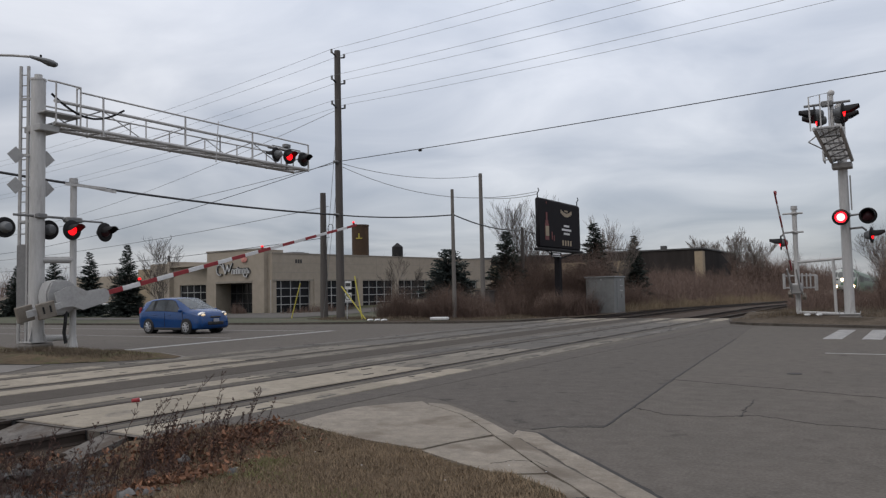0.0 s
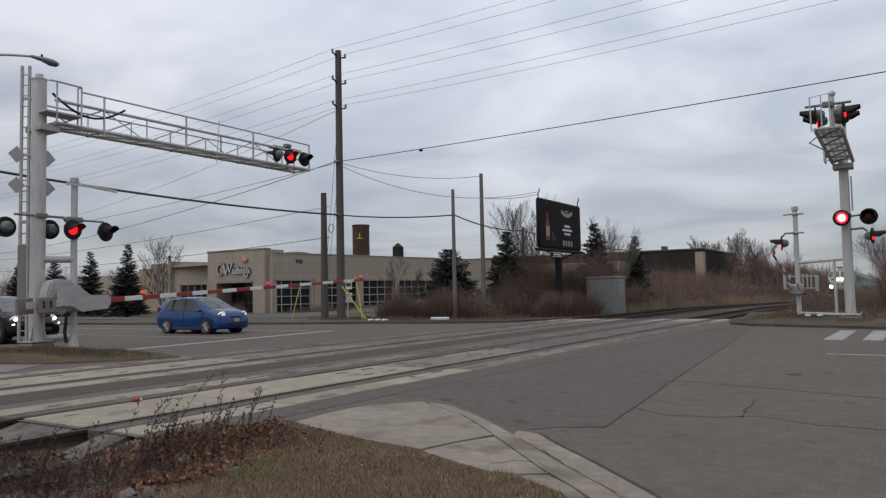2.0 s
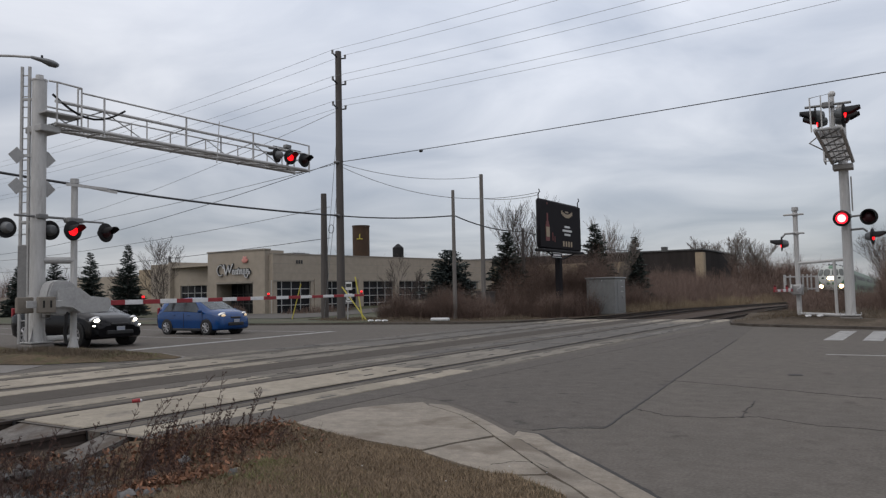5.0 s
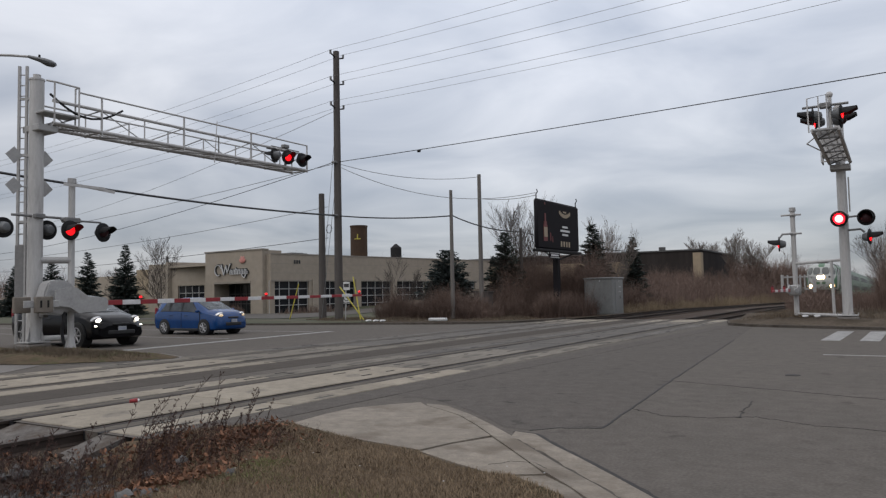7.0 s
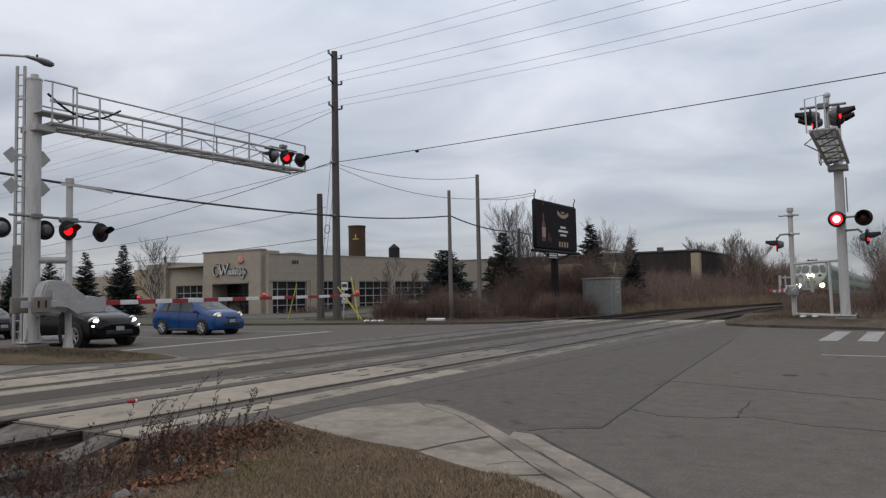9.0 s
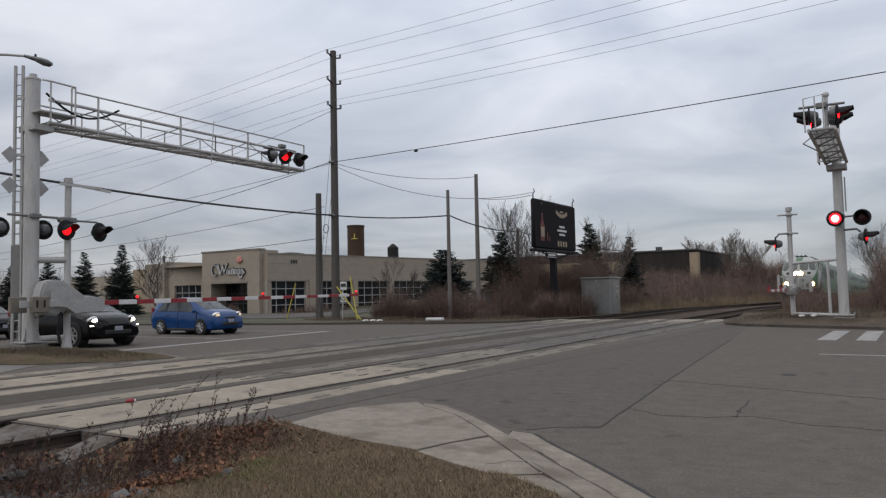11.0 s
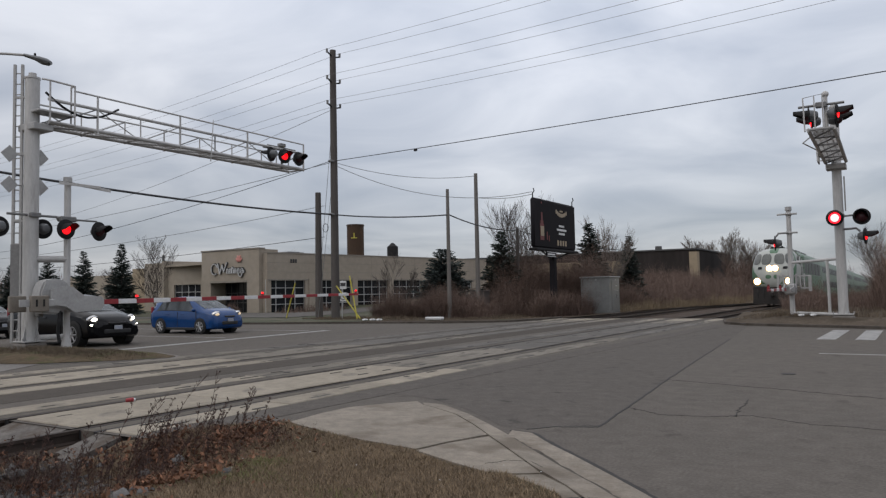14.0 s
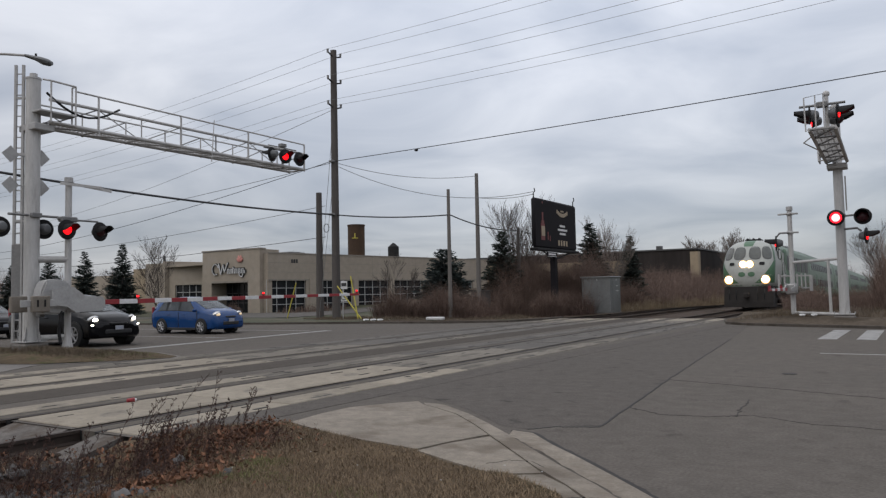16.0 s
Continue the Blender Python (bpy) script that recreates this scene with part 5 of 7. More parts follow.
# dark warehouse on the rise
wh = thing("warehouse", "long low dark brown clad warehouse with a tan corner", "building", pose(-32.3, 139, 2.0))
bm = bmesh.new()
wall_box(bm, -62, 0, 0, 31, -1.5, 6.4)
part("wall", bm, M["brownmetal"], wh, "dark brown metal cladding")
bm = bmesh.new()
wall_box(bm, -62.2, .2, -.2, 31.2, 6.4, 6.65)
part("parapet_cap", bm, M["framedk"], wh)
bm = bmesh.new()
wall_box(bm, -1.3, .12, -.12, 1.6, -1.5, 6.0)
part("corner_panel", bm, M["stucco2"], wh, "tan corner panel")
bm = bmesh.new()
wall_box(bm, -62.0, -12.5, -.1, 0.0, -1.5, 4.9)
part("lower_wall", bm, M["stucco2"], wh, "tan lower wall")
for x in (-8, -14, -30):
    bm = bmesh.new()
    wall_box(bm, x, x + 1.0, 2, 3, 6.6, 7.4)
    part("roof_vent", bm, M["framedk"], wh)

# ================= signal shelter, billboard =================
sh = thing("signal_shelter", "dull grey metal railway signal shelter", "shelter", pose(-18.0, 49.45, -0.22))
bm = bmesh.new()
box(bm, (0, 0, 1.32), (2.0, 2.1, 2.35), bevel=.03)
part("body", bm, M["shelter"], sh)
bm = bmesh.new()
box(bm, (0, 0, 2.54), (2.14, 2.24, .10), bevel=.02)
part("roof", bm, M["shelter"], sh)
bm = bmesh.new()
box(bm, (0, 0, .05), (2.1, 2.2, .2), bevel=.02)
part("plinth", bm, M["kerb"], sh)
bm = bmesh.new()
box(bm, (1.01, -.1, 1.3), (.03, .95, 2.0), bevel=.008)
dr = part("door", bm, M["shelter"], sh)
bm = bmesh.new()
box(bm, (1.04, .28, 1.25), (.04, .06, .22), bevel=.01)
part("handle", bm, M["chrome"], dr)
for q in ((1.04, .1, 2.35), (1.04, .15, 1.95), (1.04, .35, 1.95), (1.04, .1, 1.62), (1.04, .4, 1.62), (.1, -1.06, 2.36)):
    bm = bmesh.new()
    box(bm, q, (.05, .09, .06), bevel=.01)
    part("sticker", bm, M["sign_white"], sh, "small pale sticker")

bb = thing("billboard", "dark poster billboard on a black steel column", "billboard", pose(-19.0, 44.15, -0.12))
bm = bmesh.new()
box(bm, (-.1, -.1, 2.2), (.36, .36, 4.6), bevel=.02)
part("column", bm, M["board"], bb)
bm = bmesh.new()
box(bm, (0, 0, 5.72), (.26, 6.6, 3.05), bevel=.12)
panel = part("poster_panel", bm, M["board"], bb, "dark poster face with faint bars and bottle shape", smooth=True)
bm = bmesh.new()
box(bm, (.02, 0, 4.12), (.5, 6.6, .16), bevel=.03)
part("catwalk", bm, M["black"], bb)
for y in (-2.4, 0, 2.4):
    bm = bmesh.new()
    tube(bm, [(-.1, y * .1, 3.6), (.1, y, 4.1)], .05)
    part("strut", bm, M["black"], bb)
for y in (-3.1, 3.1):
    bm = bmesh.new()
    tube(bm, [(0, y, 7.1), (0, y, 7.5), (.05, y + .12, 7.65), (.05, y, 7.78)], .035)
    part("hook", bm, M["black"], bb)
bm = bmesh.new()
box(bm, (.22, -1.1, 3.85), (.05, 1.5, .38), bevel=.02)
plate = part("name_plate", bm, M["board"], bb, "small black plate with a pale bar")
bm = bmesh.new()
for z in (3.72, 3.98):
    box(bm, (.25, -1.1, z), (.02, 1.36, .035))
box(bm, (.25, -1.1, 3.85), (.02, 1.1, .10))
part("bar", bm, M["sign_white"], plate)


def poster(name, items, mt, label, out=0.0):
    b = bmesh.new()
    for y, z, w, h in items:
        box(b, (.135 + out, y, z), (.02, w, h), bevel=.004)
    part(name, b, M[mt], panel, label)


poster("bottle", [(-2.15, 5.2, .56, 1.0), (-2.15, 5.8, .4, .2), (-2.15, 6.15, .2, .5)], "sign_red", "dull red bottle shape")
poster("bottle_label", [(-2.15, 5.25, .5, .6)], "sign_gold", "cream bottle label", .02)
poster("logo_bar", [(.9 + i * .2, 6.42 + .012 * i * i, .18, .24) for i in range(-4, 5)] + [(.9, 6.68, .5, .1)], "sign_gold", "cream curved bar")
poster("text_bar", [(.9, 5.72, .85, .13), (.9, 5.47, 1.5, .13), (.9, 5.22, .95, .13)], "sign_white", "pale bars of small writing")
for i in (-1.5, -.5, .5, 1.5):
    poster("badge", [(.9 + i * .42, 4.62, .22, .34)], "sign_gold", "small cream badge")
for mark in ((-1.4, 5.0, .12, .5), (-1.1, 4.85, .1, .35), (-2.15, 7.0, .12, .12)):
    poster("side_bar", [mark], "sign_red", "dull red mark")

# utility boxes and litter near the kerb
th = thing("utility_cabinet", "brown wooden utility cabinet by the poles", "cabinet", pose(-23.3, 42.0, -0.1))
bm = bmesh.new()
box(bm, (0, 0, .8), (1.0, .8, 1.6), bevel=.03)
part("body", bm, M["polewood"], th)
bm = bmesh.new()
box(bm, (0, 0, 1.64), (1.1, .9, .08), bevel=.02)
part("lid", bm, M["polewood"], th)
th = thing("concrete_block", "white concrete block lying on the verge", "block", pose(-20.4, 32.0, 0.13, 0, 0, 8))
bm = bmesh.new()
box(bm, (0, 0, .07), (.95, .3, .16), bevel=.04)
part("body", bm, M["litter"], th)
rnd = random.Random(3)
for i in range(3):
    bm = bmesh.new()
    bmesh.ops.create_icosphere(bm, subdivisions=2, radius=.13, matrix=Matrix.Diagonal((1.4, .9, .5, 1)))
    for v in bm.verts:
        v.co += Vector(noise.noise_vector(v.co * 6)) * .05
    solo("litter_bag", bm, M["litter"], "crumpled white litter on the verge", "litter", group="litter", m=pose(-24.2 + .45 * i, 31.2 + .1 * rnd.random(), .16), smooth=True)
for x, y in ((-3.55, 31.6), (-3.15, 31.7)):
    bm = bmesh.new()
    bmesh.ops.create_icosphere(bm, subdivisions=2, radius=.09, matrix=Matrix.Diagonal((1.4, 1, .6, 1)))
    for v in bm.verts:
        v.co += Vector(noise.noise_vector(v.co * 9)) * .04
    solo("litter_bag", bm, M["litter"], "crumpled white litter on the verge", "litter", group="litter", m=pose(x, y, .37), smooth=True)

# ================= poles and wires =================
poles = {}


def pole(key, x, y, z, h, r, mt, label):
    th = thing("utility_pole", label, "utility pole", pose(x, y, z), group="utility poles")
    bm = bmesh.new()
    rod(bm, (0, 0, -.3), (0, 0, h), r, r * .72, 14)
    part("shaft", bm, M[mt], th, smooth=True)
    poles[key] = th
    return th


main = pole("main", -29.6, 35.3, -0.02, 16.6, .26, "polewood", "tall dark wooden utility pole with three crossarms")
ARMS = (16.2, 14.55, 13.0)
for z in ARMS:
    bm = bmesh.new()
    tube(bm, [(.05, -.6, z + .18), (0, 0, z - .05), (.05, .6, z + .12)], .05)
    arm = part("crossarm", bm, M["black"], main, "short dark bracket arm")
    for y in (-.6, .6):
        bm = bmesh.new()
        rod(bm, (.05, y, z + .1), (.05, y, z + .34), .06, .07, 8)
        part("insulator", bm, M["galvdk"], arm)
for z in (9.65, 6.4):
    bm = bmesh.new()
    box(bm, (0, -.15, z), (.3, .5, .14), bevel=.03)
    part("bracket", bm, M["galvdk"], main)
bm = bmesh.new()
tube(bm, [(-.55 + .22 * math.cos(a), -.2, 5.6 + .26 * math.sin(a)) for a in np.linspace(0, 2 * math.pi, 13)], .02)
part("wire_coil", bm, M["wire"], main, "coil of spare wire")
pole("short", -31.95, 36.5, -0.05, 8.1, .25, "polewood", "short dark wooden pole beside a taller one")
pole("thin", -22.9, 37.6, -0.02, 7.6, .13, "polelt", "slender weathered wooden pole")
pole("mid", -23.2, 41.6, -0.15, 9.2, .16, "polelt", "weathered grey wooden pole")
pole("back", -22.9, 46.8, -0.3, 6.2, .14, "polewood", "dark wooden pole in the brush")
pole("far_road", -112, 39.5, -0.2, 16.0, .25, "polewood", "tall dark wooden utility pole")
pole("near_road", 34, 28.0, -0.1, 16.6, .26, "polewood", "tall dark wooden utility pole")


def wire(a, b, sag, r, mt, label="thin grey overhead power wire", n=18, name="overhead_wire"):
    bm = bmesh.new()
    a, b = Vector(a), Vector(b)
    pts = [a.lerp(b, i / n) - Vector((0, 0, sag * 4 * (i / n) * (1 - i / n))) for i in range(n + 1)]
    tube(bm, pts, r, 5)
    solo(name, bm, M[mt], label, "wire", group="overhead wires")


for z in ARMS:
    for y in (-.6, .6):
        p0 = (-29.55, 35.3 + y, z + .32)
        wire(p0, (34, 28.0 + y * 1.3, z + .9), .9, .0095, "wirelt", n=26)
        wire(p0, (-112, 39.5 + y, z - .5), 1.5, .0095, "wirelt", n=22)
wire((-29.4, 35.2, 9.65), (34, 30.6, 10.4), .36, .022, "wire", n=26)
wire((-29.6, 34.9, 9.6), (-117.7, 55.8, 8.2), 1.2, .022, "wire")
wire((-29.6, 34.9, 9.5), (-112, 39.0, 8.0), 1.2, .018, "wirelt")
wire((-29.3, 35.3, 9.5), (-23.2, 41.6, 8.9), .45, .018, "wirelt")
wire((-29.3, 35.3, 9.3), (-19.0, 41.0, 7.45), 1.0, .018, "wirelt")
wire((-23.2, 41.6, 7.5), (-19.0, 41.0, 7.3), .15, .018, "wirelt")
wire((-28.0, 13.6, 6.25), (-29.5, 34.9, 6.35), .22, .052, "wire", "thick black sagging telephone cable", 14)
wire((-42.0, -6.0, 6.6), (-28.0, 13.6, 6.25), .15, .052, "wire", "thick black sagging telephone cable", 8)
wire((-29.5, 35.2, 6.35), (-22.9, 37.5, 6.05), .14, .04, "wire", "thick black sagging telephone cable", 8)
wire((-22.9, 37.6, 6.1), (-22.9, 46.8, 5.7), .28, .04, "wire", "thick black sagging telephone cable", 10)
wire((-22.9, 46.8, 5.7), (-19.0, 60, 4.6), .3, .03, "wire", "thick black sagging telephone cable", 8)
wire((-29.6, 35.3, 13.0), (-32.6, 37.0, 0.1), 0.0, .014, "wirelt", "thin steel guy wire of a pole", 2)
wire((-29.6, 35.3, 9.4), (-31.6, 36.0, 0.1), 0.0, .014, "wirelt", "thin steel guy wire of a pole", 2)
wire((-31.6, 36.7, 7.2), (-112, 38, 6.4), 1.4, .018, "wirelt")
wire((-31.6, 36.7, 5.2), (-130, 52, 6.4), 1.0, .020, "wire")
wire((-120, 60, 12), (-29.6, 35.3, 12.9), 1.5, .016, "wirelt")
bm = bmesh.new()
bmesh.ops.create_icosphere(bm, subdivisions=2, radius=.075, matrix=pose(-23.2, 34.75, 9.52) @ Matrix.Diagonal((1.8, 1, 1, 1)))
solo("wire_splice", bm, M["black"], "dark splice clamp on an overhead wire", "clamp", smooth=True)

# guy-wire guards, no-stopping sign
for a, b in (((-26.6, 33.6, .1), (-27.35, 33.9, 2.55)), ((-26.45, 33.7, .1), (-28.1, 33.6, 2.0)), ((-34.3, 36.0, .05), (-33.7, 36.2, 2.3))):
    bm = bmesh.new()
    rod(bm, a, b, .038, .038, 8)
    solo("guy_guard", bm, M["sign_yellow"], "yellow plastic guy wire guard", "guard", group="guy guards", smooth=True)
th = thing("road_sign", "white road sign with dark symbol on a post", "road sign", pose(-28.1, 34.1, .1))
bm = bmesh.new()
rod(bm, (0, 0, 0), (0, 0, 2.2), .03, .03, 8)
part("post", bm, M["galv"], th)
for z, h in ((1.95, .55), (1.25, .6)):
    bm = bmesh.new()
    box(bm, (.12, -.03, z), (.38, .012, h * .85), rz=28, bevel=.004)
    pl = part("plate", bm, M["sign_white"], th, "white sign plate")
    bm = bmesh.new()
    if z < 1.5:
        tube(bm, [(.12 + .17 * math.cos(a) * .88, -.05 + .08 * math.cos(a), 1.27 + .17 * math.sin(a)) for a in np.linspace(0, 2 * math.pi, 17)], .022)
        tube(bm, [(.0, -.1, 1.4), (.24, .02, 1.14)], .02)
    else:
        box(bm, (.12, -.045, 1.98), (.3, .012, .2), rz=28)
    part("symbol", bm, M["sign_black"], pl)


# ================= cars =================
def lerp_row(rows, x):
    if x <= rows[0][0]:
        return rows[0]
    for a, b in zip(rows, rows[1:]):
        if x <= b[0]:
            t = (x - a[0]) / (b[0] - a[0])
            t2 = t
            return tuple(p + (q - p) * t2 for p, q in zip(a, b))
    return rows[-1]


def car(name, label, rows, paint, wheel_r, track_w, base, screen, sides, rear_screen, lamps, lamp_mat, low_lamp=None, dark_low=0.0, category="car"):
    """rows: x, sill, belt, top, half widths at sill, belt and top. The origin lies on the ground under the front axle; x is forward."""
    th = thing(name, label, category)
    xs = []
    for a, b in zip(rows, rows[1:]):
        n = max(1, int((b[0] - a[0]) / .12))
        xs += [a[0] + (b[0] - a[0]) * i / n for i in range(n)]
    xs.append(rows[-1][0])

    def ring(x):
        _, zs, zb, zt, ws, wb, wt = lerp_row(rows, x)
        zm = zs + (zb - zs) * .45
        wm = max(ws, wb) + .012
        half = [(ws * .9, zs - .03), (ws, zs + .03), (wm, zm), (wb + .005, zb - .04), (wb - .012, zb), (wt + .03, zt - .05), (wt - .03, zt), (wt * .5, zt + .022)]
        return [(x, w, z) for w, z in half] + [(x, -w, z) for w, z in half[::-1]]

    bm = bmesh.new()
    loft(bm, [ring(x) for x in xs])
    body = part("body", bm, M[paint], th, smooth=True)

    def side_pt(x, f, s, out):
        _, zs, zb, zt, ws, wb, wt = lerp_row(rows, x)
        return (x, s * (wb - .012 + (wt + .03 - wb + .012) * f + out), zb + (zt - .05 - zb) * f)

    for s in (1, -1):
        bm = bmesh.new()
        rings = []
        for i in range(9):
            xa, xb = sides[-1][0] - .04, sides[0][1] + .05
            rings.append([side_pt((xa + sides[-1][2] * f) * (1 - i / 8) + (xb - sides[0][3] * f) * i / 8, f, s, .006) for f in (.03, .5, .97)])
        loft(bm, rings, close=False, cap=False)
        bmesh.ops.solidify(bm, geom=list(bm.faces), thickness=.004)
        part("window_surround", bm, M["trim"], th, "black window surround", smooth=True)
        for x0, x1, cut0, cut1 in sides:
            bm = bmesh.new()
            n = 6
            rings = []
            for i in range(n + 1):
                t = i / n
                lo, hi = x0 + cut0 * 0, x1
                row = []
                for f in (.07, .5, .93):
                    xa, xb = x0 + cut0 * f, x1 - cut1 * f
                    row.append(side_pt(xa + (xb - xa) * t, f, s, .012))
                rings.append(row)
            loft(bm, rings, close=False, cap=False)
            r = bmesh.ops.solidify(bm, geom=list(bm.faces), thickness=.006)
            part("side_window", bm, M["sideglass"], th, smooth=True)
    for nm, (xa, xb) in (("windscreen", screen), ("rear_window", rear_screen)):
        bm = bmesh.new()
        rings = []
        for i in range(7):
            x = xa + (xb - xa) * i / 6
            _, zs, zb, zt, ws, wb, wt = lerp_row(rows, x)
            rings.append([(x + .012, wt * f, zt + .022 * (1 - abs(f)) + .012) for f in np.linspace(-.93, .93, 7)])
        loft(bm, rings, close=False, cap=False)
        bmesh.ops.solidify(bm, geom=list(bm.faces), thickness=.006)
        part(nm, bm, M["carglass"], th, smooth=True)
    front = rows[-1][0]
    # lower trim, grille, plate
    for y0 in (1, -1):
        bm = bmesh.new()
        box(bm, (-base / 2, y0 * (rows[5][4] + .005), rows[5][1] + .03), (base - 2 * wheel_r - .1, .05, .10), bevel=.015)
        part("sill", bm, M["trim"] if dark_low else M[paint], th)
    bm = bmesh.new()
    gz = rows[-1][1] + (rows[-2][3] - rows[-1][1]) * .35
    box(bm, (front - .02, 0, gz - .06), (.10, rows[-1][4] * 1.3, .14), bevel=.03)
    part("lower_grille", bm, M["trim"], th, "black lower grille")
    bm = bmesh.new()
    box(bm, (front - .05, 0, gz + .20), (.14, rows[-1][4] * .8, .07), bevel=.02)
    part("grille", bm, M["trim"], th, "black grille slot")
    bm = bmesh.new()
    box(bm, (front + .035, 0, gz + .06), (.02, .29, .13), bevel=.004)
    pl = part("number_plate", bm, M["plate"], th, "white plate with a plain bar")
    bm = bmesh.new()
    box(bm, (front + .047, 0, gz + .06), (.004, .24, .07))
    part("bar", bm, M["platebar"], pl)
    for s in (1, -1):
        x, y, z, sx, sy, sz = lamps
        bm = bmesh.new()
        bmesh.ops.create_uvsphere(bm, u_segments=14, v_segments=10, radius=.5, matrix=pose(x, s * y, z, 0, -25, -s * 28) @ Matrix.Diagonal((sx, sy, sz, 1)))
        hl = part("headlight", bm, M["chrome"], th, "clear headlight", smooth=True)
        bm = bmesh.new()
        bmesh.ops.create_uvsphere(bm, u_segments=12, v_segments=8, radius=.5, matrix=pose(x + sx * .22, s * (y + .0), z + .005, 0, 0, -s * 20) @ Matrix.Diagonal((sx * .7, sy * .55, sz * .55, 1)))
        part("bulb", bm, M[lamp_mat], hl, "lit lamp", smooth=True)
        if low_lamp:
            bm = bmesh.new()
            box(bm, (low_lamp[0], s * low_lamp[1], low_lamp[2]), (.08, .26, .03), rz=-s * 25, bevel=.01)
            part("running_light", bm, M["car_on"], th, "white running light")
            bm = bmesh.new()
            box(bm, (low_lamp[0] - .28, s * (low_lamp[1] + .14), low_lamp[2] - .02), (.1, .05, .06), bevel=.01)
            part("marker", bm, M["amber"], th, "amber marker")
        _, zs, zb, zt, ws, wb, wt = lerp_row(rows, screen[1] - .25)
        bm = bmesh.new()
        bmesh.ops.create_uvsphere(bm, u_segments=10, v_segments=8, radius=.5, matrix=pose(screen[1] - .32, s * (wb + .10), zb + .07) @ Matrix.Diagonal((.12, .22, .15, 1)))
        part("mirror", bm, M[paint], th, smooth=True)
        for xx in (sides[0][1] + .02, sides[0][0] - .02):
            bm = bmesh.new()
            box(bm, (xx, s * (rows[5][5] + .012), (rows[5][1] + rows[5][2]) / 2 + .04), (.012, .012, (rows[5][2] - rows[5][1]) * .8))
            part("door_gap", bm, M["trim"], th)
        bm = bmesh.new()
        xx = (sides[0][0] + sides[0][1]) / 2 - .25
        for q in (xx, xx - .95):
            box(bm, (q, s * (rows[5][5] + .022), rows[5][2] - .12), (.18, .03, .035), bevel=.01)
        part("door_handle", bm, M[paint], th)
        bm = bmesh.new()
        box(bm, (rows[0][0] + .06, s * (rows[1][5] - .08), rows[1][2] + .1), (.10, .12, .34), bevel=.03)
        part("tail_light", bm, M["armred"], th)
    wheels = []
    for x in (0, -base):
        for s in (1, -1):
            bm = bmesh.new()
            wide = max(max(r[4], r[5]) for r in rows) + .012
            rod(bm, (x, s * (wide - .30), wheel_r + .02), (x, s * (wide + .006), wheel_r + .02), wheel_r + .035, wheel_r + .035, 26)
            part("wheel_arch", bm, M["trim"], th, "dark wheel arch", smooth=True)
            car_w = new("wheel")
            car_w.empty_display_size = .1
            car_w.parent = th
            bm = bmesh.new()
            R = wheel_r
            loft(bm, [[(R * k * math.cos(a), y, R * k * math.sin(a)) for a in np.linspace(0, 2 * math.pi, 27)[:-1]] for y, k in ((-.10, .9), (-.09, .98), (-.05, 1), (.05, 1), (.085, .98), (.10, .9), (.098, .68))])
            part("tyre", bm, M["tyre"], car_w, smooth=True)
            bm = bmesh.new()
            o = s
            for k in range(7):
                a = 2 * math.pi * k / 7
                rod(bm, (0, o * .095, 0), (R * .64 * math.cos(a), o * .10, R * .64 * math.sin(a)), .04, .03, 5)
            loft(bm, [[(R * k * math.cos(a), o * y, R * k * math.sin(a)) for a in np.linspace(0, 2 * math.pi, 25)[:-1]] for y, k in ((.06, .70), (.108, .70), (.108, .63), (.06, .62))])
            rod(bm, (0, o * .07, 0), (0, o * .115, 0), .06, .05, 10)
            part("rim", bm, M["alloy"], car_w, smooth=False)
            wheels.append((car_w, x, s * (wide - .072), wheel_r))
    return th, wheels


FIT = [(-3.20, .36, .80, 1.02, .68, .76, .60), (-3.13, .26, .86, 1.18, .77, .815, .59), (-2.98, .22, .92, 1.36, .80, .835, .58), (-2.5, .20, .95, 1.465, .82, .845, .60),
       (-1.7, .19, .95, 1.515, .83, .845, .62), (-1.05, .19, .93, 1.49, .83, .845, .62), (-.78, .19, .92, 1.385, .83, .845, .62), (.02, .19, .90, 1.02, .83, .84, .68),
       (.30, .20, .87, .97, .83, .82, .68), (.56, .22, .80, .91, .80, .77, .62), (.72, .25, .70, .81, .75, .71, .56), (.82, .33, .54, .62, .64, .62, .50)]
blue_car, blue_wheels = car("blue_hatchback", "bright blue small hatchback waiting at the gate", FIT, "blue", .30, .745, 2.45, (-1.0, .04), ((-1.36, -.26, .05, .70), (-2.12, -1.40, .1, .03), (-2.72, -2.2, .30, .06)),
                            (-3.12, -2.9), (.58, .60, .79, .44, .26, .22), "car_dim", dark_low=1.0)
SUV = [(-3.98, .45, .95, 1.12, .78, .86, .62), (-3.86, .32, 1.02, 1.40, .88, .92, .60), (-3.5, .27, 1.07, 1.58, .92, .95, .60), (-2.7, .26, 1.07, 1.665, .94, .96, .64),
       (-1.9, .26, 1.06, 1.68, .94, .96, .66), (-1.25, .26, 1.05, 1.62, .94, .96, .66), (-.95, .26, 1.04, 1.52, .94, .96, .66), (-.35, .26, 1.02, 1.20, .94, .955, .74),
       (.0, .26, .98, 1.08, .94, .94, .80), (.45, .28, .88, .98, .92, .89, .74), (.72, .30, .74, .86, .86, .82, .64), (.90, .36, .60, .68, .74, .72, .54)]
SUV_SIDES = ((-1.95, -.62, .05, .55), (-2.95, -2.02, .05, .03), (-3.6, -3.04, .4, .05))
black_suv, black_wheels = car("black_suv", "glossy black sport utility car with lit headlights", SUV, "carblack", .385, .84, 2.9, (-1.15, -.05), SUV_SIDES, (-3.9, -3.5), (.55, .70, .86, .42, .26, .22), "car_on", (.70, .72, .69), 1.0)
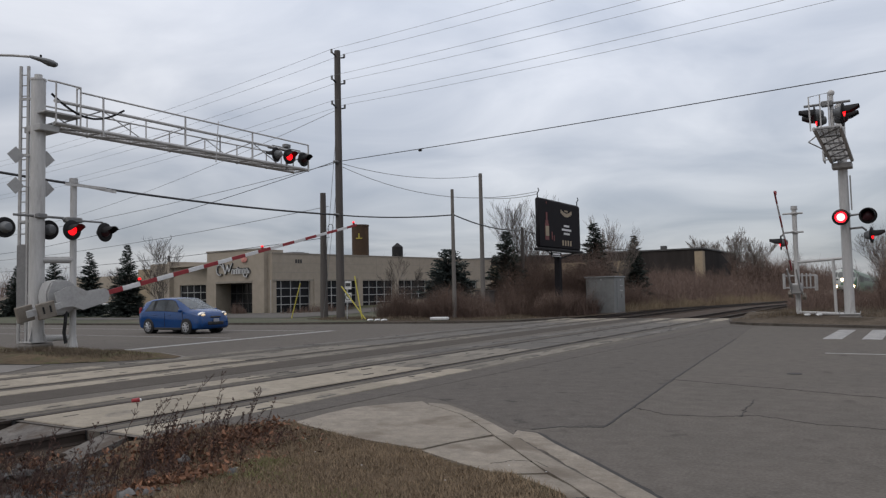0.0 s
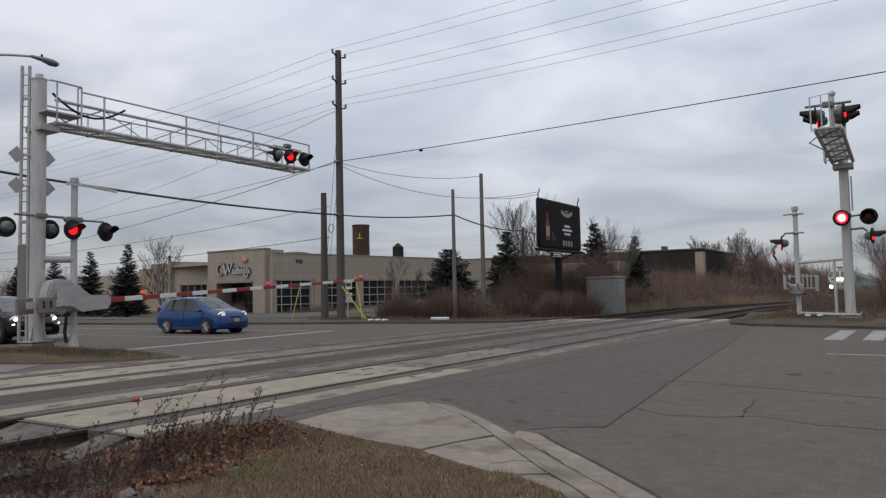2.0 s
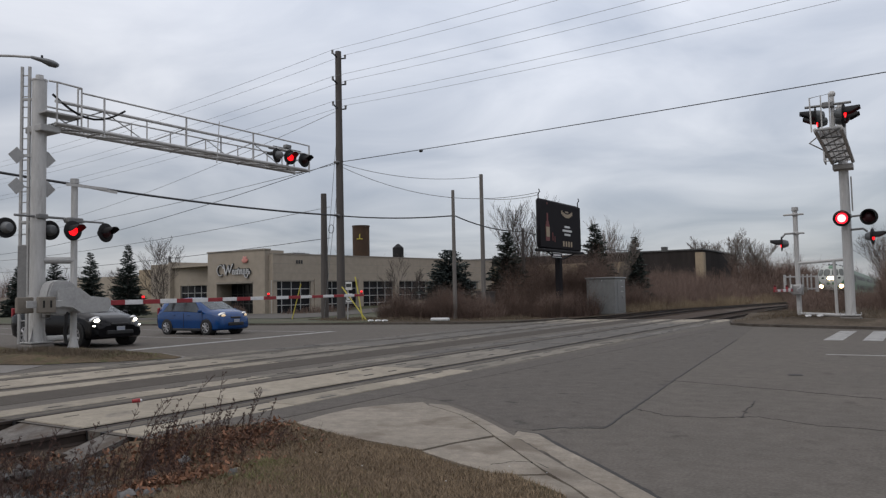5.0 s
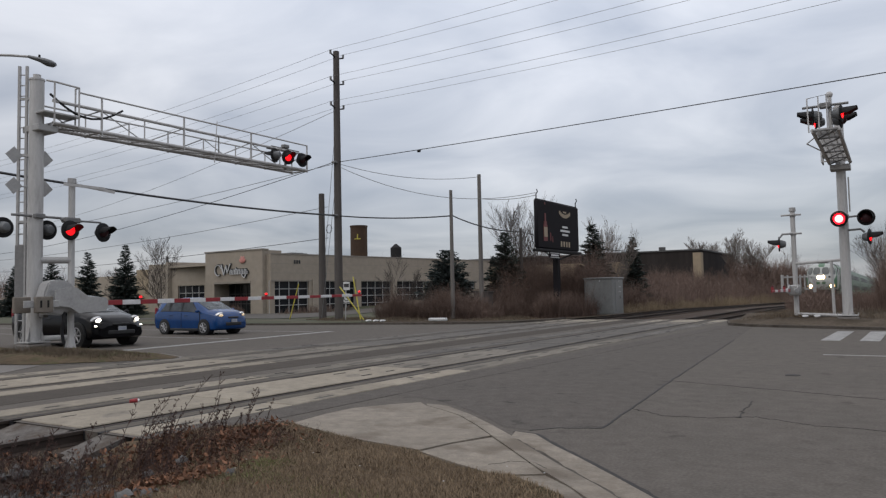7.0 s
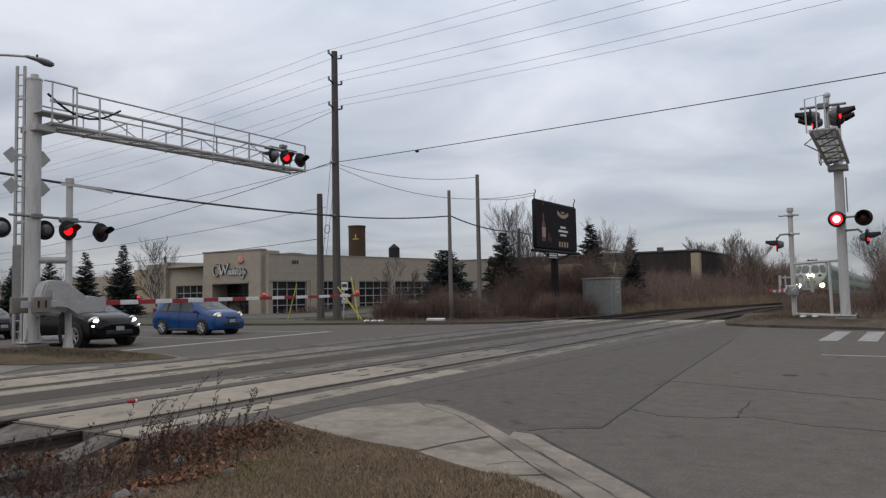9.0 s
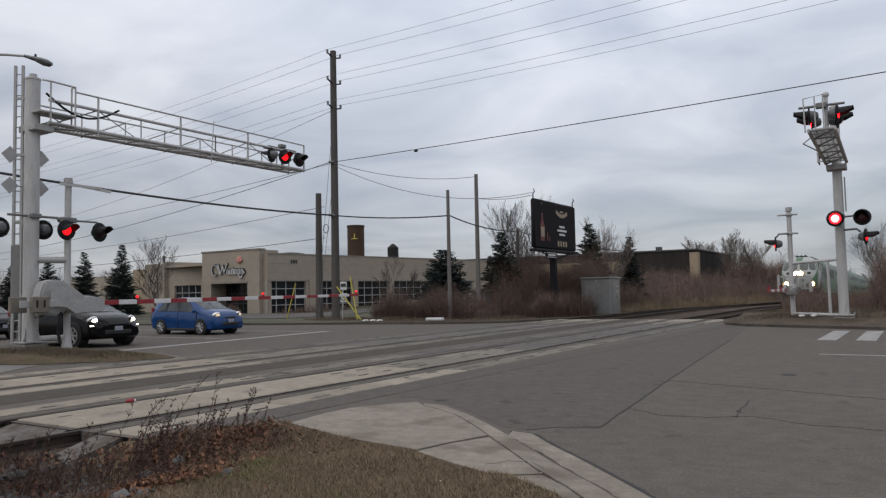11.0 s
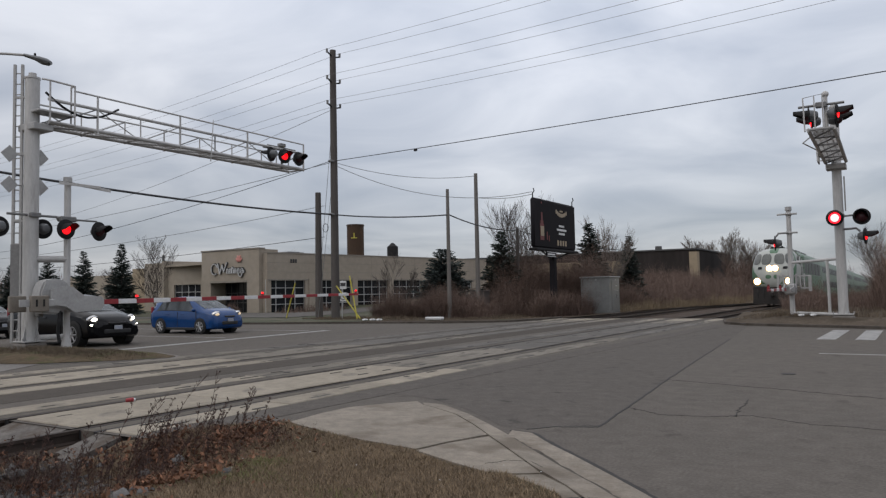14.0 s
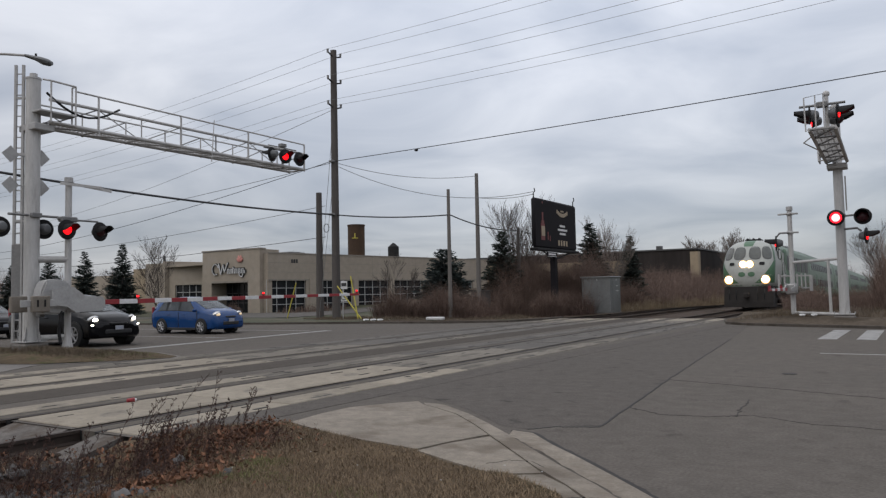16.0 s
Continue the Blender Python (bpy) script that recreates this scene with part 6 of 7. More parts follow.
grey_suv, grey_wheels = car("grey_suv", "dark grey sport utility car behind the hatchback", [(x * .93, a, b * .97, c * .97, d * .95, e * .95, f * .95) for x, a, b, c, d, e, f in SUV], "cargrey", .36, .80, 2.7, (-1.07, -.05),
                            tuple((a * .93, b * .93, c * .9, d * .9) for a, b, c, d in SUV_SIDES), (-3.6, -3.25), (.52, .66, .84, .42, .26, .22), "car_dim", None, 1.0)
SEDAN = [(-3.75, .40, .86, .98, .72, .80, .66), (-3.6, .28, .92, 1.04, .84, .86, .66), (-2.95, .22, .95, 1.16, .87, .89, .58), (-2.3, .21, .95, 1.40, .88, .90, .58),
         (-1.6, .20, .94, 1.45, .88, .90, .62), (-1.0, .20, .93, 1.42, .88, .90, .62), (-.75, .20, .92, 1.36, .88, .90, .60), (.05, .20, .90, 1.02, .88, .89, .68),
         (.30, .21, .84, .92, .87, .87, .70), (.65, .24, .72, .82, .82, .80, .62), (.85, .28, .60, .70, .74, .72, .54), (.92, .36, .50, .56, .62, .60, .46)]
dark_sedan, sedan_wheels = car("dark_sedan", "dark sedan with lit headlights in the queue", SEDAN, "carblack", .32, .79, 2.75, (-.75, .05), ((-1.6, -.35, .05, .5), (-2.5, -1.67, .3, .03)), (-2.95, -2.35), (.68, .64, .68, .4, .26, .17), "car_on", None, 1.0)
white_car, white_wheels = car("parked_white_car", "white sedan parked in the lot by the spruces", SEDAN, "litter", .32, .79, 2.75, (-.75, .05), ((-1.6, -.35, .05, .5), (-2.5, -1.67, .3, .03)), (-2.95, -2.35), (.68, .64, .68, .4, .26, .17), "chrome", None, 1.0)
white_car.matrix_basis = pose(-82, 56, -.40, 0, 0, 20)
for w, x, y, r in white_wheels:
    w.matrix_basis = pose(x, y, r)

# ================= train =================
NOSE = [(1.42, -.10, 1.30), (1.6, -.02, 1.42), (2.1, 0.0, 1.48), (2.6, -.10, 1.50), (2.95, -.28, 1.50), (3.2, -.45, 1.47), (3.55, -.68, 1.41), (3.9, -.98, 1.29), (4.15, -1.4, 1.12), (4.32, -1.9, .92), (4.43, -2.7, .66), (4.47, -3.4, .4)]


def nose_pt(z, a, out=0.0):
    """A point of the train's front at height z and turn a (degrees from straight ahead)."""
    _, xf, w = lerp_row(NOSE, z)
    c, s = math.cos(radians(a)), math.sin(radians(a))
    dep = 1.0
    return (xf - dep * (1 - abs(c) ** .8) + out * (.4 + .6 * c), (w + out * abs(s)) * math.copysign(abs(s) ** .8, s), z + out * .35)


def nose_patch(fn_lo, fn_hi, z0, z1, out, nz=8, na=6):
    bm = bmesh.new()
    rings = []
    for i in range(nz + 1):
        z = z0 + (z1 - z0) * i / nz
        lo, hi = fn_lo(z), fn_hi(z)
        rings.append([nose_pt(z, lo + (hi - lo) * j / na, out) for j in range(na + 1)])
    loft(bm, rings, close=False, cap=False)
    return bm


def nose_oval(ac, zc, aw, zh, out, n=20, p=.55):
    bm = bmesh.new()
    ring = [bm.verts.new(nose_pt(zc + zh * math.copysign(abs(math.sin(t)) ** p, math.sin(t)), ac + aw * math.copysign(abs(math.cos(t)) ** p, math.cos(t)), out)) for t in np.linspace(0, 2 * math.pi, n + 1)[:-1]]
    mid = bm.verts.new(nose_pt(zc, ac, out))
    for i in range(n):
        bm.faces.new((ring[i], ring[(i + 1) % n], mid))
    return bm


def bogie(parent, x, axles, r=.5):
    for s in (-1, 1):
        bm = bmesh.new()
        box(bm, (x, s * 1.08, .72), (abs(axles[-1] - axles[0]) + 1.1, .14, .34), bevel=.04)
        for a in axles:
            box(bm, (x + a, s * 1.12, .52), (.4, .18, .42), bevel=.04)
        tr = part("bogie_frame", bm, M["loco_dark"], parent, "dark bogie frame")
    for a in axles:
        bm = bmesh.new()
        for s in (-1, 1):
            rod(bm, (x + a, s * .70, r), (x + a, s * .84, r), r, r * .98, 22)
        rod(bm, (x + a, -.7, r), (x + a, .7, r), .09, .09, 8)
        part("wheelset", bm, M["rail"], tr, smooth=True)


def locomotive():
    th = thing("locomotive", "white and green diesel passenger locomotive with lit headlights", "train")
    bm = bmesh.new()
    rings = []
    zs = [z for z, *_ in NOSE]
    zz = sorted(set(zs + [(a + b) / 2 for a, b in zip(zs, zs[1:])]))
    for z in zz:
        _, xf, w = lerp_row(NOSE, z)
        rings.append([(-4.2, -w, z)] + [nose_pt(z, a) for a in np.linspace(-90, 90, 25)] + [(-4.2, w, z)])
    loft(bm, rings, close=True, cap=True)
    nose = part("nose", bm, M["loco_white"], th, "streamlined white nose", smooth=True)
    for s in (1, -1):
        edge = lambda z: s * (7 + (z - 1.45) / 1.6 * 66)
        part("nose_stripe", nose_patch(edge, lambda z: s * 89.5, 1.46, 3.0, .012), M["loco_green"], nose, "green V-shaped nose stripe", smooth=True)
        part("nose_side", nose_patch(lambda z: s * 74, lambda z: s * 89.5, 3.0, 4.1, .012), M["loco_green"], nose, "green cab corner", smooth=True)
        for a, wd in ((15.0, 11.8), (48, 16.0)):
            part("cab_window", nose_oval(s * a, 3.53, wd, .38, .02, p=.7), M["cabglass"], nose, "rounded dark cab window")
            part("window_trim", nose_oval(s * a, 3.53, wd + 1.4, .43, .012, p=.7), M["framedk"], nose)
        part("marker_light", nose_oval(s * 30, 2.84, 7, .10, .03), M["black"], nose, "dark marker light")
        bm = bmesh.new()
        q = nose_pt(1.84, s * 41, .03)
        rod(bm, (q[0] - .2, q[1], q[2]), (q[0] + .06, q[1], q[2]), .2, .2, 14)
        dl = part("ditch_light", bm, M["black"], th)
        # glowing ring added round the ditch light for its warm glare
        bm = bmesh.new()
        rod(bm, (q[0] + .055, q[1], q[2]), (q[0] + .075, q[1], q[2]), .27, .25, 18)
        part("bowl", bm, M["lamp_halo"], dl, "added warm glowing ring for the lamp glare")
        bm = bmesh.new()
        rod(bm, (q[0] + .070, q[1], q[2]), (q[0] + .095, q[1], q[2]), .20, .19, 16)
        part("lens", bm, M["white_on"], dl, "lit ditch light")
    part("roof_mark", nose_patch(lambda z: -16 + (4.4 - z) * 20, lambda z: 16 - (4.4 - z) * 20, 3.98, 4.42, .012), M["loco_green"], nose, "green mark above the windows", smooth=True)
    for a in (-7.5, 7.5):
        part("emblem", nose_oval(a, 2.18, 6.2, .15, .022, p=.9), M["loco_green"], nose, "round green emblem shape")
    bm = bmesh.new()
    for y in (-.16, .16):
        rod(bm, (-.35, y * 1.2, 2.82), (-.12, y * 1.2, 2.82), .21, .21, 14)
    hl = part("headlight", bm, M["black"], th)
    for y in (-.19, .19):
        # same added glow ring round each headlight lens
        bm = bmesh.new()
        rod(bm, (-.13, y, 2.82), (-.105, y, 2.82), .24, .23, 16)
        part("bowl", bm, M["lamp_halo"], hl, "added warm glowing ring for the lamp glare")
        bm = bmesh.new()
        rod(bm, (-.11, y, 2.82), (-.085 - .002 * (y > 0), y, 2.82), .185, .18, 16)
        part("lens", bm, M["white_on"], hl, "lit headlight")
    # pilot
    bm = bmesh.new()
    loft(bm, [[(-1.2, -1.42, z), (x - .45, -1.42, z), (x, -.6, z), (x, .6, z), (x - .45, 1.42, z), (-1.2, 1.42, z)] for z, x in ((.14, .12), (.45, .10), (.9, -.02), (1.43, -.12))])
    pil = part("pilot", bm, M["loco_dark"], th, "black pilot plough")
    bm = bmesh.new()
    box(bm, (.25, 0, .88), (.6, .28, .32), bevel=.05)
    part("coupler", bm, M["loco_dark"], pil)
    for y in (-1.0, -.6, .6, 1.0):
        bm = bmesh.new()
        tube(bm, [(.05, y, 1.25), (.2, y, 1.0), (.16, y, .6)], .035)
        part("air_hose", bm, M["black"], pil)
    # body
    prof = [(1.47, 1.0), (1.5, 1.4), (1.5, 3.55), (1.42, 3.9), (1.15, 4.22), (.5, 4.42)]
    bm = bmesh.new()
    ring = [(y, z) for y, z in prof] + [(-y, z) for y, z in prof[::-1]]
    loft(bm, [[(x, y, z) for y, z in ring] for x in (-4.15, -8, -12, -16, -20.2, -20.6)])
    body = part("body", bm, M["loco_pale"], th, "pale green and white car body")
    for s in (1, -1):
        bm = bmesh.new()
        box(bm, (-12.3, s * 1.505, 1.85), (16.3, .03, 1.2))
        part("lower_band", bm, M["loco_green"], body, "green lower band")
        bm = bmesh.new()
        for k in range(3):
            box(bm, (-5.6 - k * .5, s * 1.508, 3.05), (.35, .03, 1.9), ry=32)
        part("slant_stripe", bm, M["loco_green"], body, "slanting green stripes")
        bm = bmesh.new()
        box(bm, (-3.35, s * 1.47, 3.5), (1.0, .05, .66), bevel=.05)
        part("side_window", bm, M["glass"], body)
        for x in (-7.5, -10.2, -12.9, -15.6, -18.2):
            bm = bmesh.new()
            box(bm, (x, s * 1.51, 3.05), (1.9, .04, 1.0), bevel=.02)
            g = part("air_intake", bm, M["framedk"], body, "dark intake grille")
        bm = bmesh.new()
        box(bm, (-4.6, s * 1.512, 2.6), (.8, .03, 2.1), bevel=.02)
        part("cab_door", bm, M["loco_white"], body)
        for x in (-4.1, -5.1):
            bm = bmesh.new()
            tube(bm, [(x, s * 1.56, 1.5), (x, s * 1.58, 3.0)], .025)
            part("grab_rail", bm, M["chrome"], body)
    for x, l in ((-6.5, 1.8), (-10.5, 3.0), (-15, 3.2)):
        bm = bmesh.new()
        box(bm, (x, 0, 4.46), (l, 1.4, .22), bevel=.05)
        part("roof_fan", bm, M["train_roof"], body)
    bm = bmesh.new()
    for y in (-.3, 0, .3):
        rod(bm, (-3.7, y, 4.52), (-3.2, y * 1.2, 4.54), .05, .09, 10)
    box(bm, (-3.5, 0, 4.48), (.9, 1.0, .14), bevel=.05)
    part("horn", bm, M["black"], th, "dark roof horn")
    bm = bmesh.new()
    box(bm, (-10.4, 0, .75), (5.2, 2.7, .95), bevel=.2)
    part("fuel_tank", bm, M["loco_dark"], th)
    bogie(th, -4.6, (-1.35, 1.35))
    bogie(th, -16.4, (-1.35, 1.35))
    bm = bmesh.new()
    for s in (-1, 1):
        box(bm, (-4.6, s * 1.3, 1.0), (4.2, .1, .3))
        box(bm, (-16.4, s * 1.3, 1.0), (4.2, .1, .3))
    part("side_skirt", bm, M["loco_dark"], th)
    return th


def coach():
    th = thing("passenger_coach", "pale green and white bilevel passenger coach", "train", group="coaches of the train")
    prof = [(1.3, .55), (1.48, .75), (1.5, 2.1), (1.5, 3.0), (1.40, 3.9), (1.12, 4.45), (.6, 4.68)]

    def ring(x, k, dz):
        half = [(y * k, z if z < 2 else z - dz) for y, z in prof]
        return [(x, y, z) for y, z in half] + [(x, -y, z) for y, z in half[::-1]]

    bm = bmesh.new()
    loft(bm, [ring(0, .93, .25), ring(-.5, 1, .05), ring(-1.2, 1, 0), ring(-24.4, 1, 0), ring(-25.1, 1, .05), ring(-25.6, .93, .25)])
    body = part("body", bm, M["loco_pale"], th, "pale green coach body", smooth=True)
    for s in (1, -1):
        bm = bmesh.new()
        box(bm, (-12.8, s * 1.505, 1.15), (24.6, .02, .75))
        part("lower_band", bm, M["loco_green"], body, "green lower band")
        bm = bmesh.new()
        box(bm, (-12.8, s * 1.508, 2.55), (24.2, .02, .35))
        part("middle_band", bm, M["loco_pale"], body, "pale green middle band")
        for nm, z, tilt in (("lower_window", 1.95, 0), ("upper_window", 3.42, 6.5)):
            bm = bmesh.new()
            box(bm, (0, 0, 0), (1.45, .03, .66), rx=s * tilt, bevel=.01)
            me = finish(nm, bm, M["coachglass"])
            y = 1.508 if tilt == 0 else 1.462
            for i in range(12):
                o = new(nm, me)
                o.parent = body
                o.matrix_basis = pose(-3.1 - i * 1.78, s * y, z)
        for x in (-6.2, -19.4):
            bm = bmesh.new()
            box(bm, (x, s * 1.512, 1.75), (1.3, .03, 2.0), bevel=.01)
            part("door", bm, M["loco_green"], body, "green sliding doors")
    bm = bmesh.new()
    box(bm, (-12.8, 0, 4.67), (24, 1.3, .06), bevel=.02)
    part("roof", bm, M["train_roof"], body, "dull grey roof")
    bm = bmesh.new()
    box(bm, (.02, 0, 2.0), (.1, .9, 2.0), bevel=.03)
    part("end_door", bm, M["galvdk"], body)
    bogie(th, -3.0, (-1.25, 1.25), .42)
    bogie(th, -22.6, (-1.25, 1.25), .42)
    bm = bmesh.new()
    box(bm, (.15, 0, .85), (.7, .2, .2), bevel=.03)
    part("coupler", bm, M["loco_dark"], th)
    return th


loco = locomotive()
for o in loco.children_recursive:
    o.data.transform(Matrix.Diagonal((1, 1.07, 1.045, 1)))
first_coach = coach()
coaches = [first_coach] + [copy_thing(first_coach, Matrix.Identity(4)) for _ in range(6)]


# ================= plants =================
def tube_into(V, F, a, b, r0, r1, n=4):
    a, b = np.array(a), np.array(b)
    d = b - a
    L = np.linalg.norm(d)
    d = d / max(L, 1e-6)
    u = np.cross(d, (0.3, 0.8, 0.52))
    u /= max(np.linalg.norm(u), 1e-6)
    w = np.cross(d, u)
    k = len(V)
    for c, r in ((a, r0), (b, r1)):
        for i in range(n):
            t = 2 * math.pi * i / n
            V.append(tuple(c + (u * math.cos(t) + w * math.sin(t)) * r))
    for i in range(n):
        j = (i + 1) % n
        F.append((k + i, k + j, k + n + j, k + n + i))


def bare_tree(x, y, z, h, spread, seed, label, mt="twiggrey", depth=5, stems=1, upright=.5, thin=.006):
    rnd = random.Random(seed)
    V, F, V2, F2 = [], [], [], []

    def grow(p, d, L, r, lev):
        n = 6 if lev < 2 else 4
        for i in range(n):
            d = (d + Vector((rnd.uniform(-.09, .09), rnd.uniform(-.09, .09), .05 if lev else 0))).normalized()
            q = p + d * (L / n)
            r2 = max(thin * .8, r * .84)
            big = lev == 0
            tube_into(V if big else V2, F if big else F2, p, q, r, r2, 6 if big else 3)
            if lev < depth and i >= (1 if lev else 0):
                for _ in range(2 if lev < 2 or rnd.random() < .35 else 1):
                    a = rnd.uniform(0, 2 * math.pi)
                    side = Vector((math.cos(a), math.sin(a), rnd.uniform(-.05, .35)))
                    grow(q, (d * (.75 + upright) + side * (.45 + spread)).normalized(), L * rnd.uniform(.40, .66) * (1 - .35 * i / n), max(thin, r2 * .5), lev + 1)
            p, r = q, r2

    for s in range(stems):
        a = 2 * math.pi * s / max(1, stems) + rnd.uniform(-.4, .4)
        o = .22 if stems > 1 else 0
        d = Vector((o * math.cos(a), o * math.sin(a), 1)).normalized()
        grow(Vector((rnd.uniform(-.1, .1), rnd.uniform(-.1, .1), -.1)), d, h * rnd.uniform(.62, .8), h * .006 + .02, 0)
    top = max(v[2] for v in V2)
    k = h / top
    th = thing("bare_tree", label, "tree", pose(x, y, z), group="bare trees")
    for nm, vv, ff in (("trunk", V, F), ("crown", V2, F2)):
        o = new(nm, pydata(nm, [(a * k, b * k, c * k) for a, b, c in vv], ff, M[mt]))
        o.parent = th
    return th


def spruce(x, y, z, h, w, seed, label, mt="needle", full=1.0, bulge=.85):
    rnd = random.Random(seed)
    th = thing("spruce", label, "tree", pose(x, y, z), group="spruces")
    V, F = [], []
    tube_into(V, F, (0, 0, -.1), (0, 0, h * .98), h * .018 + .03, .01, 7)
    o = new("trunk", pydata("trunk", V, F, M["polewood"]))
    o.parent = th
    V, F = [], []
    zz = h * .05
    while zz < h * .985:
        f = zz / h
        reach = w * (1 - f) ** bulge * rnd.uniform(.78, 1.12) + .05
        for b in range(max(5, int((12 * (1 - f) + 5) * full))):
            a = rnd.uniform(0, 2 * math.pi)
            L = reach * rnd.uniform(.65, 1.08)
            droop = -.18 + .55 * f
            n = max(3, int(L / .14))
            for i in range(n):
                t = (i + .6) / n
                c = Vector((math.cos(a) * L * t, math.sin(a) * L * t, zz + L * t * droop + .10 * L * t * t))
                for _ in range(4):
                    s = rnd.uniform(.16, .34) * (.5 + .5 * (1 - f)) * (h / 6) ** .5
                    d1 = Vector((math.cos(a) + rnd.uniform(-.8, .8), math.sin(a) + rnd.uniform(-.8, .8), rnd.uniform(-.45, .4))) * s
                    d2 = Vector((rnd.uniform(-1, 1), rnd.uniform(-1, 1), rnd.uniform(-.6, .6))).normalized() * s * .5
                    k = len(V)
                    V.extend([tuple(c - d2), tuple(c + d2), tuple(c + d1)])
                    F.append((k, k + 1, k + 2))
        zz += max(.11, h * .022) * rnd.uniform(.7, 1.2)
    tipn = len(V)
    o = new("crown", pydata("crown", V, F, M[mt]))
    o.parent = th
    return th


def brush(name, label, spots, n, h0, h1, mt, seed, height=lie, thick=.012, lean=.35, sides=4, category="brush"):
    """Many thin stems with side twigs. spots: (x, y, rx, ry, weight) ellipses in the plan."""
    rnd = random.Random(seed)
    V, F = [], []
    weights = [s[4] for s in spots]
    for _ in range(n):
        sx, sy, rx, ry, _w = rnd.choices(spots, weights)[0]
        a, q = rnd.uniform(0, 2 * math.pi), math.sqrt(rnd.random())
        x, y = sx + rx * q * math.cos(a), sy + ry * q * math.sin(a)
        z = height(x, y) - .05
        h = rnd.uniform(h0, h1) * (1.15 - .5 * q) * (.85 + .75 * noise.noise(Vector((x * .45, y * .45, seed))))
        d = Vector((rnd.uniform(-lean, lean), rnd.uniform(-lean, lean), 1))
        p = Vector((x, y, z))
        t = thick * rnd.uniform(.6, 1.3)
        side = Vector((rnd.uniform(-1, 1), rnd.uniform(-1, 1), 0)).normalized()
        k = len(V)
        mid, top = p + d * h * .5, p + d * h + Vector((rnd.uniform(-.2, .2), rnd.uniform(-.2, .2), 0)) * h
        V.extend([tuple(p - side * t), tuple(p + side * t), tuple(mid + side * t * .7), tuple(mid - side * t * .7), tuple(top)])
        F.extend([(k, k + 1, k + 2, k + 3), (k + 3, k + 2, k + 4)])
        for _s in range(sides):
            f = rnd.uniform(.25, .95)
            b = p + d * h * f
            e = b + Vector((rnd.uniform(-1, 1), rnd.uniform(-1, 1), rnd.uniform(.2, 1.0))).normalized() * h * rnd.uniform(.15, .38)
            k = len(V)
            V.extend([tuple(b - side * t * .5), tuple(b + side * t * .5), tuple(e)])
            F.append((k, k + 1, k + 2))
    return tagged(new(name, pydata(name, V, F, M[mt])), label, category, kind="stuff")


# spruces
for i, (x, y, h, w, mt) in enumerate([(-26.3, 42.5, 4.7, 2.2, "needleblue"), (-24.0, 46.5, 6.1, 2.0, "needle"), (-20.6, 54.5, 7.1, 1.9, "needle"), (-20.2, 62.8, 6.4, 1.6, "needle"),
                                      (-68.0, 47.6, 7.6, 2.1, "needle"), (-76.0, 48.6, 7.2, 2.1, "needle"), (-84.3, 49.5, 6.8, 2.4, "needle"), (-93, 50, 6.4, 2.3, "needle")]):
    spruce(x, y, lie(x, y) + .02, h, w, 20 + i, "dense dark green spruce tree" if mt == "needle" else "broad blue-green spruce by the building", mt, (2.2, 1.5, 1.3, 1.2, 1, 1, 1, 1)[i], (.55, .75, .8, .8, .85, .85, .85, .85)[i])

# bare trees
for x, y, h, sp, st, dp in [(-24.6, 51.2, 9.4, .10, 5, 3), (-20.35, 57.8, 7.9, .06, 4, 3), (-61.9, 47.3, 7.9, .32, 2, 3), (-29.8, 42.0, 4.6, .3, 2, 3),
                            (-39.6, 178, 10.6, .25, 3, 3), (-43.5, 180, 9.6, .25, 2, 3), (-28.6, 150, 10.2, .25, 3, 3), (-25.4, 152, 9.4, .25, 3, 3), (-0.8, 57, 5.9, .3, 2, 3), (0.6, 52, 5.6, .3, 2, 3), (3.5, 58, 6.5, .3, 2, 3),
                            (-1.4, 68, 6.0, .3, 2, 3), (-80, 55, 6, .3, 2, 3)]:
    bare_tree(x, y, lie(x, y), h, sp, 40 + int(-x * 3 + y), "leafless grey-brown tree with fine twigs", "twigpale" if x == -20.35 or y > 140 else "twiggrey", depth=dp, stems=st, upright=.35, thin=max(.008, .00017 * math.hypot(x, y)))

brush("hedge_brush", "dense leafless brown shrubs along the verge", [(-24.5, 38.6, 3.4, 1.5, 5), (-26.8, 37.8, 1.8, 1.1, 2), (-22.3, 39.6, 1.5, 1.3, 2)], 7600, 1.0, 2.1, "twig", 1, verge_far_z, .008, .55, 9)
brush("hedge_brush", "tall tangled leafless brush around the billboard", [(-22.3, 44.5, 1.5, 2.2, 4), (-21.0, 48.5, 2.8, 2.4, 5), (-19.0, 47.5, 1.2, 2.0, 2)], 5200, 1.3, 3.3, "twig", 2, verge_far_z, .009, .5, 9)
brush("hedge_brush", "tall rounded leafless thicket behind the billboard", [(-22.0, 49.5, 2.6, 1.6, 5), (-20.0, 50.0, 1.6, 1.6, 3), (-22.6, 46.5, 1.0, 1.4, 2), (-23.9, 49.8, 1.6, 1.4, 4)], 8200, 2.8, 5.3, "twig", 22, verge_far_z, .009, .5, 11)
brush("hedge_brush", "tangled leafless shrubs at the foot of the spruces", [(-19.0, 57.0, 1.3, 2.5, 4), (-19.6, 62.0, 1.4, 3.0, 3), (-19.3, 43.3, .9, .9, 3)], 3600, 1.6, 3.0, "twig", 24, verge_far_z, .009, .55, 9)
brush("far_thicket", "dark leafless thicket along the rise beyond the warehouse", [(-25.5, 156, 4, 16, 4), (-25, 195, 5, 24, 4), (-27, 245, 7, 30, 3), (-19, 230, 3, 50, 1)], 2600, 3.2, 7.0, "twig", 23, lie, .05, .35, 14)
